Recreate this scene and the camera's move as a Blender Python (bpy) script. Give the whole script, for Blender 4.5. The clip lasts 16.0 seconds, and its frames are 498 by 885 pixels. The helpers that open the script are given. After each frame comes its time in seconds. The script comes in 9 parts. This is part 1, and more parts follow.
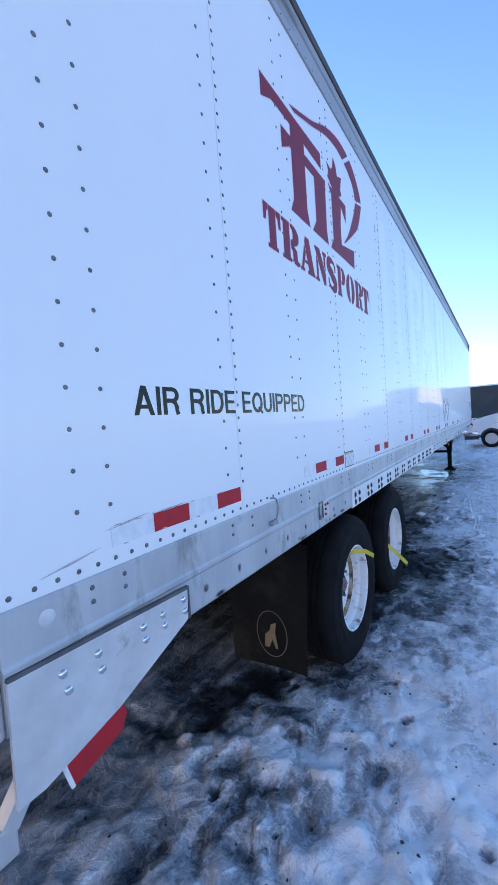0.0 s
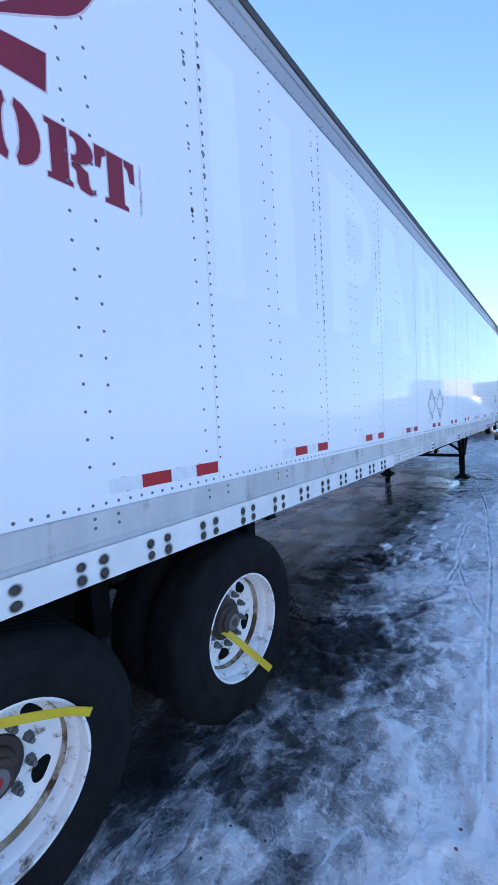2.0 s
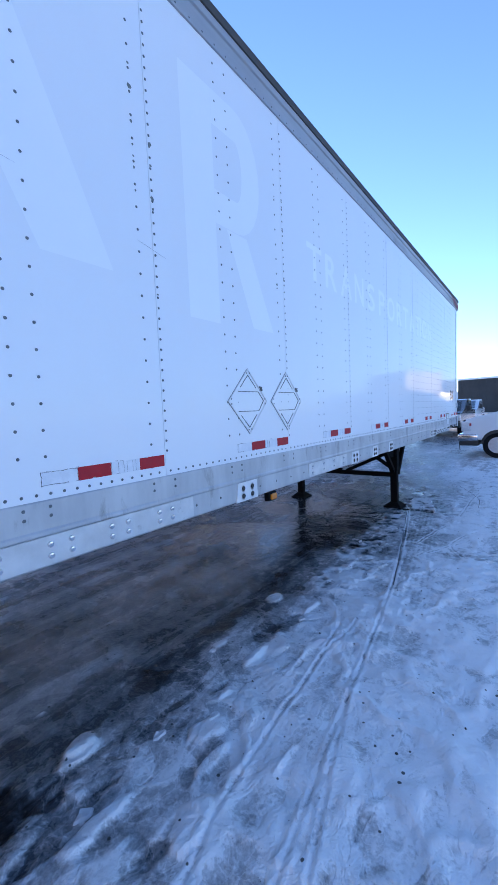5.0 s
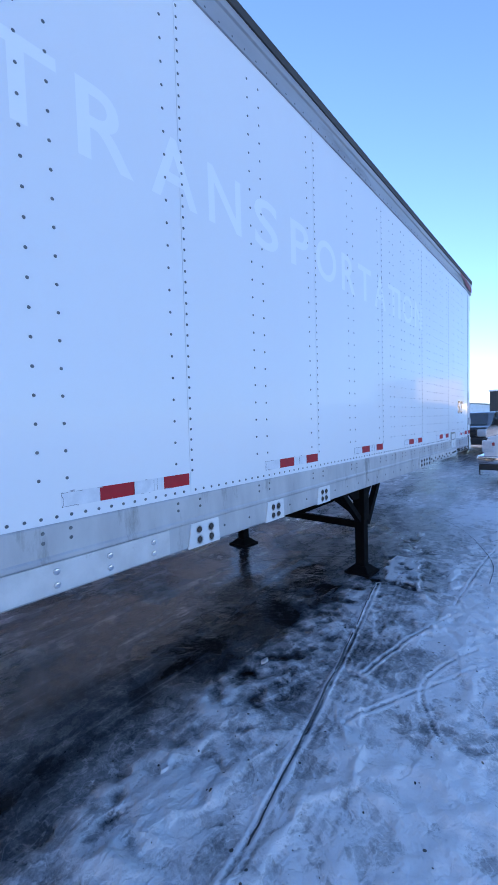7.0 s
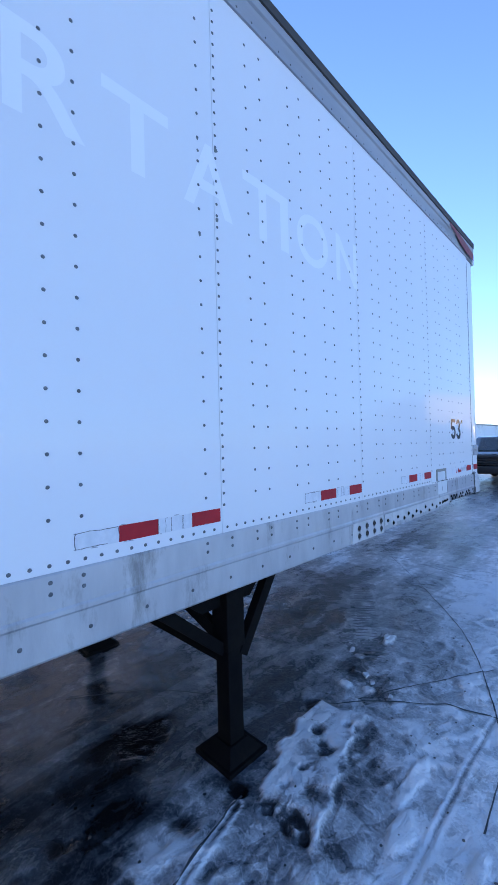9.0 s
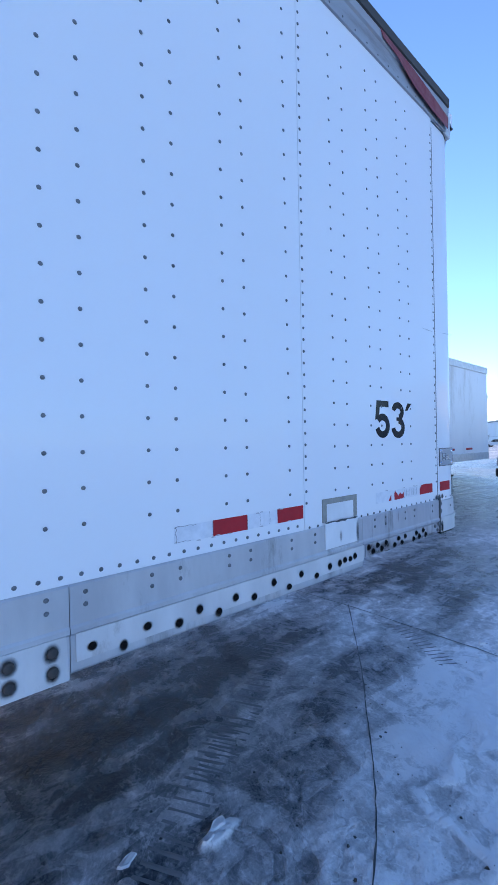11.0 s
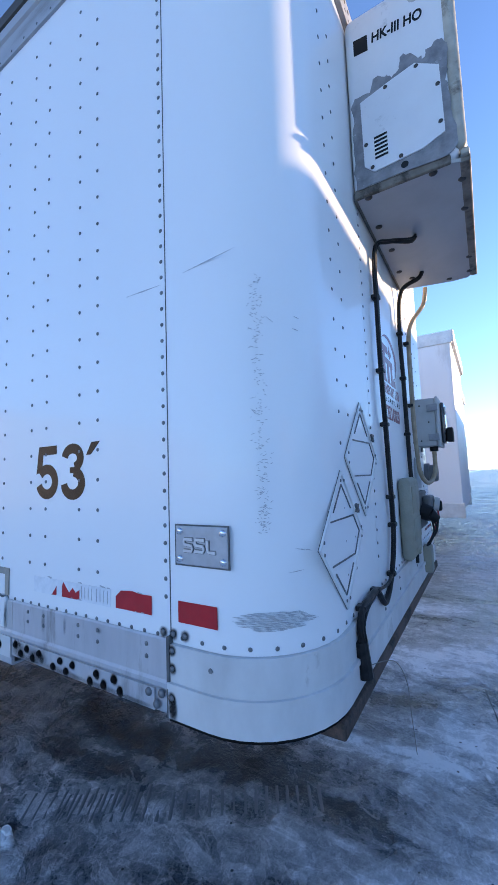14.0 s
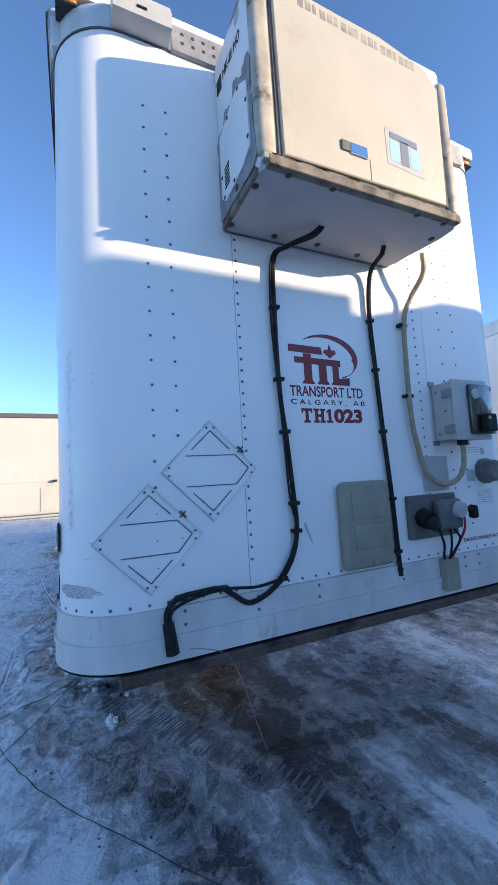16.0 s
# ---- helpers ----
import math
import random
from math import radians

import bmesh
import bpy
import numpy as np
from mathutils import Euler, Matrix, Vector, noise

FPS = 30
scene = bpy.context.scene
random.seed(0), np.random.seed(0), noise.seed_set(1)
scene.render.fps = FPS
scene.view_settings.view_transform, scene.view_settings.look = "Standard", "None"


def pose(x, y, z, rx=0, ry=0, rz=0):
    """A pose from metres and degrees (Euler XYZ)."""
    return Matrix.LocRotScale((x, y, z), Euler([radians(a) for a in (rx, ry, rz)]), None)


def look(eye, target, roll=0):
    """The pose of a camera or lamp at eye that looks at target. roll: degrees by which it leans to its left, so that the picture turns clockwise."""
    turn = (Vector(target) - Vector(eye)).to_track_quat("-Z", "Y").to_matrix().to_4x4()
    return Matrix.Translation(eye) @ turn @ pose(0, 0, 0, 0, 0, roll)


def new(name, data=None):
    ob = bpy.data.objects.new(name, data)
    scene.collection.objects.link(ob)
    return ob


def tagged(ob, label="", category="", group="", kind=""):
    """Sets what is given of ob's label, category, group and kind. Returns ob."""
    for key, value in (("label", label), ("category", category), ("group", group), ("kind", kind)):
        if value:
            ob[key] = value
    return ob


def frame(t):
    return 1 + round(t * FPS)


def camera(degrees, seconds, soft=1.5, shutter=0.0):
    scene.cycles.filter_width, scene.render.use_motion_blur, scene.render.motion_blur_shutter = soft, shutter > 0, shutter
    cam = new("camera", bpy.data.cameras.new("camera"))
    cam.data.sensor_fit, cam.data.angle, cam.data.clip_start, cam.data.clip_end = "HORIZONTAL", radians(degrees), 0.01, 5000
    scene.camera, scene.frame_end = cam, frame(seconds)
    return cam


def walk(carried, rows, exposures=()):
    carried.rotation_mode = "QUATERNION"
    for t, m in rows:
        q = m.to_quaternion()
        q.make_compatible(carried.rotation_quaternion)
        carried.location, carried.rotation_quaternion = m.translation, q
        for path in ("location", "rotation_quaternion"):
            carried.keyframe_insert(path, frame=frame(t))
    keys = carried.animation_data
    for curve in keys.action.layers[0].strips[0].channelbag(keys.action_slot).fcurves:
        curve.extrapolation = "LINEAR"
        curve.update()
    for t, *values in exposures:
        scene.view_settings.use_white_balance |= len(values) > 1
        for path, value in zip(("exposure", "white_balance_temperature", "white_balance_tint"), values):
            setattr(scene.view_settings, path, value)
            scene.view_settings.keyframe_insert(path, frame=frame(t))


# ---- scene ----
# camera: seconds, eye, target, roll
PATH = [
    (0, (0.879, -0.058, 1.715), (-0.208, 1.618, 1.622), -4.0),
    (0.5, (1.032, 0.463, 1.711), (-0.114, 2.1, 1.626), -4.2),
    (1, (1.223, 1.054, 1.726), (0.032, 2.658, 1.633), -3.7),
    (1.5, (1.271, 1.585, 1.689), (0.058, 3.171, 1.584), -3.4),
    (2, (1.354, 2.199, 1.68), (0.117, 3.765, 1.555), -3.0),
    (2.5, (1.435, 2.713, 1.674), (0.172, 4.259, 1.546), -3.2),
    (3, (1.492, 3.406, 1.663), (0.239, 4.957, 1.515), -3.7),
    (3.5, (1.543, 3.986, 1.693), (0.307, 5.549, 1.519), -3.3),
    (4, (1.523, 4.688, 1.674), (0.299, 6.26, 1.498), -3.3),
    (4.5, (1.564, 5.286, 1.66), (0.353, 6.867, 1.488), -2.9),
    (5, (1.532, 5.986, 1.664), (0.336, 7.582, 1.512), -2.5),
    (5.2, (1.478, 6.271, 1.712), (0.307, 7.885, 1.559), -1.8),
    (7.3, (1.445, 8.868, 1.706), (0.126, 10.37, 1.631), -1.9),
    (7.5, (1.399, 9.13, 1.709), (0.072, 10.626, 1.664), -2.0),
    (8, (1.385, 9.83, 1.715), (0.028, 11.298, 1.716), -1.9),
    (8.5, (1.33, 10.387, 1.718), (-0.051, 11.833, 1.745), -1.6),
    (9, (1.273, 11.079, 1.732), (-0.133, 12.502, 1.752), -1.5),
    (9.5, (1.275, 11.645, 1.757), (-0.152, 13.045, 1.765), -1.4),
    (10, (1.207, 12.341, 1.749), (-0.245, 13.716, 1.729), -1.5),
    (10.2, (1.19, 12.549, 1.741), (-0.269, 13.916, 1.719), -1.5),
    (12.3, (1.012, 14.88, 1.768), (-0.873, 15.542, 1.873), 0.7),
    (12.5, (0.988, 15.118, 1.797), (-0.95, 15.598, 1.92), 1.0),
    (13, (1.011, 15.712, 1.81), (-0.979, 15.558, 1.939), -0.2),
    (13.5, (0.928, 16.126, 1.801), (-0.973, 15.522, 1.944), -1.4),
    (14, (0.857, 16.655, 1.81), (-0.846, 15.62, 1.985), -2.0),
    (14.5, (0.779, 17.012, 1.835), (-0.726, 15.707, 2.019), -1.4),
    (15, (0.521, 17.348, 1.816), (-0.763, 15.827, 2.01), -1.1),
    (15.5, (0.322, 17.639, 1.837), (-0.762, 15.969, 2.024), -1.8),
    (16, (-0.06, 17.798, 1.812), (-0.879, 15.983, 2.005), -3.3),
]
cam = camera(65.1, 16.0)
walk(cam, [(t, look(eye, target, roll)) for t, eye, target, roll in PATH],
     exposures=((0.0, 1.99, 7880, 20), (1.5, 2.10, 8150, 19), (3.0, 2.05, 7950, 20), (5.0, 1.87, 7470, 22), (10.0, 1.84, 7520, 22), (12.4, 1.70, 7400, 20), (13.5, 1.75, 7660, 20), (15.0, 1.83, 7860, 17), (16.0, 1.60, 7700, 14)))

# ---- light ----
SUN_TO = Vector((-0.768, 0.64, 0.198)).normalized()
world = bpy.data.worlds.new("sky")
scene.world = world
world.use_nodes = True
wn = world.node_tree.nodes
wl = world.node_tree.links
sky = wn.new("ShaderNodeTexSky")
sky.sky_type = "NISHITA"
sky.sun_disc = False
sky.sun_elevation = math.asin(SUN_TO.z)
sky.sun_rotation = math.atan2(SUN_TO.x, SUN_TO.y)
sky.altitude = 1000
sky.air_density = 0.9
sky.dust_density = 0.02
sky.ozone_density = 5.0
wl.new(sky.outputs[0], wn["Background"].inputs[0])
wn["Background"].inputs[1].default_value = 0.15
sun_data = bpy.data.lights.new("sun", "SUN")
sun_data.energy = 2.45
sun_data.angle = radians(0.5)
sun_data.color = (1.0, 0.86, 0.66)
sun = new("sun", sun_data)
sun.matrix_world = look(SUN_TO * 50, (0, 0, 0))
# ---- small builders ----
def empty(name, x=0, y=0, z=0):
    ob = new(name)
    ob.location = (x, y, z)
    ob.empty_display_size = 0.2
    return ob


def mesh_of(bm, name, material=None, smooth=False):
    me = bpy.data.meshes.new(name)
    bmesh.ops.recalc_face_normals(bm, faces=bm.faces)
    bm.to_mesh(me)
    bm.free()
    if material:
        me.materials.append(material)
    if smooth:
        for p in me.polygons:
            p.use_smooth = True
        me.set_sharp_from_angle(angle=radians(35))
    return me


def world_of(ob):
    """Where an object that is not yet evaluated stands."""
    m = Matrix.Translation(ob.location)
    return world_of(ob.parent) @ ob.matrix_parent_inverse @ m if ob.parent else m


def hang(ob, parent):
    """Parent ob so that its mesh keeps the world's own coordinates."""
    if parent is not None:
        ob.parent = parent
        ob.matrix_parent_inverse = world_of(parent).inverted()
    return ob


def part(name, bm, material, parent=None, label="", smooth=False, kind=""):
    ob = new(name, mesh_of(bm, name, material, smooth))
    hang(ob, parent)
    return tagged(ob, label=label, kind=kind)


def box(bm, x0, x1, y0, y1, z0, z1, bevel=0.0, seg=2):
    r = bmesh.ops.create_cube(bm, size=1.0)
    vs = r["verts"]
    for v in vs:
        v.co = Vector((x0 + (v.co.x + 0.5) * (x1 - x0), y0 + (v.co.y + 0.5) * (y1 - y0), z0 + (v.co.z + 0.5) * (z1 - z0)))
    if bevel > 0:
        es = list({e for v in vs for e in v.link_edges})
        bmesh.ops.bevel(bm, geom=es, offset=bevel, segments=seg, affect="EDGES", profile=0.5)
    return bm


def boxm(*a, **k):
    return box(bmesh.new(), *a, **k)


def prism(bm, outline, axis, a, b):
    """An outline of (u, v) pairs drawn out along an axis from a to b."""
    def put(u, v, w):
        return {"x": (w, u, v), "y": (u, w, v), "z": (u, v, w)}[axis]
    lo = [bm.verts.new(put(u, v, a)) for u, v in outline]
    hi = [bm.verts.new(put(u, v, b)) for u, v in outline]
    n = len(outline)
    bm.faces.new(lo[::-1])
    bm.faces.new(hi)
    for i in range(n):
        bm.faces.new((lo[i], lo[(i + 1) % n], hi[(i + 1) % n], hi[i]))
    return bm


def lathe(bm, profile, centre, axis="x", n=48, closed=False):
    """Turn (radius, along) pairs round an axis through centre."""
    cx, cy, cz = centre
    rings = []
    for r, w in profile:
        ring = []
        for i in range(n):
            t = 2 * math.pi * i / n
            u, v = r * math.cos(t), r * math.sin(t)
            p = {"x": (cx + w, cy + u, cz + v), "y": (cx + u, cy + w, cz + v), "z": (cx + u, cy + v, cz + w)}[axis]
            ring.append(bm.verts.new(p))
        rings.append(ring)
    pairs = list(zip(rings, rings[1:])) + ([(rings[-1], rings[0])] if closed else [])
    for a, b in pairs:
        for i in range(n):
            bm.faces.new((a[i], a[(i + 1) % n], b[(i + 1) % n], b[i]))
    if not closed:
        bm.faces.new(rings[0][::-1])
        bm.faces.new(rings[-1])
    return bm


def rod(bm, p, q, r, n=10, r2=None):
    p, q = Vector(p), Vector(q)
    d = (q - p).normalized()
    s = d.orthogonal().normalized()
    t = d.cross(s)
    r2 = r if r2 is None else r2
    a = [bm.verts.new(p + r * (math.cos(2 * math.pi * i / n) * s + math.sin(2 * math.pi * i / n) * t)) for i in range(n)]
    b = [bm.verts.new(q + r2 * (math.cos(2 * math.pi * i / n) * s + math.sin(2 * math.pi * i / n) * t)) for i in range(n)]
    bm.faces.new(a[::-1])
    bm.faces.new(b)
    for i in range(n):
        bm.faces.new((a[i], a[(i + 1) % n], b[(i + 1) % n], b[i]))
    return bm


def bar(bm, p, q, w, h):
    """A square bar from p to q."""
    p, q = Vector(p), Vector(q)
    d = (q - p).normalized()
    s = d.cross(Vector((0, 0, 1)))
    s = s.normalized() if s.length > 1e-3 else Vector((1, 0, 0))
    t = d.cross(s).normalized()
    c = [(w / 2, h / 2), (-w / 2, h / 2), (-w / 2, -h / 2), (w / 2, -h / 2)]
    a = [bm.verts.new(p + s * u + t * v) for u, v in c]
    b = [bm.verts.new(q + s * u + t * v) for u, v in c]
    bm.faces.new(a[::-1])
    bm.faces.new(b)
    for i in range(4):
        bm.faces.new((a[i], a[(i + 1) % 4], b[(i + 1) % 4], b[i]))
    return bm


def spline(points, n=8):
    """A smooth line through the points."""
    pts = [Vector(p) for p in points]
    out = []
    for i in range(len(pts) - 1):
        p0, p1, p2, p3 = pts[max(i - 1, 0)], pts[i], pts[i + 1], pts[min(i + 2, len(pts) - 1)]
        for k in range(n):
            t = k / n
            out.append(0.5 * (2 * p1 + (p2 - p0) * t + (2 * p0 - 5 * p1 + 4 * p2 - p3) * t * t + (3 * p1 - p0 - 3 * p2 + p3) * t ** 3))
    return out + [pts[-1]]


def tube(bm, points, r, n=8):
    rings = []
    for i, p in enumerate(points):
        d = (points[min(i + 1, len(points) - 1)] - points[max(i - 1, 0)]).normalized()
        s = d.cross(Vector((0.31, 0.52, 0.79))).normalized()
        t = d.cross(s)
        rings.append([bm.verts.new(p + r * (math.cos(2 * math.pi * k / n) * s + math.sin(2 * math.pi * k / n) * t)) for k in range(n)])
    for a, b in zip(rings, rings[1:]):
        for k in range(n):
            bm.faces.new((a[k], a[(k + 1) % n], b[(k + 1) % n], b[k]))
    bm.faces.new(rings[0][::-1])
    bm.faces.new(rings[-1])
    return bm


def domes_mesh(spots, r, h, n=7):
    """Many rivet heads at once: spots are (place, normal)."""
    vs, fs = [], []
    steps = ((1.0, 0.0), (0.86, 0.6), (0.42, 0.95))
    for p, nrm in spots:
        p, d = Vector(p), Vector(nrm).normalized()
        s = d.orthogonal().normalized()
        t = d.cross(s)
        b = len(vs)
        for f, g in steps:
            for i in range(n):
                a = 2 * math.pi * i / n
                vs.append(p + d * (h * g - 0.0004) + r * f * (math.cos(a) * s + math.sin(a) * t))
        for k in range(2):
            for i in range(n):
                j = (i + 1) % n
                fs.append((b + k * n + i, b + k * n + j, b + (k + 1) * n + j, b + (k + 1) * n + i))
        fs.append(tuple(b + 2 * n + i for i in range(n)))
    return vs, fs


def studs(name, spots, r, h, n=7, material=None, parent=None):
    """A few rivet heads, bolts or screws, each an object; those that face one way share a mesh."""
    made = {}
    for p, nrm in spots:
        key = tuple(round(v, 3) for v in nrm)
        if key not in made:
            vs, fs = domes_mesh([((0, 0, 0), nrm)], r, h, n)
            me = bpy.data.meshes.new(name)
            me.from_pydata([tuple(v) for v in vs], [], fs)
            me.materials.append(material)
            me.polygons.foreach_set("use_smooth", [n > 8] * len(me.polygons))
            made[key] = me
        ob = hang(new(name, made[key]), parent)
        ob.location = Vector(p)


def raw(name, vs, fs, material, parent=None, label="", kind="", smooth=False):
    me = bpy.data.meshes.new(name)
    me.from_pydata([tuple(v) for v in vs], [], fs)
    me.materials.append(material)
    if smooth:
        me.polygons.foreach_set("use_smooth", [True] * len(me.polygons))
    ob = new(name, me)
    hang(ob, parent)
    return tagged(ob, label=label, kind=kind)


def lettering(name, text, height, material, place, parent=None, label="", bold=0.0, width=None, depth=0.0006, spacing=1.0, heavy=()):
    """Flat letters. place: the pose of their lower left corner, x along the line, y up, z out of the face."""
    cu = bpy.data.curves.new(name, "FONT")
    cu.body = text
    cu.size = 1.0
    cu.offset = bold
    cu.space_character = spacing
    cu.resolution_u = 6
    ob = bpy.data.objects.new(name, cu)
    scene.collection.objects.link(ob)
    dg = bpy.context.evaluated_depsgraph_get()
    me = bpy.data.meshes.new_from_object(ob.evaluated_get(dg))
    bpy.data.objects.remove(ob)
    co = np.zeros(len(me.vertices) * 3)
    me.vertices.foreach_get("co", co)
    co = co.reshape(-1, 3)
    lo, hi = co.min(0), co.max(0)
    sy = height / (hi[1] - lo[1])
    sx = (width / (hi[0] - lo[0])) if width else sy
    co = (co - lo) * (sx, sy, 1)
    co[:, 2] = 0
    me.vertices.foreach_set("co", co.ravel())
    bm = bmesh.new()
    bm.from_mesh(me)
    if depth:
        r = bmesh.ops.extrude_face_region(bm, geom=bm.faces[:])
        bmesh.ops.translate(bm, vec=(0, 0, depth), verts=[g for g in r["geom"] if isinstance(g, bmesh.types.BMVert)])
    first = bm.verts[:] + bm.edges[:] + bm.faces[:]
    for k, shift in enumerate(heavy):
        r = bmesh.ops.duplicate(bm, geom=first)
        bmesh.ops.translate(bm, vec=(shift, 0, 0.0003 * (k + 1)), verts=[g for g in r["geom"] if isinstance(g, bmesh.types.BMVert)])
    bmesh.ops.transform(bm, matrix=place, verts=bm.verts)
    for f in bm.faces:
        f.smooth = False
    return part(name, bm, material, parent, label)


# poses of the two faces that carry writing: x along the words, y up, z out
def on_side(y, z, x=0.0):
    return Matrix(((0, 0, 1, x), (1, 0, 0, y), (0, 1, 0, z), (0, 0, 0, 1)))


def on_front(x, z, y):
    return Matrix(((-1, 0, 0, x), (0, 0, 1, y), (0, 1, 0, z), (0, 0, 0, 1)))


def flat_shape(bm, outline, place, depth=0.0006):
    """A flat outline of (u, v) on a face, a little proud of it."""
    lo = [bm.verts.new(place @ Vector((u, v, -0.0003))) for u, v in outline]
    hi = [bm.verts.new(place @ Vector((u, v, depth))) for u, v in outline]
    n = len(outline)
    bm.faces.new(lo[::-1])
    bm.faces.new(hi)
    for i in range(n):
        bm.faces.new((lo[i], lo[(i + 1) % n], hi[(i + 1) % n], hi[i]))
    return bm
# ---- materials ----
def surface(name, a, b=None, scale=4.0, rough=0.5, rough2=None, metal=0.0, bump=0.0, bump_scale=60.0, coat=0.0,
            grime=None, grime_scale=1.5, grime_from=0.55, stretch=(1, 1, 1), fine=0.0):
    """Two tones mixed by noise, an optional patchy grime colour, rough and fine relief. Object space, metres."""
    m = bpy.data.materials.new(name)
    m.use_nodes = True
    n, l = m.node_tree.nodes, m.node_tree.links
    s = n["Principled BSDF"]
    co = n.new("ShaderNodeTexCoord")
    mp = n.new("ShaderNodeMapping")
    mp.inputs["Scale"].default_value = stretch
    l.new(co.outputs["Object"], mp.inputs[0])

    def tex(sc, detail=6.0, r=0.6):
        t = n.new("ShaderNodeTexNoise")
        t.inputs["Scale"].default_value = sc
        t.inputs["Detail"].default_value = detail
        t.inputs["Roughness"].default_value = r
        l.new(mp.outputs[0], t.inputs["Vector"])
        return t

    def ramp(src, p0, p1, c0=(0, 0, 0, 1), c1=(1, 1, 1, 1)):
        r = n.new("ShaderNodeValToRGB")
        r.color_ramp.elements[0].position, r.color_ramp.elements[1].position = p0, p1
        r.color_ramp.elements[0].color, r.color_ramp.elements[1].color = c0, c1
        l.new(src, r.inputs[0])
        return r
    b = b or a
    tone = ramp(tex(scale).outputs["Fac"], 0.35, 0.68, (*a, 1), (*b, 1))
    out = tone.outputs[0]
    if fine:
        fn = ramp(tex(scale * 35, 3).outputs["Fac"], 0.3, 0.7, (1 - fine, 1 - fine, 1 - fine, 1), (1, 1, 1, 1))
        mx = n.new("ShaderNodeMix")
        mx.data_type, mx.blend_type = "RGBA", "MULTIPLY"
        mx.inputs[0].default_value = 1.0
        l.new(out, mx.inputs[6])
        l.new(fn.outputs[0], mx.inputs[7])
        out = mx.outputs[2]
    if grime:
        g = ramp(tex(grime_scale, 10, 0.7).outputs["Fac"], grime_from, grime_from + 0.12)
        mx = n.new("ShaderNodeMix")
        mx.data_type = "RGBA"
        l.new(g.outputs[0], mx.inputs[0])
        l.new(out, mx.inputs[6])
        mx.inputs[7].default_value = (*grime, 1)
        out = mx.outputs[2]
    l.new(out, s.inputs["Base Color"])
    s.inputs["Metallic"].default_value = metal
    if rough2 is None:
        s.inputs["Roughness"].default_value = rough
    else:
        rr = ramp(tex(scale * 2.3).outputs["Fac"], 0.35, 0.65, (rough,) * 3 + (1,), (rough2,) * 3 + (1,))
        l.new(rr.outputs[0], s.inputs["Roughness"])
    if coat:
        s.inputs["Coat Weight"].default_value = coat
        s.inputs["Coat Roughness"].default_value = 0.06
    if bump:
        bp = n.new("ShaderNodeBump")
        bp.inputs["Strength"].default_value = bump
        bp.inputs["Distance"].default_value = 0.01
        l.new(tex(bump_scale, 4).outputs["Fac"], bp.inputs["Height"])
        l.new(bp.outputs[0], s.inputs["Normal"])
    return m


M_SKIN = surface("white_paint", (0.86, 0.86, 0.86), (0.83, 0.83, 0.83), 0.8, 0.42, 0.50, coat=0.36, bump=0.05, bump_scale=1.4, stretch=(1, 1, 0.5))
M_SKIN.node_tree.nodes["Principled BSDF"].inputs["Coat Roughness"].default_value = 0.045
M_GHOST = surface("clean_paint", (0.915, 0.915, 0.915), (0.895, 0.895, 0.895), 2, 0.42, 0.50, coat=0.36)
M_GHOST.node_tree.nodes["Principled BSDF"].inputs["Coat Roughness"].default_value = 0.045
M_ALU = surface("dull_aluminium", (0.60, 0.60, 0.60), (0.46, 0.46, 0.47), 5, 0.42, 0.55, metal=0.55, bump=0.06, bump_scale=90,
                grime=(0.30, 0.29, 0.28), grime_scale=4.5, grime_from=0.55, stretch=(1, 1.1, 0.35))
M_ALU2 = surface("scuffed_aluminium", (0.72, 0.71, 0.70), (0.58, 0.57, 0.56), 9, 0.38, 0.5, metal=0.35, bump=0.06, bump_scale=120,
                 grime=(0.30, 0.28, 0.26), grime_scale=6, grime_from=0.62)
M_NOSERAIL = surface("stained_aluminium", (0.52, 0.52, 0.54), (0.42, 0.42, 0.44), 7, 0.45, 0.6, metal=0.4, bump=0.06, bump_scale=90,
                     grime=(0.28, 0.27, 0.27), grime_scale=6, grime_from=0.58, stretch=(1, 1.4, 0.35))
M_WPLATE = surface("white_plate", (0.80, 0.80, 0.79), (0.70, 0.70, 0.69), 6, 0.4, 0.5, grime=(0.42, 0.36, 0.29), grime_scale=5, grime_from=0.66)
M_TOPRAIL = surface("weathered_top_rail", (0.44, 0.44, 0.45), (0.36, 0.36, 0.37), 3, 0.45, 0.55, metal=0.3, bump=0.05, bump_scale=60, stretch=(1, 0.3, 1.5),
                    grime=(0.24, 0.22, 0.21), grime_scale=1.6, grime_from=0.58)
M_DIRTPLATE = surface("dirty_plate", (0.66, 0.65, 0.64), (0.52, 0.51, 0.50), 5, 0.45, 0.6, bump=0.08, bump_scale=60,
                      grime=(0.30, 0.27, 0.24), grime_scale=4.5, grime_from=0.60, stretch=(1, 1, 0.5))
M_RIVET = surface("rivet_metal", (0.20, 0.21, 0.22), (0.10, 0.105, 0.11), 40, 0.45, metal=0.6)
M_BOLT = surface("black_bolt", (0.03, 0.03, 0.03), (0.09, 0.07, 0.06), 30, 0.6, metal=0.2)
M_DARK = surface("black_steel", (0.006, 0.006, 0.007), (0.012, 0.011, 0.010), 7, 0.65, 0.8, bump=0.1, bump_scale=60,
                 grime=(0.018, 0.014, 0.011), grime_scale=5, grime_from=0.62)
for _m in (M_DARK,):
    _m.node_tree.nodes["Principled BSDF"].inputs["Specular IOR Level"].default_value = 0.05
M_SEAM = surface("dark_sealant", (0.06, 0.065, 0.07), (0.13, 0.13, 0.13), 12, 0.7)
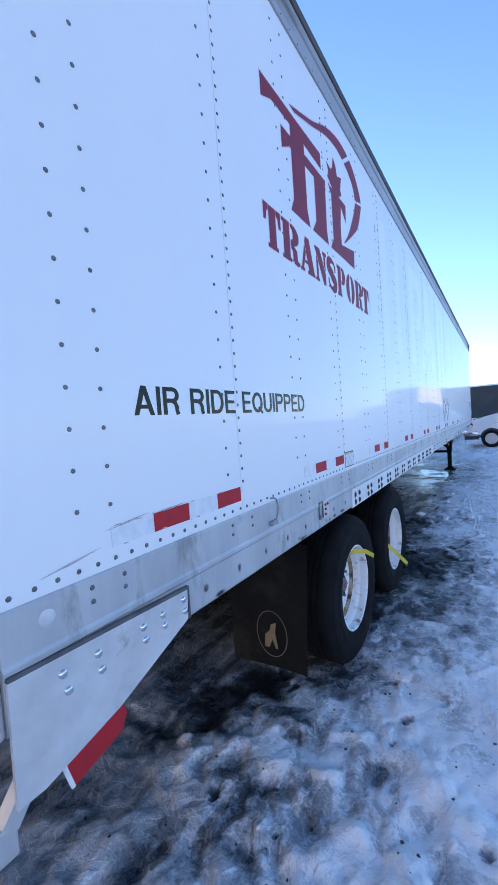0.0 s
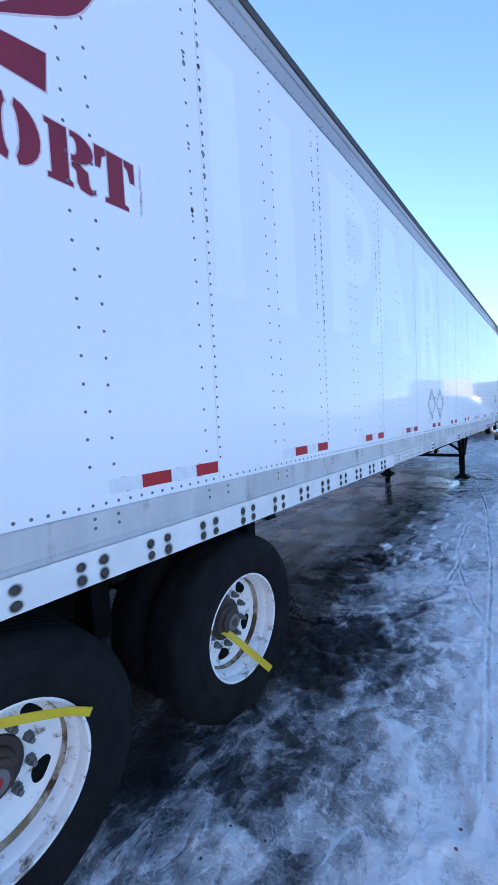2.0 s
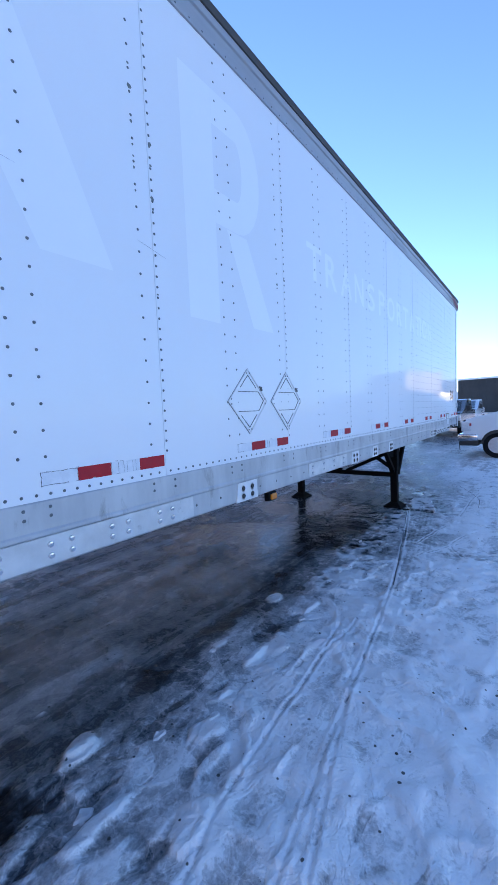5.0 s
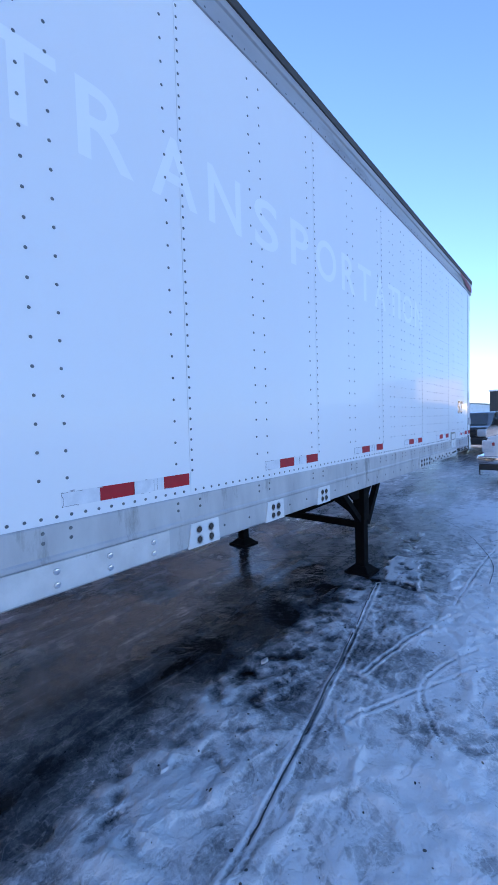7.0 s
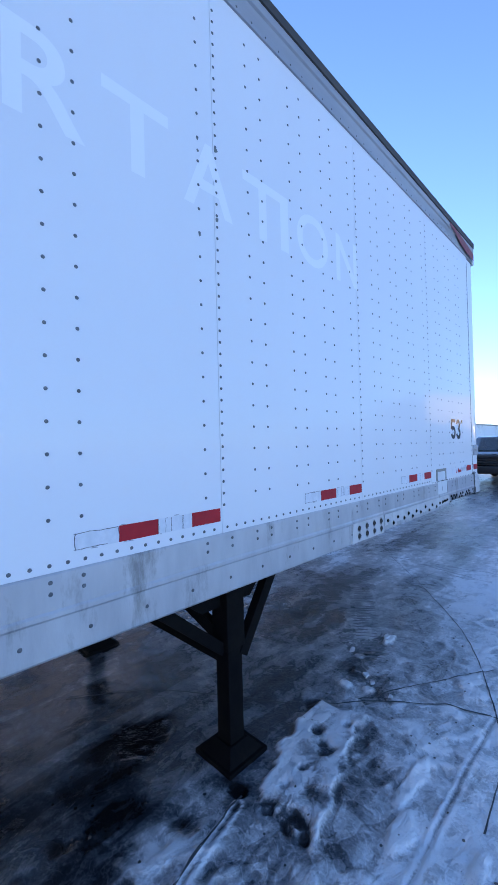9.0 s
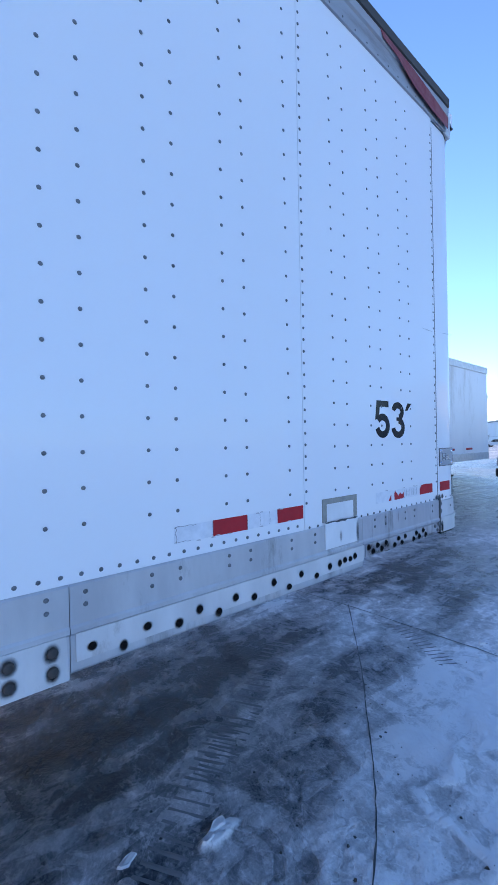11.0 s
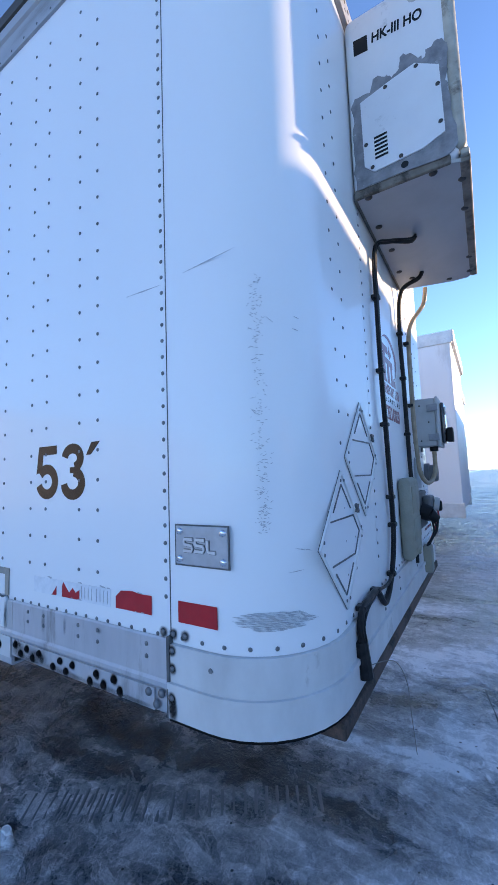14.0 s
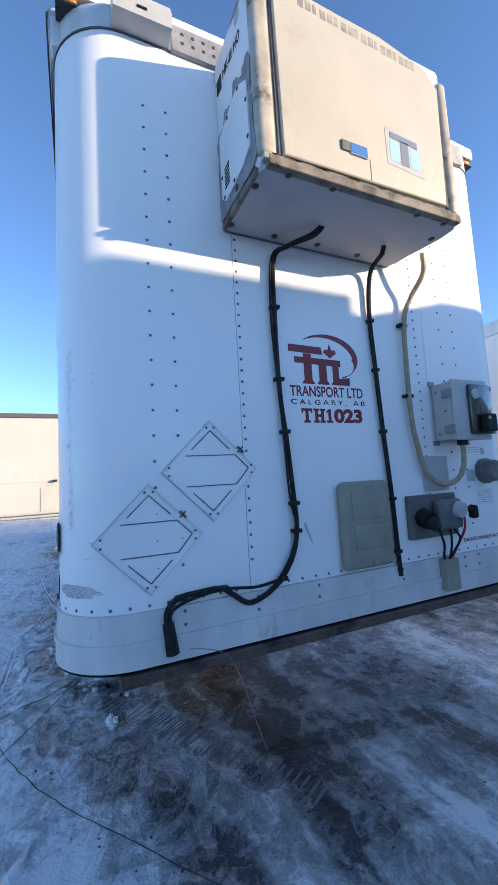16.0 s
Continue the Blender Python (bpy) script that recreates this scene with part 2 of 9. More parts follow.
M_VINYL = surface("glossy_black_vinyl", (0.009, 0.009, 0.010), (0.013, 0.013, 0.014), 8, 0.10, 0.16)
M_VINYL.node_tree.nodes["Principled BSDF"].inputs["Specular IOR Level"].default_value = 0.22
M_RED = surface("red_film", (0.56, 0.005, 0.014), (0.46, 0.005, 0.012), 14, 0.55, 0.65)
M_TAPEW = surface("white_film", (0.80, 0.81, 0.83), (0.68, 0.70, 0.72), 25, 0.3, 0.45)
M_MAROON = surface("maroon_paint", (0.29, 0.010, 0.036), (0.23, 0.009, 0.030), 6, 0.55)
M_LOGORED = surface("red_decal", (0.27, 0.012, 0.024), (0.22, 0.01, 0.02), 9, 0.35)
M_BLACK = surface("black_vinyl", (0.008, 0.008, 0.009), (0.013, 0.013, 0.013), 8, 0.6)
M_BLACK.node_tree.nodes["Principled BSDF"].inputs["Specular IOR Level"].default_value = 0.25
M_RUBBER = surface("tyre_rubber", (0.007, 0.007, 0.008), (0.014, 0.014, 0.015), 6, 0.85, 0.95, bump=0.15, bump_scale=120,
                   grime=(0.030, 0.030, 0.031), grime_scale=5, grime_from=0.64)
M_RUBBER.node_tree.nodes["Principled BSDF"].inputs["Specular IOR Level"].default_value = 0.15
M_RIM = surface("white_rim", (0.88, 0.88, 0.87), (0.82, 0.81, 0.79), 8, 0.35, 0.45, bump=0.06, bump_scale=40,
                grime=(0.17, 0.075, 0.035), grime_scale=16, grime_from=0.555)
M_RIMRUST = surface("rusting_rim", (0.62, 0.53, 0.42), (0.30, 0.17, 0.085), 11, 0.5, 0.65, bump=0.2, bump_scale=60,
                    grime=(0.070, 0.026, 0.011), grime_scale=10, grime_from=0.44)
M_RUST = surface("rusty_steel", (0.13, 0.055, 0.03), (0.06, 0.035, 0.025), 9, 0.8, bump=0.3, bump_scale=80)
M_YELLOW = surface("yellow_plastic", (0.72, 0.50, 0.02), (0.62, 0.40, 0.02), 12, 0.45)
M_AMBER = surface("amber_lens", (0.75, 0.20, 0.01), None, 4, 0.2, coat=0.6)
M_UNIT = surface("cream_paint", (0.58, 0.525, 0.425), (0.52, 0.47, 0.375), 3, 0.35, 0.45, bump=0.05, bump_scale=8,
                 grime=(0.46, 0.39, 0.30), grime_scale=2.3, grime_from=0.60, fine=0.05)
M_UNITEDGE = surface("worn_cream_edge", (0.50, 0.46, 0.38), (0.30, 0.27, 0.22), 9, 0.5, 0.65, bump=0.15, bump_scale=50,
                     grime=(0.10, 0.075, 0.055), grime_scale=7, grime_from=0.54)
M_UNITW = surface("unit_white", (0.76, 0.76, 0.76), (0.70, 0.70, 0.71), 4, 0.4, 0.5, grime=(0.30, 0.29, 0.28), grime_scale=4.2, grime_from=0.63)
M_BARE = surface("bare_metal", (0.36, 0.36, 0.37), (0.24, 0.24, 0.25), 12, 0.5, 0.65, metal=0.35, bump=0.15, bump_scale=60)
M_UNDER = surface("unit_floor", (0.46, 0.46, 0.46), (0.40, 0.40, 0.40), 5, 0.6)
M_BEIGE = surface("weathered_plastic", (0.33, 0.31, 0.24), (0.26, 0.245, 0.19), 7, 0.6, 0.75, fine=0.15)
M_HOSE = surface("tan_hose", (0.38, 0.29, 0.20), (0.28, 0.21, 0.14), 20, 0.55)
M_CABLE = surface("black_cable", (0.012, 0.012, 0.013), (0.03, 0.03, 0.03), 30, 0.45)
M_CABLE.node_tree.nodes["Principled BSDF"].inputs["Specular IOR Level"].default_value = 0.15
M_GREY = surface("grey_box", (0.50, 0.50, 0.49), (0.42, 0.42, 0.41), 6, 0.5, 0.6, fine=0.06)
M_DGREY = surface("dark_grey_casting", (0.10, 0.10, 0.10), (0.16, 0.155, 0.15), 12, 0.55, bump=0.1, bump_scale=80)
M_PAPER = surface("paper_label", (0.74, 0.75, 0.76), None, 8, 0.5)
M_BLUEISH = surface("pale_blue_film", (0.35, 0.58, 0.68), None, 8, 0.4)
M_SCRATCH = surface("scratch_mark", (0.34, 0.34, 0.36), (0.58, 0.58, 0.58), 60, 0.6)
M_REDWIRE = surface("red_wire", (0.4, 0.01, 0.015), None, 8, 0.4)
M_FARWHITE = surface("far_white", (0.85, 0.85, 0.85), (0.78, 0.78, 0.79), 0.8, 0.4, grime=(0.55, 0.52, 0.48), grime_scale=0.6, grime_from=0.56, stretch=(1, 1, 0.3))
M_FARSTEEL = surface("quilted_steel", (0.62, 0.62, 0.63), (0.40, 0.40, 0.41), 3, 0.28, 0.45, metal=0.8, bump=0.5, bump_scale=14)
M_DARKWALL = surface("dark_cladding", (0.035, 0.034, 0.036), (0.05, 0.048, 0.048), 0.6, 0.7, bump=0.2, bump_scale=6)
M_WALL = surface("white_wall", (0.56, 0.53, 0.47), (0.50, 0.47, 0.42), 0.35, 0.6, bump=0.05, bump_scale=3, grime=(0.42, 0.38, 0.33), grime_scale=0.3, grime_from=0.6)
M_CARWHITE = surface("car_white", (0.76, 0.77, 0.78), (0.72, 0.73, 0.74), 2, 0.25, coat=0.7, grime=(0.52, 0.51, 0.5), grime_scale=1.5, grime_from=0.6)
M_CARBLACK = surface("car_black", (0.012, 0.013, 0.015), None, 2, 0.25, coat=0.8)
M_CHROME = surface("chrome", (0.7, 0.7, 0.72), None, 4, 0.15, metal=1.0)
M_TRIM = surface("black_trim", (0.02, 0.02, 0.022), (0.03, 0.03, 0.03), 6, 0.5)
M_LAMP = surface("headlamp_lens", (0.55, 0.57, 0.60), (0.70, 0.71, 0.72), 20, 0.12, coat=0.8)
M_HUBRED = surface("red_cap", (0.42, 0.03, 0.03), None, 6, 0.4)

M_GLASS = bpy.data.materials.new("car_glass")
M_GLASS.use_nodes = True
_g = M_GLASS.node_tree.nodes["Principled BSDF"]
_g.inputs["Base Color"].default_value = (0.35, 0.42, 0.45, 1)
_g.inputs["Roughness"].default_value = 0.03
_g.inputs["Transmission Weight"].default_value = 0.75
_g.inputs["IOR"].default_value = 1.3


def ground_material():
    """Asphalt with ice and trodden snow: the coverage is stored with the relief, the grain is noise."""
    m = bpy.data.materials.new("icy_asphalt")
    m.use_nodes = True
    n, l = m.node_tree.nodes, m.node_tree.links
    s = n["Principled BSDF"]
    geo = n.new("ShaderNodeNewGeometry")

    def noise_tex(sc, detail=8.0, r=0.6, st=(1, 1, 1), bend=0.0):
        mp = n.new("ShaderNodeMapping")
        mp.inputs["Scale"].default_value = st
        l.new(geo.outputs["Position"], mp.inputs[0])
        t = n.new("ShaderNodeTexNoise")
        t.inputs["Scale"].default_value, t.inputs["Detail"].default_value, t.inputs["Roughness"].default_value = sc, detail, r
        t.inputs["Distortion"].default_value = bend
        l.new(mp.outputs[0], t.inputs["Vector"])
        return t.outputs["Fac"]

    def ramp(src, *stops):
        r = n.new("ShaderNodeValToRGB")
        e = r.color_ramp.elements
        while len(e) < len(stops):
            e.new(0.5)
        for k, (p, c) in enumerate(stops):
            e[k].position = p
            e[k].color = (*c, 1) if len(c) == 3 else c
        l.new(src, r.inputs[0])
        return r.outputs[0]

    def math_node(op, a, b):
        t = n.new("ShaderNodeMath")
        t.operation = op
        for k, v in enumerate((a, b)):
            if isinstance(v, (int, float)):
                t.inputs[k].default_value = v
            else:
                l.new(v, t.inputs[k])
        return t.outputs[0]
    at = n.new("ShaderNodeAttribute")
    at.attribute_name = "snow"
    cover = at.outputs["Fac"]
    wetness = n.new("ShaderNodeAttribute")
    wetness.attribute_name = "wet"
    wet = wetness.outputs["Fac"]
    fine = noise_tex(6, 12, 0.66, bend=0.35)
    mid = noise_tex(2.3, 6, 0.6)
    grit = noise_tex(70, 6, 0.72)
    streak = noise_tex(7, 6, 0.6, (1.0, 0.14, 1), 0.4)

    def centred(v, k):
        return math_node("MULTIPLY", math_node("SUBTRACT", v, 0.5), k)

    def sheet(sc, at_, soft, bend, st=(1, 1, 1)):
        """Thin frozen layers with clear rims: 0 or 1."""
        return ramp(noise_tex(sc, 5, 0.55, st, bend), (at_, (0, 0, 0)), (at_ + soft, (1, 1, 1)))

    def hair(sc, k, bend, detail=4.0):
        """Fine lines where a noise crosses its mean."""
        v = math_node("ABSOLUTE", math_node("SUBTRACT", noise_tex(sc, detail, 0.55, bend=bend), 0.5), 0.0)
        return math_node("MAXIMUM", math_node("SUBTRACT", 1.0, math_node("MULTIPLY", v, k)), 0.0)
    layer_a = sheet(2.6, 0.49, 0.025, 0.9)
    layer_b = sheet(6.5, 0.52, 0.03, 0.8, (1.0, 0.55, 1))
    layer_c = sheet(15.0, 0.56, 0.04, 0.5)
    ridge = hair(4.2, 14.0, 0.5, 6.0)
    crackle = hair(9.0, 34.0, 0.6)
    smoothed = n.new("ShaderNodeAttribute")
    smoothed.attribute_name = "calm"
    calm = smoothed.outputs["Fac"]
    c = math_node("ADD", centred(fine, 0.54), centred(mid, 0.34))
    c = math_node("ADD", c, centred(streak, 0.46))
    c = math_node("ADD", c, centred(grit, 0.54))
    c = math_node("ADD", c, centred(layer_a, 0.15))
    c = math_node("ADD", c, centred(layer_b, 0.15))
    c = math_node("ADD", c, math_node("MULTIPLY", layer_c, 0.09))
    c = math_node("ADD", c, math_node("MULTIPLY", ridge, 0.10))
    c = math_node("ADD", c, math_node("MULTIPLY", crackle, 0.13))
    c = math_node("ADD", cover, math_node("MULTIPLY", c, math_node("SUBTRACT", 1.0, math_node("MULTIPLY", calm, 0.55))))
    drag = ramp(noise_tex(5.0, 5, 0.5, (1.0, 0.10, 1), 0.5), (0.40, (0, 0, 0)), (0.47, (0.45, 0.45, 0.45)), (0.56, (0.55, 0.55, 0.55)), (0.60, (1, 1, 1)))
    c = math_node("ADD", c, math_node("MULTIPLY", calm, centred(drag, 0.26)))
    col = ramp(c, (0.10, (0.0086, 0.0100, 0.0118)), (0.28, (0.030, 0.035, 0.041)), (0.44, (0.098, 0.110, 0.122)), (0.60, (0.252, 0.260, 0.268)), (0.78, (0.50, 0.505, 0.51)), (1.0, (0.84, 0.84, 0.84)))
    cells = n.new("ShaderNodeTexVoronoi")
    cells.inputs["Scale"].default_value = 20.0
    l.new(geo.outputs["Position"], cells.inputs["Vector"])
    pick = n.new("ShaderNodeSeparateColor")
    l.new(cells.outputs["Color"], pick.inputs[0])
    reach = math_node("MULTIPLY", math_node("POWER", pick.outputs[0], 6.0), 0.17)
    edge_ = math_node("ADD", math_node("SUBTRACT", cells.outputs["Distance"], reach), centred(noise_tex(40, 3, 0.5), 0.20))
    spots = ramp(edge_, (0.0, (0.16, 0.15, 0.14)), (0.03, (1, 1, 1)))
    mx = n.new("ShaderNodeMix")
    mx.data_type, mx.blend_type = "RGBA", "MULTIPLY"
    mx.inputs[0].default_value = 1.0
    l.new(col, mx.inputs[6])
    l.new(spots, mx.inputs[7])
    l.new(mx.outputs[2], s.inputs["Base Color"])
    rgh = ramp(c, (0.1, (0.42,) * 3), (0.4, (0.26,) * 3), (0.65, (0.38,) * 3), (0.95, (0.75,) * 3))
    dry = math_node("SUBTRACT", 1.0, wet)
    l.new(math_node("ADD", math_node("MULTIPLY", rgh, dry), math_node("MULTIPLY", wet, 0.07)), s.inputs["Roughness"])
    b = n.new("ShaderNodeBump")
    b.inputs["Strength"].default_value, b.inputs["Distance"].default_value = 0.8, 0.012
    l.new(math_node("ADD", math_node("MULTIPLY", dry, 0.82), 0.16), b.inputs["Strength"])
    h = math_node("ADD", math_node("MULTIPLY", noise_tex(9, 6, 0.6), 1.9), math_node("MULTIPLY", noise_tex(60, 4, 0.55), 0.26))
    h = math_node("ADD", h, math_node("ADD", math_node("MULTIPLY", ridge, 0.16), math_node("MULTIPLY", crackle, 0.10)))
    h = math_node("ADD", h, math_node("ADD", math_node("MULTIPLY", layer_a, 0.22), math_node("MULTIPLY", layer_b, 0.20)))
    h = math_node("ADD", h, math_node("MULTIPLY", layer_c, 0.10))
    l.new(math_node("ADD", h, math_node("MULTIPLY", cover, 0.5)), b.inputs["Height"])
    l.new(b.outputs[0], s.inputs["Normal"])
    return m


def stain_material():
    """Black grime that thins out towards its rim and breaks up in specks."""
    m = bpy.data.materials.new("soft_grime")
    m.use_nodes = True
    n, l = m.node_tree.nodes, m.node_tree.links
    s = n["Principled BSDF"]
    s.inputs["Base Color"].default_value = (0.022, 0.020, 0.019, 1)
    s.inputs["Roughness"].default_value = 0.8
    s.inputs["Specular IOR Level"].default_value = 0.2
    at = n.new("ShaderNodeAttribute")
    at.attribute_name = "fade"
    geo = n.new("ShaderNodeNewGeometry")
    t = n.new("ShaderNodeTexNoise")
    t.inputs["Scale"].default_value, t.inputs["Detail"].default_value = 110.0, 5.0
    l.new(geo.outputs["Position"], t.inputs["Vector"])
    add = n.new("ShaderNodeMath")
    add.operation = "MULTIPLY_ADD"
    l.new(t.outputs["Fac"], add.inputs[0])
    add.inputs[1].default_value = 1.1
    add.inputs[2].default_value = -0.55
    mul = n.new("ShaderNodeMath")
    mul.operation = "MULTIPLY_ADD"
    mul.use_clamp = True
    l.new(add.outputs[0], mul.inputs[0])
    l.new(at.outputs["Fac"], mul.inputs[1])
    l.new(at.outputs["Fac"], mul.inputs[2])
    l.new(mul.outputs[0], s.inputs["Alpha"])
    return m


M_SOFT = stain_material()
STAINS = {}


def soft_stain(name, y, z, ry, rz, x, parent, full=1.0):
    """A round film of grime on the side, dense in the middle, gone at the rim."""
    if full not in STAINS:
        bm = bmesh.new()
        rings = [(0.0, 1.0), (0.38, 0.97), (0.62, 0.62), (0.82, 0.22), (1.0, 0.0)]
        rows = [[bm.verts.new((0, r * math.cos(2 * math.pi * i / 16), r * math.sin(2 * math.pi * i / 16))) for i in range(16)] for r, f in rings[1:]]
        mid_ = bm.verts.new((0, 0, 0))
        for i in range(16):
            j = (i + 1) % 16
            bm.faces.new((mid_, rows[0][i], rows[0][j]))
            for a, b in zip(rows, rows[1:]):
                bm.faces.new((a[i], b[i], b[j], a[j]))
        me = mesh_of(bm, name, M_SOFT)
        fade = [full * f for r, f in rings[1:] for i in range(16)] + [full]
        me.attributes.new("fade", "FLOAT", "POINT").data.foreach_set("value", fade)
        STAINS[full] = me
    ob = hang(new(name, STAINS[full]), parent)
    ob.location = (x, y, z)
    ob.scale = (1, ry, rz)
    return ob


M_GROUND = ground_material()
# ---- ground ----
def lattice(x, y, seed):
    """Smooth value noise in 0 to 1 on whole arrays."""
    xi, yi = np.floor(x).astype(np.int64), np.floor(y).astype(np.int64)
    xf, yf = x - xi, y - yi
    u, v = xf * xf * (3 - 2 * xf), yf * yf * (3 - 2 * yf)

    def h(a, b):
        k = (a * 374761393 + b * 668265263 + seed * 1442695041) & 0xFFFFFFFF
        k = ((k ^ (k >> 13)) * 1274126177) & 0xFFFFFFFF
        return ((k ^ (k >> 16)) & 0xFFFF) / 65535.0
    return (h(xi, yi) * (1 - u) + h(xi + 1, yi) * u) * (1 - v) + (h(xi, yi + 1) * (1 - u) + h(xi + 1, yi + 1) * u) * v


def fbm(x, y, scale, octaves=5, seed=1, gain=0.5):
    out, amp, tot = 0.0, 1.0, 0.0
    for o in range(octaves):
        out = out + amp * lattice(x * scale * 2 ** o + 17.3 * o, y * scale * 2 ** o - 9.1 * o, seed + o)
        tot += amp
        amp *= gain
    return out / tot


def smooth(a, b, v):
    t = np.clip((v - a) / (b - a), 0, 1)
    return t * t * (3 - 2 * t)


def steps(*spans):
    """Grid lines from spans of (start, end, count), each line once."""
    vals = [np.linspace(a, b, n, endpoint=False) for a, b, n in spans]
    return np.concatenate(vals + [np.array([spans[-1][1]])])


def track(x, y, pts, width):
    """How near each place is to a line through pts: 1 on it, 0 past width."""
    near = np.zeros(x.shape)
    px, py = [p[0] for p in pts], [p[1] for p in pts]
    box = (x > min(px) - 0.5) & (x < max(px) + 0.5) & (y > min(py) - 0.5) & (y < max(py) + 0.5)
    bx, by = x[box], y[box]
    best = np.full(bx.shape, 9.0)
    line = spline([(a, b, 0) for a, b in pts], 5)
    for p, q in zip(line, line[1:]):
        dx, dy = q.x - p.x, q.y - p.y
        t = np.clip(((bx - p.x) * dx + (by - p.y) * dy) / (dx * dx + dy * dy + 1e-9), 0, 1)
        best = np.minimum(best, np.hypot(bx - p.x - t * dx, by - p.y - t * dy))
    near[box] = np.clip(1 - best / width, 0, 1)
    return near


# trodden ruts, wiped streaks, white and dark spots, each where it lies
RUTS = (((0.52, 6.2), (0.52, 6.82), (0.46, 7.07), (0.40, 7.66), (0.38, 8.03), (0.30, 8.7)),
        ((1.11, 4.1), (1.0, 5.0), (0.90, 6.0), (0.80, 7.0), (0.69, 7.73), (0.53, 8.94), (0.38, 9.9), (0.1, 11.3), (-0.14, 12.37)),
        ((1.6, 4.4), (1.13, 5.13), (0.84, 5.75), (0.71, 6.12), (0.53, 6.7)),
        ((1.0, 6.6), (0.89, 7.08), (0.75, 7.6), (0.66, 8.0)),
        ((0.36, 8.32), (0.40, 8.8)),
        ((0.93, 10.6), (0.73, 10.9), (0.71, 11.16), (0.89, 11.65)),
        ((0.35, 10.9), (0.46, 11.54), (0.66, 12.16)),
        ((0.45, 10.45), (0.68, 10.94), (0.99, 11.5)),
        ((0.60, 12.3), (0.60, 13.13), (0.62, 13.93), (0.7, 14.8)),
        ((-1.91, 15.7), (-1.90, 16.1), (-1.93, 16.5)))
SMEARS = (((-1.76, 13.5), (-1.68, 14.7), (-1.95, 15.3)), ((-0.91, 13.9), (-0.88, 14.56), (-1.07, 15.45)), ((-1.27, 13.8), (-1.21, 14.95), (-1.27, 15.43), (-1.23, 16.3)),
          ((-2.5, 15.5), (-1.99, 15.39), (-1.2, 15.21)), ((-2.25, 14.8), (-2.32, 15.4), (-2.6, 16.1)), ((-0.07, 13.8), (0.14, 13.07), (0.36, 12.4)),
          ((-0.35, 6.4), (-0.36, 7.07), (-0.47, 7.75), (-0.44, 8.63)), ((-0.55, 2.1), (-0.3, 1.85), (0.0, 1.75)))
DARK_SPOTS = ((0.17, 4.40, 0.26, 0.16), (-0.2, 4.35, 0.3, 0.25), (0.1, 5.0, 0.2, 0.35), (-0.3, 5.6, 0.25, 0.3), (-0.35, 6.15, 0.3, 0.3), (-0.03, 8.60, 0.07, 0.10), (-0.72, 7.08, 0.04, 0.09), (-0.02, 6.70, 0.05, 0.17),
              (-0.22, 6.72, 0.05, 0.10), (-0.02, 7.52, 0.03, 0.16), (0.36, 6.90, 0.03, 0.10), (-0.29, 6.52, 0.10, 0.12), (-0.1, 8.29, 0.05, 0.15), (-0.55, 2.04, 0.22, 0.12), (-0.65, 1.7, 0.2, 0.2),
              (-0.26, 1.36, 0.22, 0.10), (-0.1, 2.35, 0.3, 0.2), (0.30, 1.74, 0.06, 0.05), (-0.54, 11.92, 0.06, 0.16), (-0.88, 12.28, 0.12, 0.2))
PITS = ((0.04, 1.23, 0.03), (0.35, 1.92, 0.02), (0.78, 1.57, 0.025), (0.39, 2.12, 0.04), (-0.30, 1.25, 0.03),
        (0.12, 12.50, 0.085), (-0.02, 13.19, 0.07), (-0.01, 12.97, 0.075), (-0.14, 13.03, 0.06), (-0.03, 12.74, 0.04), (-0.04, 12.60, 0.045), (-0.03, 12.46, 0.035), (-0.31, 13.22, 0.06), (-0.20, 12.42, 0.05), (-0.22, 12.78, 0.04))
WHITE_SPOTS = ((0.14, 7.37, 0.10, 0.14), (0.28, 7.28, 0.04, 0.12), (0.40, 7.0, 0.09, 0.13), (0.0, 8.78, 0.035, 0.15), (-0.36, 8.80, 0.07, 0.11), (-0.73, 6.93, 0.06, 0.08), (-0.29, 6.87, 0.06, 0.11), (0.09, 6.76, 0.05, 0.16),
               (-0.31, 8.0, 0.06, 0.09), (-0.02, 8.0, 0.05, 0.15), (0.57, 7.42, 0.02, 0.14), (-0.34, 6.92, 0.06, 0.08), (0.05, 7.6, 0.04, 0.1), (0.42, 13.11, 0.05, 0.2), (0.49, 12.76, 0.06, 0.15), (-0.30, 14.34, 0.05, 0.12),
               (-0.37, 13.95, 0.05, 0.05), (-0.25, 13.55, 0.08, 0.06), (-0.1, 13.60, 0.06, 0.04), (0.8, 12.8, 0.1, 0.2), (-0.62, 1.42, 0.08, 0.05), (-0.03, 1.2, 0.03, 0.12))


def spot(x, y, cx, cy, rx, ry, warp):
    """A spot with an uneven rim: 1 inside, 0 outside."""
    out = np.zeros(x.shape)
    box = (np.abs(x - cx) < 2.2 * rx) & (np.abs(y - cy) < 2.2 * ry)
    d = np.hypot((x[box] - cx) / rx, (y[box] - cy) / ry) + 2.2 * (warp[box] - 0.5)
    out[box] = smooth(1.15, 0.75, d)
    return out


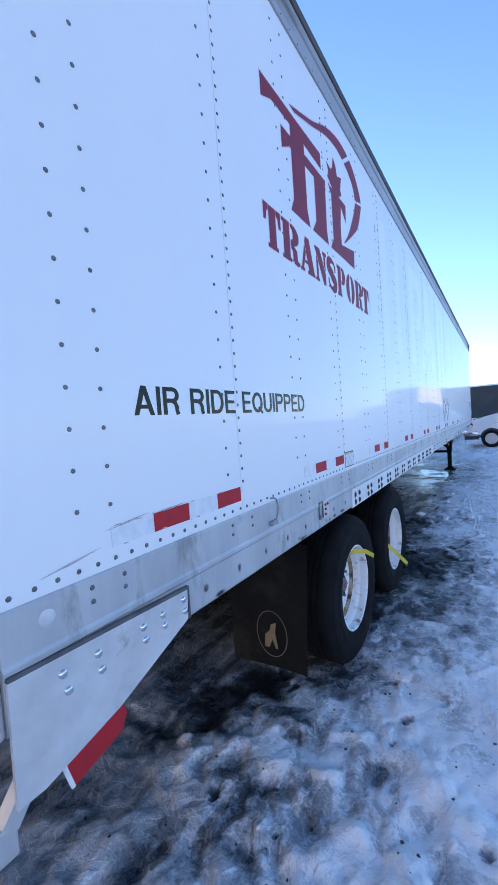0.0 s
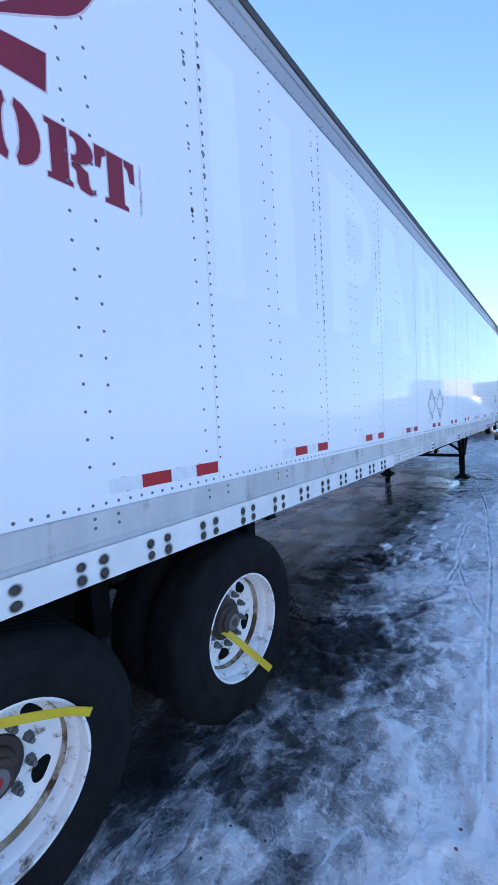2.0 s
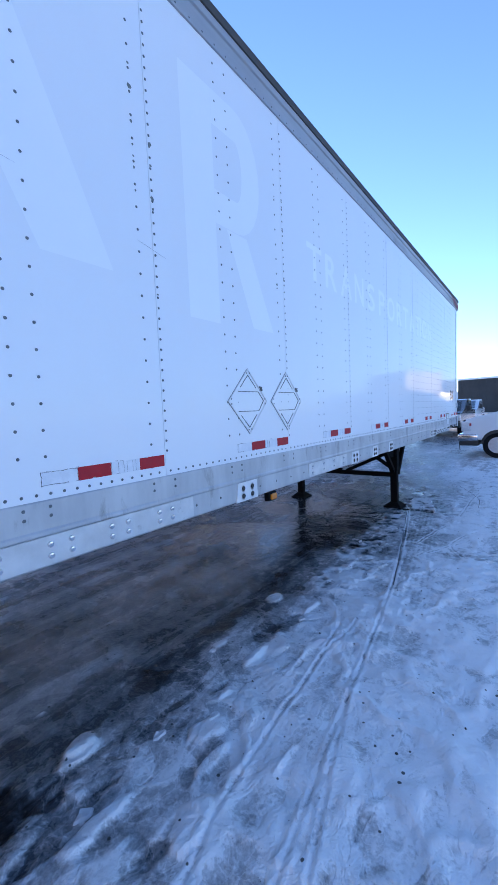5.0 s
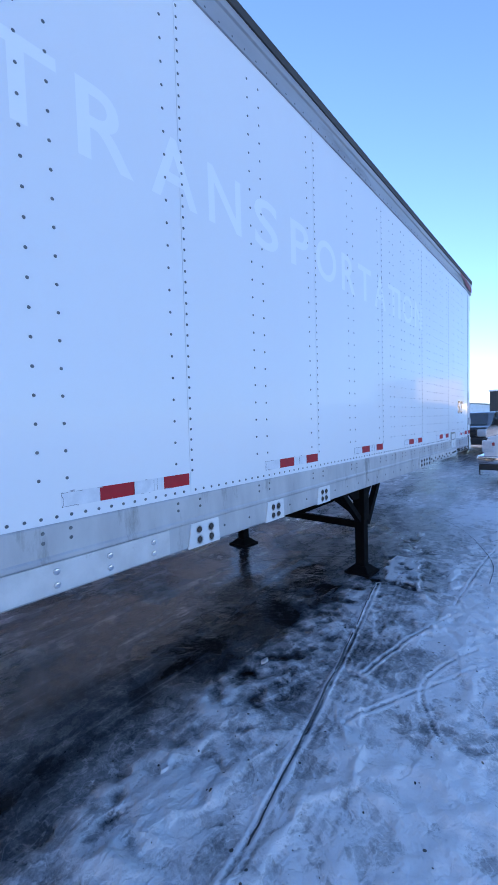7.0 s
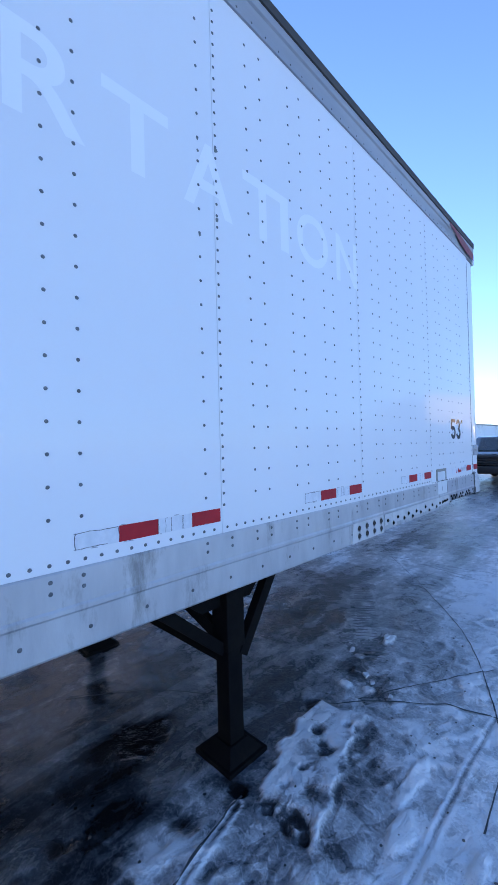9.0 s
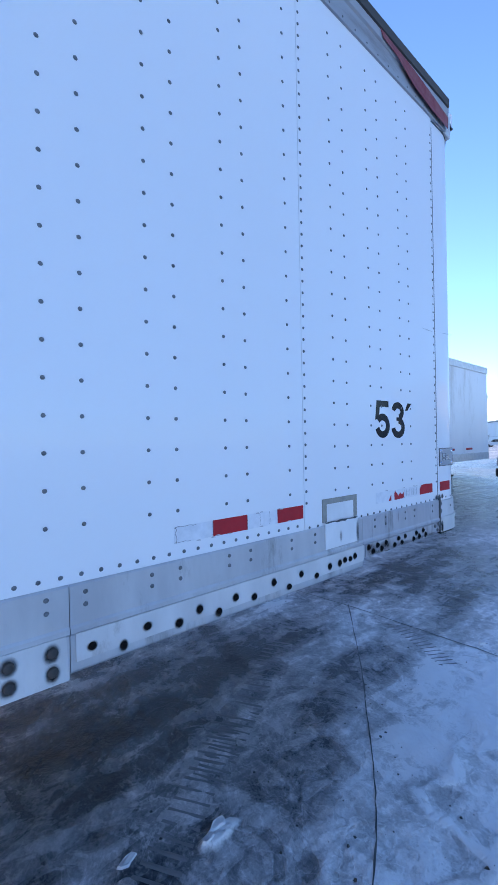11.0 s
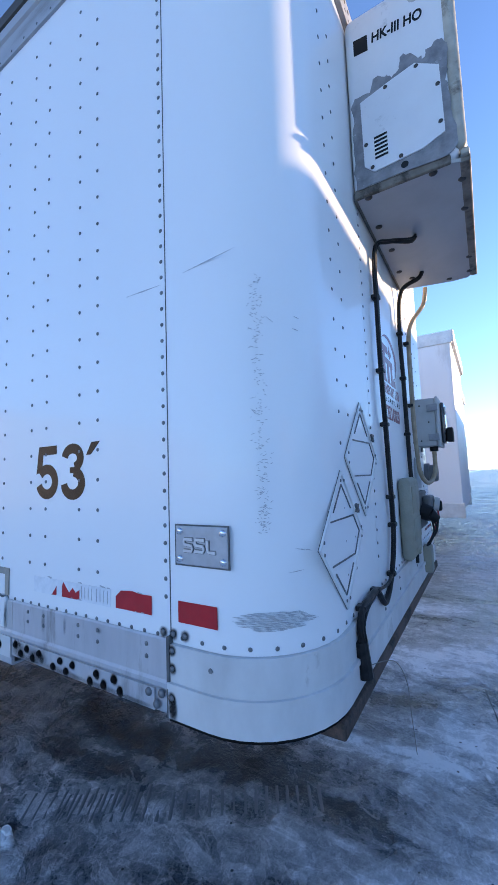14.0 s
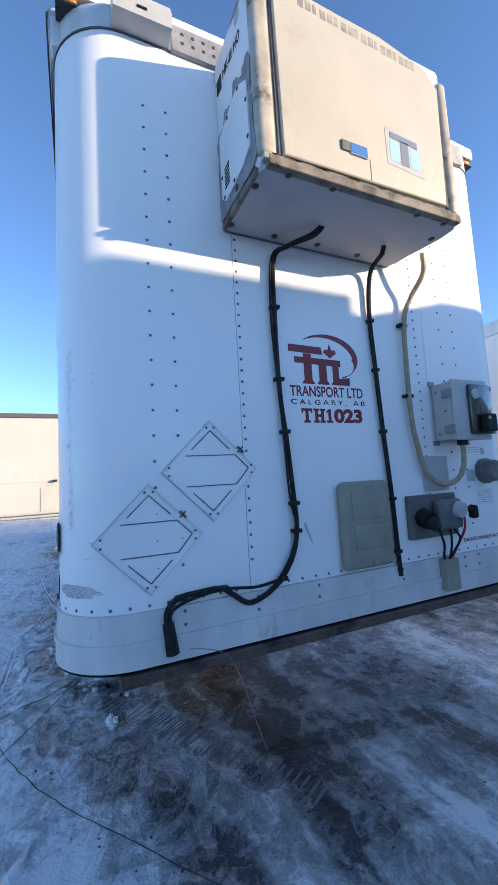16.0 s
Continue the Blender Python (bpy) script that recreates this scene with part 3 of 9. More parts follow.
def ground_fields(x, y):
    """Relief in metres, snow cover from 0 bare to 1 white, wetness, and where the ice is smooth."""
    wx = x + 0.5 * (fbm(x, y, 1.1, 4, 51) - 0.5)
    wy = y + 0.7 * (fbm(x, y, 1.1, 4, 57) - 0.5)
    big = fbm(wx, wy, 0.55, 4, 3)
    mid = fbm(wx, wy, 2.2, 5, 11)
    fine = fbm(x, y, 9.0, 3, 9)
    crumb = 0.5 + 1.7 * (0.5 * (mid - 0.5) + 0.5 * (fine - 0.5))
    vein = 1 - np.abs(2 * fbm(wx, wy, 2.6, 4, 61) - 1)
    edge = x + 0.7 * (big - 0.5) + 0.3 * (mid - 0.5)
    lane = smooth(-0.62, 0.62, edge)
    reach = x + 0.5 * (big - 0.5) + 0.25 * (mid - 0.5)
    near_wheels = smooth(0.90, 0.45, reach) * smooth(2.1, 3.1, y) * smooth(6.2, 4.6, y) * (1 - 0.4 * smooth(0.35, -0.1, x) * smooth(4.2, 3.5, y))
    beyond = smooth(0.68, 0.95, reach) * smooth(1.0, 2.0, y) * smooth(7.0, 5.6, y)
    under = smooth(-0.1, -0.7, edge)
    cover = 0.56 + 0.39 * lane - 0.05 * under + (0.45 - 0.15 * under) * (mid - 0.5) + 0.35 * (big - 0.5) - 0.33 * near_wheels + 0.20 * beyond - 0.08 * under * smooth(8.0, 10.0, y)
    rear = smooth(2.4, 1.4, y) * smooth(-2.2, -0.6, x)
    lumps = fbm(wx, wy, 3.4, 5, 31)
    cover = np.where(rear > 0, cover * (1 - rear) + rear * (0.59 + 0.46 * smooth(-0.55, 0.35, x) - 0.14 * smooth(1.5, 2.0, y) * smooth(0.2, -0.3, x) + 1.2 * (lumps - 0.5)), cover)
    front = smooth(12.2, 15.4, y) * smooth(26.0, 20.0, y)
    knob = 1 - np.abs(2 * fbm(x, y, 7.0, 4, 37) - 1)
    streaks = fbm(wx * 0.9 + 0.2 * wy, wy * 0.22 - 0.1 * wx, 2.3, 5, 21)
    ice = 0.62 + 0.34 * smooth(-0.5, 0.6, x) + 0.02 * smooth(-1.6, -2.4, x) + 0.85 * (streaks - 0.5) + 0.2 * (mid - 0.5) - 0.04 * smooth(0.9, 0.3, np.abs(x + 1.3)) + 0.24 * smooth(1.3, 0.3, np.hypot(x + 0.75, (y - 16.85) * 1.2))
    cover = cover * (1 - front) + front * ice
    far = smooth(20.0, 30.0, np.hypot(x, y - 8))
    cover = np.where(far > 0, cover * (1 - far) + far * (0.80 - 0.36 * smooth(-2.0, -8.0, x) * smooth(4.0, 10.0, y) * smooth(60.0, 40.0, y) + 0.5 * (big - 0.5) + 0.5 * (streaks - 0.5)), cover)
    cover += 0.22 * smooth(0.86, 0.98, vein) * (0.25 + 0.75 * lane)
    crust = track(x, y, ((-0.05, 9.3), (-0.04, 9.89), (-0.19, 10.23), (-0.14, 10.77), (-0.11, 11.44), (-0.11, 12.0)), 0.30)
    cover += smooth(0.0, 0.5, crust) * (0.9 * (fine - 0.47) + 0.7 * (knob - 0.6))
    # the white block of snow beside the landing leg, turned a little
    u = (x + 0.03) * 0.966 + (y - 12.87) * 0.259 + 0.16 * (crumb - 0.5)
    v = (y - 12.87) * 0.966 - (x + 0.03) * 0.259 + 0.16 * (crumb - 0.5)
    block = smooth(0.180, 0.162, np.abs(u)) * smooth(0.46, 0.44, np.abs(v))
    rim = block * smooth(0.11, 0.155, np.maximum(np.abs(u), np.abs(v) - 0.28))
    cover = cover * (1 - block) + block * (0.78 + 0.20 * rim + 1.2 * (crumb - 0.5))
    z = 0.022 * (big - 0.5) + 0.024 * (mid - 0.5) * (0.4 + lane) + 0.016 * block + 0.006 * rim
    z += rear * (0.10 * (lumps - 0.45) + 0.045 * (knob - 0.5) + 0.03 * (fbm(wx, wy, 8.0, 3, 43) - 0.5)) + 0.020 * (fine - 0.5) * (0.4 + lane + rear) + 0.010 * smooth(0.80, 0.97, vein) * (0.3 + lane)
    z += 0.04 * smooth(0.0, 0.5, crust) * (knob - 0.6)
    scuff = fbm(x, y * 0.35, 2.0, 3, 71)
    lines = 0.5 + 0.5 * np.sin((x + 0.15 * y) * 2 * math.pi / 0.052)
    for k, pts in enumerate(RUTS):
        r = track(x, y, pts, 0.036)
        on = r > 0
        lip = np.exp(-((r - 0.42) / 0.20) ** 2) * on * smooth(0.2, 0.45, scuff + 0.2)
        z += 0.005 * lip - 0.006 * smooth(0.74, 0.95, r)
        cover += 0.58 * lip - 0.18 * smooth(0.74, 0.95, r)
    wide = track(x - 0.16, y, RUTS[1], 0.20)
    cover += 0.14 * (lines - 0.6) * smooth(0.0, 0.3, wide) * smooth(0.42, 0.62, scuff)
    worn = 0.4 + fbm(x, y, 1.7, 3, 90)
    for pts in SMEARS:
        r = track(x, y, pts, 0.15)
        cover -= 0.24 * smooth(0.15, 0.7, r + 0.6 * (mid - 0.5) * (r > 0)) * worn
    for cx, cy, rx, ry in DARK_SPOTS:
        d = spot(x, y, cx, cy, rx, ry, crumb)
        cover -= 0.22 * d
        z -= 0.010 * d
    for cx, cy, rx, ry in WHITE_SPOTS:
        d = spot(x, y, cx, cy, rx * 0.62, ry * 0.72, crumb)
        cover += 0.42 * d
        z += 0.020 * d
    for cx, cy, r in PITS:
        d = spot(x, y, cx, cy, r * 0.8, r * 0.8, crumb)
        cover -= 0.46 * d
        z -= 0.022 * d
    wet = smooth(-0.15, -0.5, edge) * smooth(-2.9, -2.3, edge) * smooth(8.6, 9.8, y + big) * smooth(15.0, 13.2, y) * smooth(0.42, 0.54, fbm(x, y, 1.3, 3, 83))
    wet = np.maximum(wet, 0.7 * smooth(0.2, -0.4, edge) * smooth(4.0, 5.0, y) * smooth(9.5, 8.0, y) * smooth(0.50, 0.58, mid))
    cover -= 0.10 * wet
    return z * (1 - 0.7 * wet) * smooth(60.0, 25.0, np.hypot(x, y - 8)), np.clip(cover, 0, 1.1), wet, np.maximum(under * (1 - front), 0.45 * front)


GRID = []


def build_ground():
    xs = steps((-900, -60, 12), (-60, -12, 40), (-12, -3.2, 60), (-3.2, -0.9, 60), (-0.9, 1.7, 250), (1.7, 2.6, 30), (2.6, 9.0, 60), (9.0, 60, 50), (60, 900, 12))
    ys = steps((-900, -40, 12), (-40, -2.0, 60), (-2.0, 0.2, 60), (0.2, 18.4, 960), (18.4, 19.0, 12), (19.0, 34.0, 120), (34.0, 90, 50), (90, 1500, 14))
    gx, gy = np.meshgrid(xs, ys)
    z, cover, wet, calm = ground_fields(gx, gy)
    GRID.extend((xs, ys, z))
    nx, ny = len(xs), len(ys)
    co = np.stack([gx, gy, z], -1).reshape(-1, 3)
    me = bpy.data.meshes.new("ground")
    me.vertices.add(nx * ny)
    me.vertices.foreach_set("co", co.ravel())
    i, j = np.meshgrid(np.arange(nx - 1), np.arange(ny - 1))
    a = (j * nx + i).ravel()
    quads = np.stack([a, a + 1, a + nx + 1, a + nx], -1)
    me.loops.add(quads.size)
    me.loops.foreach_set("vertex_index", quads.ravel().astype(np.int32))
    me.polygons.add(len(quads))
    me.polygons.foreach_set("loop_start", np.arange(0, quads.size, 4, dtype=np.int32))
    me.polygons.foreach_set("use_smooth", np.ones(len(quads), dtype=bool))
    me.update()
    me.attributes.new("snow", "FLOAT", "POINT").data.foreach_set("value", cover.ravel().astype(np.float32))
    me.attributes.new("wet", "FLOAT", "POINT").data.foreach_set("value", wet.ravel().astype(np.float32))
    me.attributes.new("calm", "FLOAT", "POINT").data.foreach_set("value", calm.ravel().astype(np.float32))
    me.materials.append(M_GROUND)
    ob = new("ground", me)
    tagged(ob, "trodden grey ice and thin snow over dark asphalt", "ground", kind="structure")


build_ground()


def ground_z(x, y):
    """Height of the ground at one place, between its grid lines."""
    xs, ys, z = GRID
    i = min(max(int(np.searchsorted(xs, x)) - 1, 0), len(xs) - 2)
    j = min(max(int(np.searchsorted(ys, y)) - 1, 0), len(ys) - 2)
    u, v = (x - xs[i]) / (xs[i + 1] - xs[i]), (y - ys[j]) / (ys[j + 1] - ys[j])
    return float((z[j, i] * (1 - u) + z[j, i + 1] * u) * (1 - v) + (z[j + 1, i] * (1 - u) + z[j + 1, i + 1] * u) * v)
# ---- the trailer: near side in the plane x = 0, rear at low y, front at high y ----
P = 1.219
SEAMS = [P * k for k in range(1, 13)] + [15.853]
REAR, FRONT, FAR = 0.30, 16.262, -2.59
SKIN_LOW, SKIN_TOP, ROOF_TOP = 1.352, 3.775, 3.985
CORNER = 0.27

trailer = empty("semi_trailer", -1.29, 8.3, 0)
tagged(trailer, "long white riveted box trailer with aluminium rails on snow", "trailer")


def corner_path(off=0.0, n=10):
    """Plan of the front wall from the near seam round both corners to the far side, pushed out by off."""
    out = [(off, 15.8555)]
    for i in range(n + 1):
        a = math.pi / 2 * i / n
        out.append((-CORNER + (CORNER + off) * math.cos(a), FRONT - CORNER + (CORNER + off) * math.sin(a)))
    far = [(FAR - x, y) for x, y in reversed(out)]
    return out, far


def sheet_along(bm, plan, z0, z1, thick):
    """An upright sheet that follows a plan line; thick is set inwards (to the right of the way)."""
    n = len(plan)
    inner = []
    for i, (x, y) in enumerate(plan):
        a, b = plan[max(i - 1, 0)], plan[min(i + 1, n - 1)]
        d = Vector((b[0] - a[0], b[1] - a[1])).normalized()
        inner.append((x - d.y * thick, y + d.x * thick))
    o0 = [bm.verts.new((x, y, z0)) for x, y in plan]
    o1 = [bm.verts.new((x, y, z1)) for x, y in plan]
    i0 = [bm.verts.new((x, y, z0)) for x, y in inner]
    i1 = [bm.verts.new((x, y, z1)) for x, y in inner]
    for k in range(n - 1):
        bm.faces.new((o0[k], o0[k + 1], o1[k + 1], o1[k]))
        bm.faces.new((i0[k + 1], i0[k], i1[k], i1[k + 1]))
        bm.faces.new((o1[k], o1[k + 1], i1[k + 1], i1[k]))
        bm.faces.new((o0[k + 1], o0[k], i0[k], i0[k + 1]))
    for k in (0, n - 1):
        bm.faces.new((o0[k], o1[k], i1[k], i0[k]))
    return bm


def build_body():
    core = bmesh.new()
    box(core, FAR + 0.03, -0.012, REAR + 0.02, 15.95, 1.22, 3.9)
    box(core, FAR + 0.30, -0.30, 15.95, FRONT - 0.012, 1.22, 3.7)
    part("inner_wall", core, M_SEAM, trailer)
    roof = bmesh.new()
    prism(roof, [(FAR + 0.02, 3.90), (-0.02, 3.90), (-0.02, 3.975), (-0.35, 3.995), (FAR + 0.35, 3.995), (FAR + 0.02, 3.975)], "y", REAR, FRONT - 0.05)
    part("roof", roof, M_SKIN, trailer, "white sheet roof")
    # side panels, a shadow gap between them
    ends = [REAR] + SEAMS
    rivets = {}
    for k, (a, b) in enumerate(zip(ends, ends[1:])):
        pn = part("side_panel", boxm(-0.0035, 0.0, a + 0.0012, b - 0.0012, SKIN_LOW, SKIN_TOP), M_SKIN, trailer)
        row_z = 1.367 if k == 12 else 1.384
        pitch, first = (0.1020, 1.529) if k < 7 else (0.1009, 1.522 if k < 12 else 1.515)
        rows4 = [first + pitch * i for i in range(22)]
        rows2 = [first - 0.04 + pitch / 2 * i for i in range(44)]
        spots = []
        mids = (0.213, 0.312, 0.510, 0.609, 0.808, 0.907) if k >= 10 else (0.52, 0.62)
        if k == 10:
            mids = (0.213, 0.312, 0.534, 0.633, 0.832, 0.931)
        if k == 0:
            mids = (0.202, 0.300)
        spots += [((0.0, a + m, z), (1, 0, 0)) for m in mids for z in rows4]
        if k < 12:
            spots += [((0.0, b - 0.085, z), (1, 0, 0)) for z in rows4]
        if k > 0:
            spots += [((0.0, a + 0.014, z), (1, 0, 0)) for z in rows2]
        if k == 12:
            spots += [((0.0, b - 0.016, z), (1, 0, 0)) for z in rows2]
        y = a + 0.03
        while y < b:
            spots.append(((0.0, y, row_z), (1, 0, 0)))
            y += 0.0545
        vs, fs = domes_mesh(spots, 0.0069, 0.0036)
        raw("rivet", vs, fs, M_RIVET, pn, kind="stuff")
    far_wall = boxm(FAR, FAR + 0.004, REAR, 15.9, SKIN_LOW, SKIN_TOP)
    part("far_side_wall", far_wall, M_SKIN, trailer)
    rear = bmesh.new()
    box(rear, FAR, 0.004, REAR - 0.09, REAR, 1.10, ROOF_TOP, 0.01)
    part("rear_frame", rear, M_ALU, trailer, "aluminium rear door frame")
    # front wall in three sheets
    near, far = corner_path()
    sheets = (near + [(-0.722, FRONT)], [(-0.7245, FRONT), (-1.865, FRONT)], [(-1.8675, FRONT)] + far)
    spots_all = ([((-u, FRONT, 1.482 + 0.0508 * i), (0, 1, 0)) for u in (0.738,) for i in range(42)]
                 + [((-u, FRONT, 1.50 + 0.1016 * i), (0, 1, 0)) for u in (0.346, 0.442) for i in range(20)],
                 [((-1.80, FRONT, 1.482 + 0.0508 * i), (0, 1, 0)) for i in range(42)],
                 [((-u, FRONT, 1.50 + 0.1016 * i), (0, 1, 0)) for u in (2.00, 2.11) for i in range(20)])
    for plan, spots in zip(sheets, spots_all):
        pn = part("front_panel", sheet_along(bmesh.new(), plan, SKIN_LOW, 3.738, 0.0035), M_SKIN, trailer, smooth=True)
        # a row of rivets along the lower edge
        run = 0.0
        want = 0.04
        for (xa, ya), (xb, yb) in zip(plan, plan[1:]):
            seg = math.hypot(xb - xa, yb - ya)
            while want < run + seg:
                t = (want - run) / seg
                d = ((xb - xa) / seg, (yb - ya) / seg)
                spots.append(((xa + (xb - xa) * t, ya + (yb - ya) * t, 1.369), (d[1] * 1.0, -d[0] * 1.0, 0)))
                want += 0.07
            run += seg
        spots = [(p, (abs(nn[0]) if p[0] > -1 else -abs(nn[0]), abs(nn[1]), 0)) for p, nn in spots]
        vs, fs = domes_mesh(spots, 0.0066, 0.0036)
        raw("rivet", vs, fs, M_RIVET, pn, kind="stuff")
    # header above the front wall
    hdr = sheet_along(bmesh.new(), near + far, 3.744, 3.862, 0.02)
    part("front_header", hdr, M_ALU2, trailer, "white front header with marker lamps", smooth=True)


def rail_profile(x, low=1.102):
    """Lower rail in section, from the top lip to the bottom flange."""
    return [(x + 0.004, 1.362), (x + 0.008, 1.356), (x + 0.008, 1.250), (x + 0.013, 1.242), (x + 0.013, 1.230), (x + 0.008, 1.222),
            (x + 0.008, low + 0.008), (x + 0.003, low), (x - 0.055, low), (x - 0.055, low + 0.008), (x - 0.004, low + 0.010), (x - 0.0045, 1.351), (x + 0.0006, 1.351), (x + 0.0006, 1.362)]


M_DRIP = surface("brown_black_edge", (0.05, 0.043, 0.038), (0.085, 0.07, 0.06), 4, 0.7, stretch=(1, 0.3, 1))


def build_rails():
    rail = prism(bmesh.new(), rail_profile(0.0), "y", 0.30, 13.675)
    prism(rail, rail_profile(0.0, 1.118), "y", 13.677, 15.035)
    lower = part("lower_rail", rail, M_ALU, trailer, "streaked aluminium lower rail")
    part("nose_lower_rail", prism(bmesh.new(), rail_profile(0.0, 1.158), "y", 15.037, 15.848), M_NOSERAIL, trailer, "stained grey rail section at the nose")
    spots = []
    for k in range(13):
        a = REAR if k == 0 else SEAMS[k - 1]
        for m in ((0.05, 0.52, 0.62, 1.13) if k < 10 else (0.05, 0.21, 0.31, 0.51, 0.61, 0.81, 0.91, 1.13)):
            y = SEAMS[k] - P + m
            if y > REAR + 0.05:
                spots += [((0.008, y, 1.335), (1, 0, 0)), ((0.008, y, 1.300), (1, 0, 0))]
    y = 0.95
    while y < 15.7:
        if not 2.5 < y < 7.5:
            spots.append(((0.008, y, 1.165), (1, 0, 0)))
        y += 0.205
    vs, fs = domes_mesh(spots, 0.0075, 0.004)
    raw("rivet", vs, fs, M_RIVET, lower, kind="stuff")
    prism_far = prism(bmesh.new(), [(FAR - u, v) for u, v in rail_profile(0.0)], "y", 0.30, 15.848)
    part("far_lower_rail", prism_far, M_ALU, trailer)
    # front bottom rail, bent round the corners
    near, far = corner_path(0.012)
    fr = part("front_rail", sheet_along(bmesh.new(), near + far, 1.250, 1.351, 0.014), M_DIRTPLATE, trailer, "dirty white bent front rail", smooth=True)
    near2, far2 = corner_path(0.022)
    part("rail_rib", sheet_along(bmesh.new(), near2 + far2, 1.236, 1.252, 0.026), M_DIRTPLATE, trailer, smooth=True)
    near3, far3 = corner_path(0.017)
    part("rail_skirt", sheet_along(bmesh.new(), near3 + far3, 1.158, 1.240, 0.02), M_DIRTPLATE, trailer, smooth=True)
    near4, far4 = corner_path(0.012)
    part("rail_lip", sheet_along(bmesh.new(), near4 + far4, 1.148, 1.158, 0.03), M_DARK, trailer, "grimy black bottom lip", smooth=True)
    spots = []
    for x in (-0.44, -0.75, -1.05, -1.55, -2.0, -2.11, -2.3):
        spots += [((x, FRONT + 0.012, 1.33), (0, 1, 0)), ((x, FRONT + 0.012, 1.28), (0, 1, 0))]
    spots += [((0.012, 16.0, 1.31), (1, 0, 0)), ((-0.09, FRONT - CORNER + 0.2, 1.32), (0.7, 0.7, 0))]
    vs, fs = domes_mesh(spots, 0.0075, 0.004)
    raw("rivet", vs, fs, M_RIVET, fr, kind="stuff")
    # upper rail
    top = [(0.0, 3.755), (0.010, 3.757), (0.010, 3.860), (0.020, 3.868), (0.024, 3.90), (0.020, 3.955), (0.002, 3.985), (-0.06, 3.990), (-0.06, 3.80), (-0.005, 3.80)]
    up = part("upper_rail", prism(bmesh.new(), top, "y", REAR, 16.06), M_TOPRAIL, trailer, "weathered grey aluminium upper rail")
    spots = []
    y = REAR + 0.05
    while y < 16.0:
        spots.append(((0.010, y, 3.776), (1, 0, 0)))
        y += 0.10
    vs, fs = domes_mesh(spots, 0.006, 0.003, 6)
    raw("rivet", vs, fs, M_RIVET, up, kind="stuff")
    drip = part("drip_edge", prism(bmesh.new(), [(0.0205, 3.905), (0.032, 3.91), (0.032, 3.962), (0.012, 3.990), (0.008, 3.978), (0.0205, 3.955)], "y", REAR, 16.05), M_DRIP, trailer, "dark weathered drip edge along the roof")
    part("far_upper_rail", prism(bmesh.new(), [(FAR - u, v) for u, v in top], "y", REAR, 16.06), M_ALU2, trailer)
    floor = bmesh.new()
    box(floor, FAR + 0.05, -0.06, REAR, 16.15, 1.165, 1.22)
    part("deck", floor, M_DARK, trailer, "dark underside of the deck")
    y = 0.6
    cross = bmesh.new()
    box(cross, FAR + 0.12, -0.12, 0, 0.05, 1.09, 1.165)
    me = mesh_of(cross, "cross_member", M_DARK)
    for k in range(50):
        y = 0.5 + k * 0.305
        ob = hang(new("cross_member", me), trailer)
        ob.location = (0, y, 0)


build_body()
build_rails()
# ---- wheels, mud flap, landing gear, plates on the rail ----
M_GREASE = surface("greasy_iron", (0.035, 0.022, 0.018), (0.07, 0.04, 0.03), 9, 0.6, 0.75, bump=0.2, bump_scale=70)


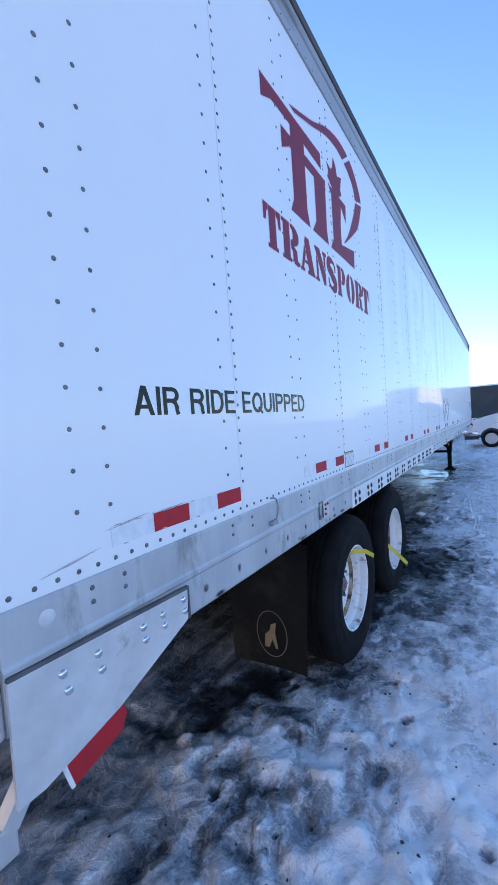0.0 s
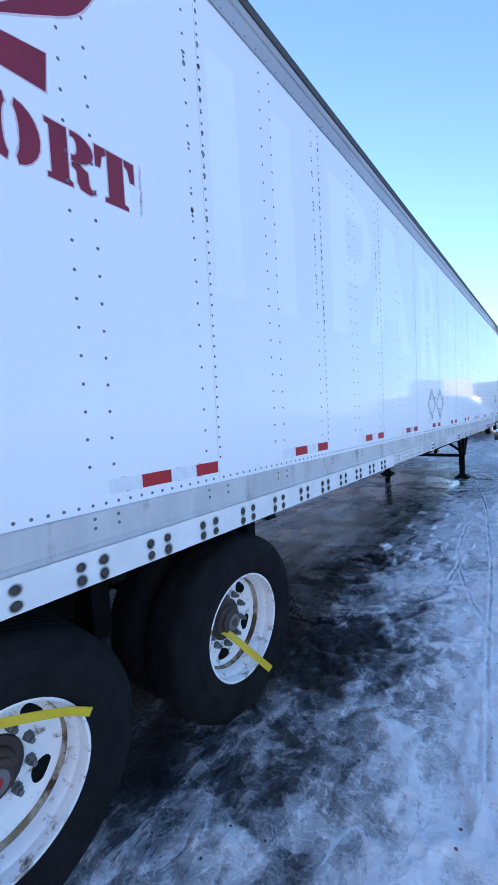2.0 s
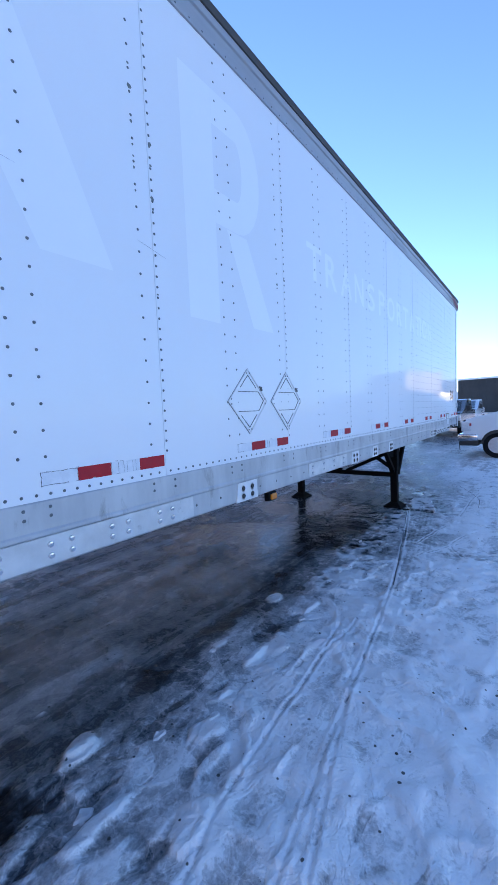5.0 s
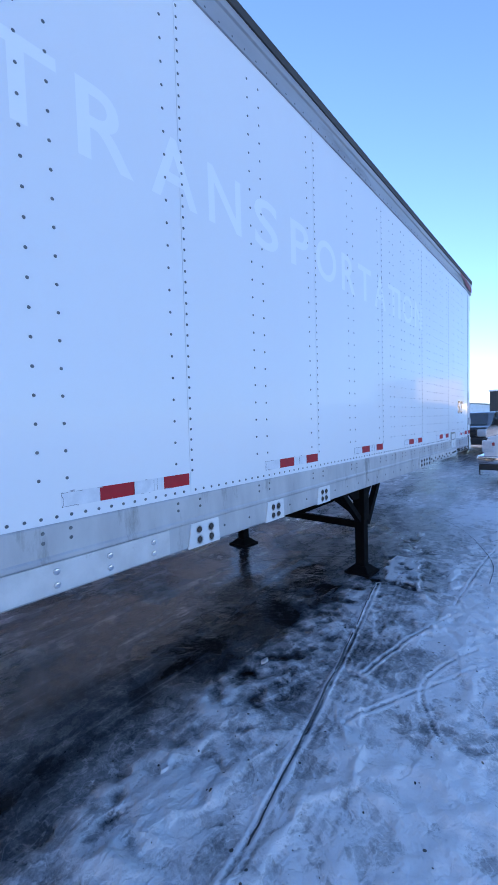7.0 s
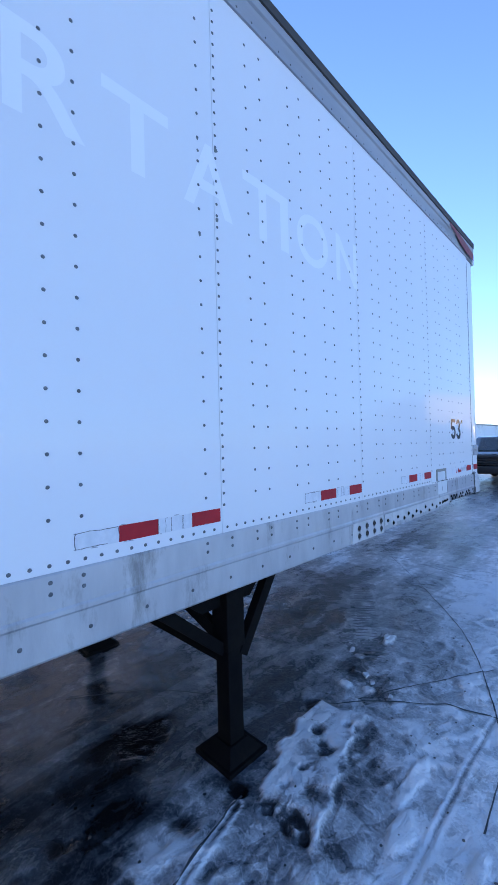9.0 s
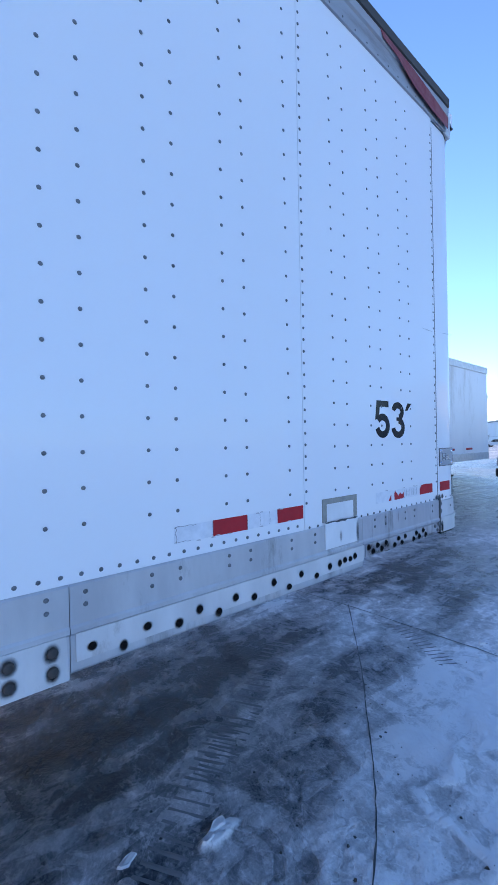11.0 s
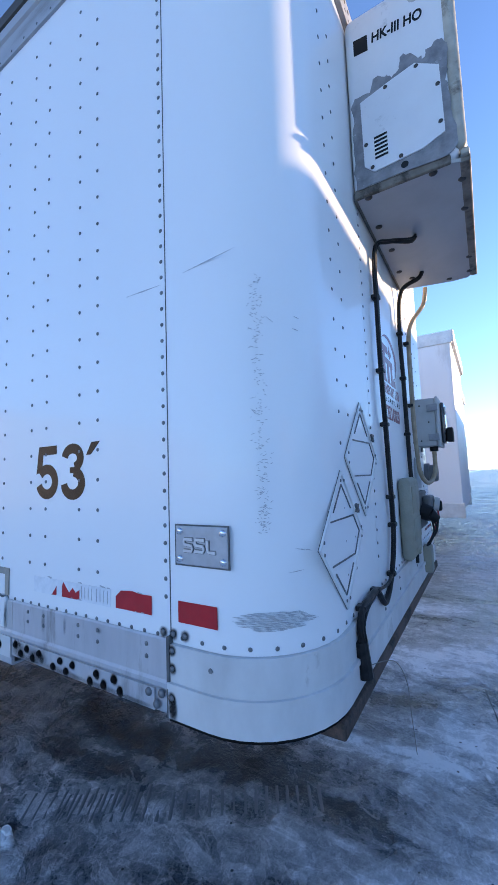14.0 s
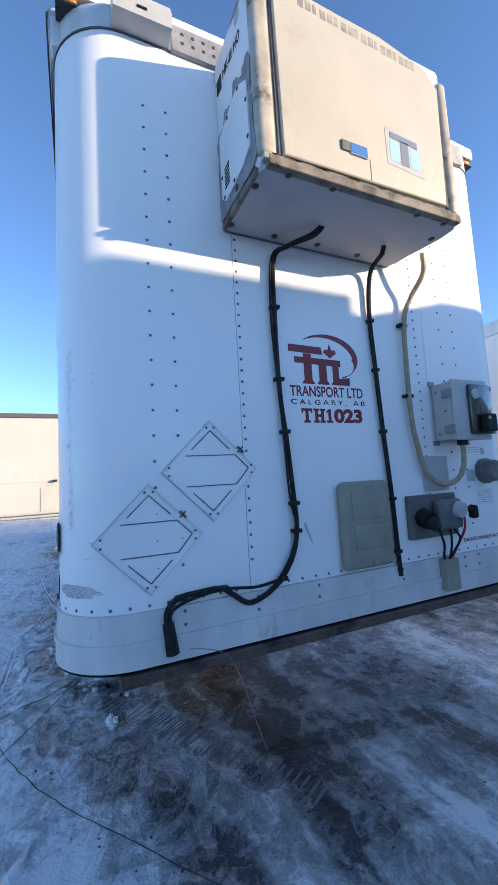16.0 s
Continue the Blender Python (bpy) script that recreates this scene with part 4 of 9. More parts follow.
def wheel_parts(yc, xo, red_cap, turn):
    """One outer wheel: axle along x, its outer face at xo, axle height 0.51."""
    zc = 0.510
    holder = empty("wheel", xo - 0.14, yc, zc)
    holder.parent = trailer
    holder.matrix_parent_inverse = Matrix.Translation(-trailer.location)
    tyre = bmesh.new()
    prof = [(0.283, -0.030), (0.292, -0.006), (0.300, 0.0), (0.330, 0.004), (0.372, 0.010), (0.376, 0.006), (0.420, 0.004), (0.424, 0.007), (0.452, 0.003), (0.456, -0.002), (0.482, -0.016),
            (0.497, -0.036), (0.503, -0.056)]
    for g in (-0.095, -0.135, -0.175):
        prof += [(0.505, g + 0.014), (0.505, g + 0.006), (0.491, g + 0.004), (0.491, g - 0.004), (0.505, g - 0.006)]
    prof += [(0.505, -0.22), (0.497, -0.245), (0.470, -0.268), (0.40, -0.280), (0.30, -0.275), (0.283, -0.25)]
    lathe(tyre, prof, (xo, yc, zc), "x", 72, closed=True)
    hang(part("tyre", tyre, M_RUBBER, None, "worn black truck tyre", smooth=True), holder)
    rim = bmesh.new()
    pr = [(0.2475, -0.142), (0.238, -0.152), (0.222, -0.156), (0.180, -0.158), (0.166, -0.166), (0.120, -0.166), (0.118, -0.183),
          (0.230, -0.200), (0.262, -0.18), (0.268, -0.142)]
    lathe(rim, pr, (xo, yc, zc), "x", 64, closed=True)
    flange = lathe(bmesh.new(), [(0.286, -0.030), (0.293, -0.012), (0.292, -0.006), (0.287, -0.004), (0.281, -0.006), (0.277, -0.020), (0.274, -0.058), (0.288, -0.058)], (xo, yc, zc), "x", 64, closed=True)
    barrel = lathe(bmesh.new(), [(0.274, -0.058), (0.266, -0.068), (0.259, -0.090), (0.2545, -0.112), (0.268, -0.112), (0.288, -0.058)], (xo, yc, zc), "x", 64, closed=True)
    well = lathe(bmesh.new(), [(0.2545, -0.112), (0.250, -0.128), (0.2475, -0.142), (0.268, -0.142), (0.268, -0.112)], (xo, yc, zc), "x", 64, closed=True)
    rim_ob = hang(part("rim", rim, M_RIM, None, "white steel rim with rust streaks", smooth=True), holder)
    hang(part("rim_flange", flange, M_RIM, None, smooth=True), rim_ob)
    hang(part("rim_barrel", barrel, M_RIM, None, smooth=True), rim_ob)
    hang(part("rim_well", well, M_RIMRUST, None, "rust-stained inner step of the rim", smooth=True), rim_ob)
    hole = bmesh.new()
    lo, hi = [], []
    for i in range(18):
        t = 2 * math.pi * i / 18
        u, v = 0.031 * math.cos(t), 0.046 * math.sin(t)
        lo.append(hole.verts.new((-0.015, 0.200 + u * 1.12, v * 1.12)))
        hi.append(hole.verts.new((0.0050, 0.200 + u, v)))
    hole.faces.new(hi)
    for i in range(18):
        hole.faces.new((lo[i], lo[(i + 1) % 18], hi[(i + 1) % 18], hi[i]))
    hole_me = mesh_of(hole, "hand_hole", M_DARK)
    for k in range(5):
        ob = hang(new("hand_hole", hole_me), rim_ob)
        ob.location = (xo - 0.1605, yc, zc)
        ob.rotation_euler = (2 * math.pi * k / 5 + turn, 0, 0)
    hub = bmesh.new()
    lathe(hub, [(0.118, -0.168), (0.116, -0.158), (0.090, -0.154), (0.086, -0.132), (0.078, -0.124), (0.071, -0.120), (0.069, -0.104), (0.058, -0.097), (0.050, -0.097)], (xo, yc, zc), "x", 32)
    hub_ob = hang(part("hub", hub, M_GREASE, None, "greasy dark hub", smooth=True), holder)
    cap = bmesh.new()
    lathe(cap, [(0.046, -0.099), (0.046, -0.089), (0.040, -0.086), (0.024, -0.086)], (xo, yc, zc), "x", 24)
    hang(part("hub_cap", cap, M_DGREY, None, smooth=True), hub_ob)
    win = bmesh.new()
    lathe(win, [(0.024, -0.087), (0.022, -0.0835), (0.004, -0.0828)], (xo, yc, zc), "x", 20)
    hang(part("sight_glass", win, M_HUBRED if red_cap else M_RUST, None), hub_ob)
    nut = bmesh.new()
    lathe(nut, [(0.020, 0.0), (0.020, 0.006), (0.0165, 0.007), (0.0165, 0.026), (0.011, 0.030), (0.011, 0.046), (0.007, 0.048)], (0, 0, 0), "x", 6)
    me = mesh_of(nut, "wheel_nut", M_DGREY)
    for k in range(10):
        a = 2 * math.pi * (k + 0.5) / 10
        ob = hang(new("wheel_nut", me), holder)
        ob.location = (xo - 0.166, yc + 0.143 * math.cos(a), zc + 0.143 * math.sin(a))
    return holder


def inner_wheel(yc, xo):
    t = bmesh.new()
    prof = [(0.285, -0.02), (0.30, 0.0), (0.44, 0.006), (0.482, -0.016), (0.503, -0.05), (0.505, -0.22), (0.482, -0.26), (0.44, -0.278), (0.30, -0.275), (0.285, -0.25)]
    lathe(t, prof, (xo, yc, 0.51), "x", 48, closed=True)
    part("inner_tyre", t, M_RUBBER, trailer, smooth=True)


for yc, cap, turn in ((2.60, True, radians(-104)), (3.825, False, radians(-28))):
    wheel_parts(yc, -0.018, cap, turn)
    inner_wheel(yc, -0.35)
    inner_wheel(yc, -1.905)
    inner_wheel(yc, -2.235)
    ax = bmesh.new()
    rod(ax, (-2.4, yc, 0.5), (-0.24, yc, 0.5), 0.065, 16)
    part("axle", ax, M_DARK, trailer)
    drum = bmesh.new()
    lathe(drum, [(0.215, -0.50), (0.215, -0.225), (0.18, -0.225)], (-0.075, yc, 0.5), "x", 32)
    part("brake_drum", drum, M_DARK, trailer)


def strap(points, width, label):
    """A flat yellow strap through the points."""
    pts = spline(points, 6)
    bm = bmesh.new()
    prev = None
    for i, p in enumerate(pts):
        d = (pts[min(i + 1, len(pts) - 1)] - pts[max(i - 1, 0)]).normalized()
        s = d.cross(Vector((0.75, -0.45, 0.2))).normalized() * width / 2
        nn = d.cross(s).normalized() * 0.0012
        ring = [bm.verts.new(p + s + nn), bm.verts.new(p - s + nn), bm.verts.new(p - s - nn), bm.verts.new(p + s - nn)]
        if prev:
            for k in range(4):
                bm.faces.new((prev[k], prev[(k + 1) % 4], ring[(k + 1) % 4], ring[k]))
        else:
            bm.faces.new(ring[::-1])
        prev = ring
    bm.faces.new(prev)
    ob = part("wheel_strap", bm, M_YELLOW, None)
    tagged(ob, label, "strap", "wheel straps")


strap([(-0.17, 2.56, 0.655), (-0.10, 2.565, 0.735), (-0.02, 2.60, 0.766), (0.015, 2.70, 0.742), (0.02, 2.80, 0.695), (0.035, 2.87, 0.655)], 0.030, "thin yellow plastic strap looped through a rim hole")
strap([(-0.17, 3.755, 0.490), (-0.10, 3.785, 0.450), (-0.02, 3.845, 0.355), (0.055, 3.935, 0.228)], 0.038, "wide yellow plastic strap hanging out of a rim")

# mud flap and its emblem
flap = bmesh.new()
n = 9
grid = [[flap.verts.new((-0.055 - 0.03 * (j / 6) * (1 - i / n) - 0.56 * i / n, 1.90 + 0.02 * math.sin(3 * i / n) - 0.035 * (j / 6) * (1 - i / n) ** 3, 1.02 - (0.80 - 0.05 * (1 - i / n) ** 2) * j / 6)) for i in range(n + 1)] for j in range(7)]
for j in range(6):
    for i in range(n):
        flap.faces.new((grid[j][i], grid[j][i + 1], grid[j + 1][i + 1], grid[j + 1][i]))
bmesh.ops.solidify(flap, geom=flap.faces[:], thickness=0.009)
M_FLAP = surface("mud_flap_rubber", (0.014, 0.013, 0.013), (0.022, 0.020, 0.019), 5, 0.8, grime=(0.040, 0.036, 0.032), grime_scale=3, grime_from=0.5)
flap_ob = part("mud_flap", flap, M_FLAP, trailer, "dusty black mud flap with a small oval emblem", smooth=True)
ring = bmesh.new()
pl = Matrix(((-1, 0, 0, -0.315), (0, 0, -1, 1.889), (0, 1, 0, 0.455), (0, 0, 0, 1)))
pts = [(math.cos(2 * math.pi * i / 40), math.sin(2 * math.pi * i / 40)) for i in range(40)]
vo = [ring.verts.new(pl @ Vector((0.105 * u, 0.142 * v, 0.004 - 0.012 * (0.14 - v * 0.14)))) for u, v in pts]
vi = [ring.verts.new(pl @ Vector((0.100 * u, 0.137 * v, 0.004 - 0.012 * (0.14 - v * 0.14)))) for u, v in pts]
for i in range(40):
    ring.faces.new((vo[i], vo[(i + 1) % 40], vi[(i + 1) % 40], vi[i]))
M_TAN = surface("tan_print", (0.30, 0.22, 0.12), (0.24, 0.17, 0.09), 12, 0.7)
part("emblem_ring", ring, surface("grey_print", (0.22, 0.20, 0.17), None, 9, 0.7), flap_ob)
mark = bmesh.new()
flat_shape(mark, [(-0.035, 0.075), (0.0, 0.06), (0.012, 0.02), (0.045, -0.01), (0.05, -0.085), (0.02, -0.085), (-0.005, -0.03), (-0.025, -0.085), (-0.04, -0.08), (-0.025, 0.01)], pl @ Matrix.Translation((0, 0, 0.006)))
part("emblem_mark", mark, M_TAN, flap_ob)

# suspension rail and cross beams under the deck
sus = bmesh.new()
for x in (-0.85, -1.74):
    box(sus, x - 0.05, x + 0.05, 1.6, 6.3, 0.86, 1.16)
for y in (1.75, 2.2, 3.2, 4.45):
    box(sus, -2.3, -0.25, y - 0.04, y + 0.04, 0.95, 1.12)
part("suspension_frame", sus, M_DARK, trailer, "black suspension sub-frame")
hang_b = bmesh.new()
box(hang_b, -0.62, -0.42, -0.05, 0.05, 0.62, 1.1, 0.01)
hang_me = mesh_of(hang_b, "spring_hanger", M_DARK)
for y in (3.2, 4.42):
    hang(new("spring_hanger", hang_me), trailer).location = (0, y, 0)

# landing gear
def landing_leg(xc, yc):
    lg = bmesh.new()
    box(lg, xc - 0.066, xc + 0.066, yc - 0.066, yc + 0.066, 0.60, 1.10, 0.006)
    box(lg, xc - 0.053, xc + 0.053, yc - 0.053, yc + 0.053, 0.06, 0.62, 0.004)
    part("leg", lg, M_DARK, trailer, "black square landing leg")
    ft = bmesh.new()
    a, b = 0.128, 0.066
    lo = [ft.verts.new((xc + u * a, yc + v * a, 0.018)) for u, v in ((1, 1), (-1, 1), (-1, -1), (1, -1))]
    hi = [ft.verts.new((xc + u * b, yc + v * b, 0.080)) for u, v in ((1, 1), (-1, 1), (-1, -1), (1, -1))]
    ft.faces.new(lo[::-1])
    ft.faces.new(hi)
    for i in range(4):
        ft.faces.new((lo[i], lo[(i + 1) % 4], hi[(i + 1) % 4], hi[i]))
    box(ft, xc - 0.146, xc + 0.146, yc - 0.146, yc + 0.146, -0.012, 0.02, 0.004)
    part("foot", ft, M_DARK, trailer, "black flared foot pad")
    gs = bmesh.new()
    prism(gs, [(yc - 0.50, 1.165), (yc + 0.40, 1.165), (yc + 0.40, 1.09), (yc + 0.17, 0.84), (yc - 0.20, 0.84), (yc - 0.34, 0.95), (yc - 0.50, 1.09)], "x", xc - 0.012, xc + 0.012)
    part("gusset", gs, M_DARK, trailer)
    s = 1 if xc > -1.3 else -1
    for p, q in (((xc, yc - 0.06, 0.60), (xc + 0.02 * s, yc - 0.66, 1.10)), ((xc - 0.05 * s, yc - 0.03, 0.66), (xc - 0.62 * s, yc - 0.25, 1.12)), ((xc + 0.03 * s, yc + 0.06, 0.54), (xc + 0.06 * s, yc + 0.40, 1.12))):
        br = bmesh.new()
        bar(br, p, q, 0.06, 0.06)
        part("brace", br, M_DARK, trailer)


landing_leg(-0.41, 12.575)
landing_leg(-2.18, 12.575)
cb = bmesh.new()
bar(cb, (-2.12, 12.575, 0.53), (-0.46, 12.575, 0.53), 0.06, 0.07)
part("cross_shaft", cb, M_DARK, trailer)
for x in (-0.46, -2.12):
    vb = bmesh.new()
    bar(vb, (x, 12.575, 0.92), (-1.29 + 0.05 * (1 if x > -1 else -1), 12.575, 0.56), 0.055, 0.055)
    part("cross_brace", vb, M_DARK, trailer)
kp = bmesh.new()
box(kp, FAR + 0.25, -0.25, 13.2, 16.10, 1.10, 1.17)
part("coupler_plate", kp, M_DARK, trailer, "black coupler plate under the nose")

# plates on the lower rail, with their bolts
def rail_plate(y0, y1, low, top, mat, bolts, bolt_mat, label, slant=0.0, r=0.013):
    bm = bmesh.new()
    prism(bm, [(y0 - slant, low), (y1 + slant * 0.3, low), (y1, top), (y0, top)], "x", 0.007, 0.0145)
    pl_ob = part("rail_plate", bm, mat, trailer, label)
    b = bmesh.new()
    lathe(b, [(r, 0.0), (r, 0.004), (r * 0.8, 0.008), (r * 0.3, 0.0095)], (0, 0, 0), "x", 10)
    me = mesh_of(b, "bolt", bolt_mat, True)
    for k, (y, z) in enumerate(bolts):
        if bolt_mat in (M_BOLT, M_DARK):
            q = random.Random(k + int(100 * y0))
            soft_stain("bolt_stain", y + q.uniform(-0.002, 0.002), z - q.uniform(0.0, 0.005), r * q.uniform(1.5, 1.9), r * q.uniform(1.5, 2.2), 0.0150, pl_ob, 1.0 if bolt_mat is M_BOLT else 1.5)
        ob = hang(new("bolt", me), pl_ob)
        ob.location = (0.0140, y, z)
    return pl_ob


pairs = []
y = 2.58
while y < 6.25:
    pairs += [(y, 1.178), (y, 1.128), (y + 0.09, 1.178), (y + 0.09, 1.128)]
    y += 0.3075
rail_plate(2.525, 6.325, 1.098, 1.222, M_WPLATE, pairs, M_BOLT, "long white slider plate with black bolts", 0.018, 0.0155)
rail_plate(6.34, 7.48, 1.112, 1.222, M_ALU2, [(6.43 + 0.27 * i + d, z) for i in range(4) for d in (0, 0.085) for z in (1.19, 1.145)], M_CHROME, "aluminium splice plate with bright bolts")
for a, b in ((7.88, 8.08), (9.735, 9.92), (10.345, 10.505), (10.945, 11.105)):
    rail_plate(a, b, 1.100, 1.220, M_WPLATE, [(a + 0.05, 1.185), (a + 0.05, 1.135), (b - 0.055, 1.185), (b - 0.055, 1.135)], M_BOLT, "small white plate with four black bolts", 0.022, 0.0145)
rail_plate(8.82, 9.60, 1.112, 1.222, M_ALU2, [(8.88 + 0.21 * i, z) for i in range(4) for z in (1.19, 1.14)], M_CHROME, "aluminium splice plate with bright bolts")
rail_plate(13.26, 13.665, 1.108, 1.228, M_DIRTPLATE, [(13.33 + 0.10 * i, z) for i in range(4) for z in (1.195, 1.145)], M_BOLT, "white plate with black bolts", 0.02, 0.0145)
rng = random.Random(4)
hole_run = [(13.74 + 0.085 * i + rng.uniform(-0.014, 0.014), 1.186 - 0.030 * (i % 2) + rng.uniform(-0.006, 0.006)) for i in range(13)]
rail_plate(13.69, 15.035, 1.150, 1.226, M_DIRTPLATE, hole_run + [(14.843, 1.180), (14.883, 1.186), (14.922, 1.183), (14.961, 1.189)], M_DARK, "white plate with a row of black holes", 0.0, 0.0105)
strip = rail_plate(15.052, 15.80, 1.163, 1.222, M_NOSERAIL, [(15.076, 1.208), (15.114, 1.184), (15.154, 1.207), (15.191, 1.183), (15.231, 1.206), (15.316, 1.180), (15.357, 1.206), (15.390, 1.179), (15.425, 1.206),
                                                            (15.517, 1.178), (15.547, 1.206), (15.583, 1.181), (15.630, 1.207), (15.658, 1.181)], M_DARK, "stained strip with blackened holes", 0.0, 0.0105)
for y, z, ry, rz, full in ((15.097, 1.212, 0.020, 0.012, 0.8), (15.10, 1.19, 0.06, 0.035, 0.45), (15.215, 1.19, 0.07, 0.03, 0.6), (15.249, 1.186, 0.016, 0.026, 0.8), (15.33, 1.172, 0.08, 0.016, 0.45), (15.42, 1.170, 0.10, 0.014, 0.45),
                           (15.58, 1.170, 0.12, 0.013, 0.45), (15.72, 1.169, 0.09, 0.010, 0.45), (15.16, 1.172, 0.10, 0.014, 0.6)):
    soft_stain("grime", y, z, ry, rz, 0.0156, strip, full)
for y, z, ry, rz in ((15.243, 1.315, 0.016, 0.050), (15.37, 1.320, 0.010, 0.035), (15.55, 1.335, 0.02, 0.014)):
    soft_stain("grime", y, z, ry, rz, 0.0089, trailer, 0.28)
studs("rivet", [((0.0145, y, z), (1, 0, 0)) for y, z in ((15.778, 1.208), (15.828, 1.214), (15.809, 1.181))], 0.0125, 0.008, 12, material=M_RIVET, parent=trailer)
rail_plate(2.005, 2.09, 1.152, 1.243, M_ALU2, [(2.03, 1.225), (2.03, 1.20), (2.03, 1.17), (2.065, 1.225)], M_HUBRED, "small latch plate with red rivets", 0.0, 0.008)

# patched square over the rail near the nose
pt = bmesh.new()
box(pt, 0.0005, 0.004, 14.752, 14.996, 1.378, 1.468)
box(pt, 0.006, 0.0115, 14.752, 14.996, 1.255, 1.372)
part("repair_patch", pt, M_WPLATE, trailer, "pale repair patch")
pf = bmesh.new()
for a in ((14.742, 14.770, 1.376, 1.480), (14.970, 14.997, 1.376, 1.480), (14.770, 14.970, 1.456, 1.480)):
    box(pf, 0.0004, 0.0052, *a)
part("patch_sealant", pf, surface("old_sealant", (0.36, 0.33, 0.28), (0.27, 0.25, 0.22), 30, 0.7, bump=0.4, bump_scale=120), trailer, "dried beige sealant round the patch")

qg = random.Random(21)
edge_top = [(14.755 + 0.235 * i / 12, 1.373 + qg.uniform(0.001, 0.006)) for i in range(13)]
part("torn_seal", flat_shape(bmesh.new(), edge_top + [(p, q - qg.uniform(0.003, 0.011)) for p, q in edge_top[::-1]], on_side(0, 0, 0.0118), 0.0006), M_SEAM, trailer, "torn black seal")
soft_stain("grime", 14.86, 1.30, 0.012, 0.03, 0.0120, trailer, 0.45)
soft_stain("grime", 14.99, 1.30, 0.014, 0.07, 0.0120, trailer, 0.6)

# grime round the rivets and along the foot of the rail
qr = random.Random(77)
for k in range(8):
    soft_stain("grime", 0.95 + 0.205 * k, 1.163, qr.uniform(0.013, 0.020), qr.uniform(0.014, 0.024), 0.0088, trailer, 0.6)
for k in range(9):
    y = qr.uniform(0.9, 2.45)
    soft_stain("grime", y, 1.118 + qr.uniform(-0.006, 0.010), qr.uniform(0.015, 0.05), qr.uniform(0.008, 0.016), 0.0088, trailer, qr.choice((0.45, 0.6, 0.8)))

# gusset plate at the rear end of the rail
gp = bmesh.new()
prism(gp, [(0.303, 1.222), (0.846, 1.203), (0.840, 1.109), (0.568, 1.003), (0.36, 0.952), (0.300, 0.952)], "x", 0.009, 0.019)
gob = part("rear_gusset_plate", gp, M_ALU2, trailer, "bare aluminium gusset plate with big rivets")
studs("rivet", [((0.019, y, z), (1, 0, 0)) for y, z in ((0.42, 1.175), (0.43, 1.13), (0.513, 1.172), (0.52, 1.128), (0.66, 1.168), (0.665, 1.13), (0.735, 1.17), (0.74, 1.135), (0.825, 1.178), (0.828, 1.14))], 0.0115, 0.007, 12, material=M_CHROME, parent=gob)
part("gusset_seam", prism(bmesh.new(), [(0.303, 1.232), (0.852, 1.212), (0.852, 1.109), (0.846, 1.109), (0.846, 1.203), (0.303, 1.222)], "x", 0.008, 0.021), M_SEAM, trailer)
studs("plug", [((0.007, 0.402, 1.312), (1, 0, 0))], 0.022, 0.004, 16, material=M_ALU2, parent=trailer)
ug = bmesh.new()
bar(ug, (-0.30, 0.40, 0.66), (-0.30, 0.72, 1.08), 0.05, 0.05)
box(ug, -2.3, -0.30, 0.33, 0.43, 0.55, 0.65, 0.008)
box(ug, -0.75, -0.65, 0.33, 0.40, 0.6, 1.1)
box(ug, -1.95, -1.85, 0.33, 0.40, 0.6, 1.1)
part("underride_guard", ug, M_ALU, trailer, "steel rear underride guard")
part("red_reflector", prism(bmesh.new(), [(0.418, 0.957), (0.585, 1.010), (0.600, 0.955), (0.580, 0.915), (0.440, 0.880)], "x", -0.012, -0.006), M_RED, trailer, "red reflective strip")
part("reflector_edge", prism(bmesh.new(), [(0.408, 0.956), (0.417, 0.959), (0.439, 0.880), (0.430, 0.878)], "x", -0.012, -0.004), M_TAPEW, trailer)
# hook and wire bracket on the rail
hk = bmesh.new()
tube(hk, spline([(0.010, 1.42, 1.382), (0.030, 1.435, 1.378), (0.034, 1.445, 1.34), (0.030, 1.44, 1.30), (0.018, 1.43, 1.272)], 6), 0.0035)
box(hk, 0.007, 0.026, 1.405, 1.455, 1.262, 1.282, 0.003)
part("tie_hook", hk, M_BARE, trailer, "bent wire tie hook")
wb = bmesh.new()
for a, b in (((0.012, 1.95, 1.245), (0.012, 2.0, 1.248)), ((0.012, 1.95, 1.245), (0.012, 1.95, 1.155)), ((0.012, 2.0, 1.248), (0.012, 2.0, 1.158))):
    rod(wb, a, b, 0.005, 8)
part("wire_bracket", wb, M_RIVET, trailer)
# amber side marker
am = bmesh.new()
box(am, -0.03, 0.012, 8.22, 8.32, 1.035, 1.098, 0.006)
amo = part("marker_bracket", am, M_DARK, trailer)
lens = bmesh.new()
box(lens, 0.012, 0.030, 8.235, 8.305, 1.045, 1.088, 0.008, 3)
part("marker_lens", lens, M_AMBER, amo, "amber side marker lens")
# ---- reflective tape, writing, old paint and scars on the side ----
def tape(y0, y1, mat, name, z0=1.414, z1=1.470, x=0.0006):
    part(name, boxm(x, x + 0.0012, y0, y1, z0, z1), mat, trailer)


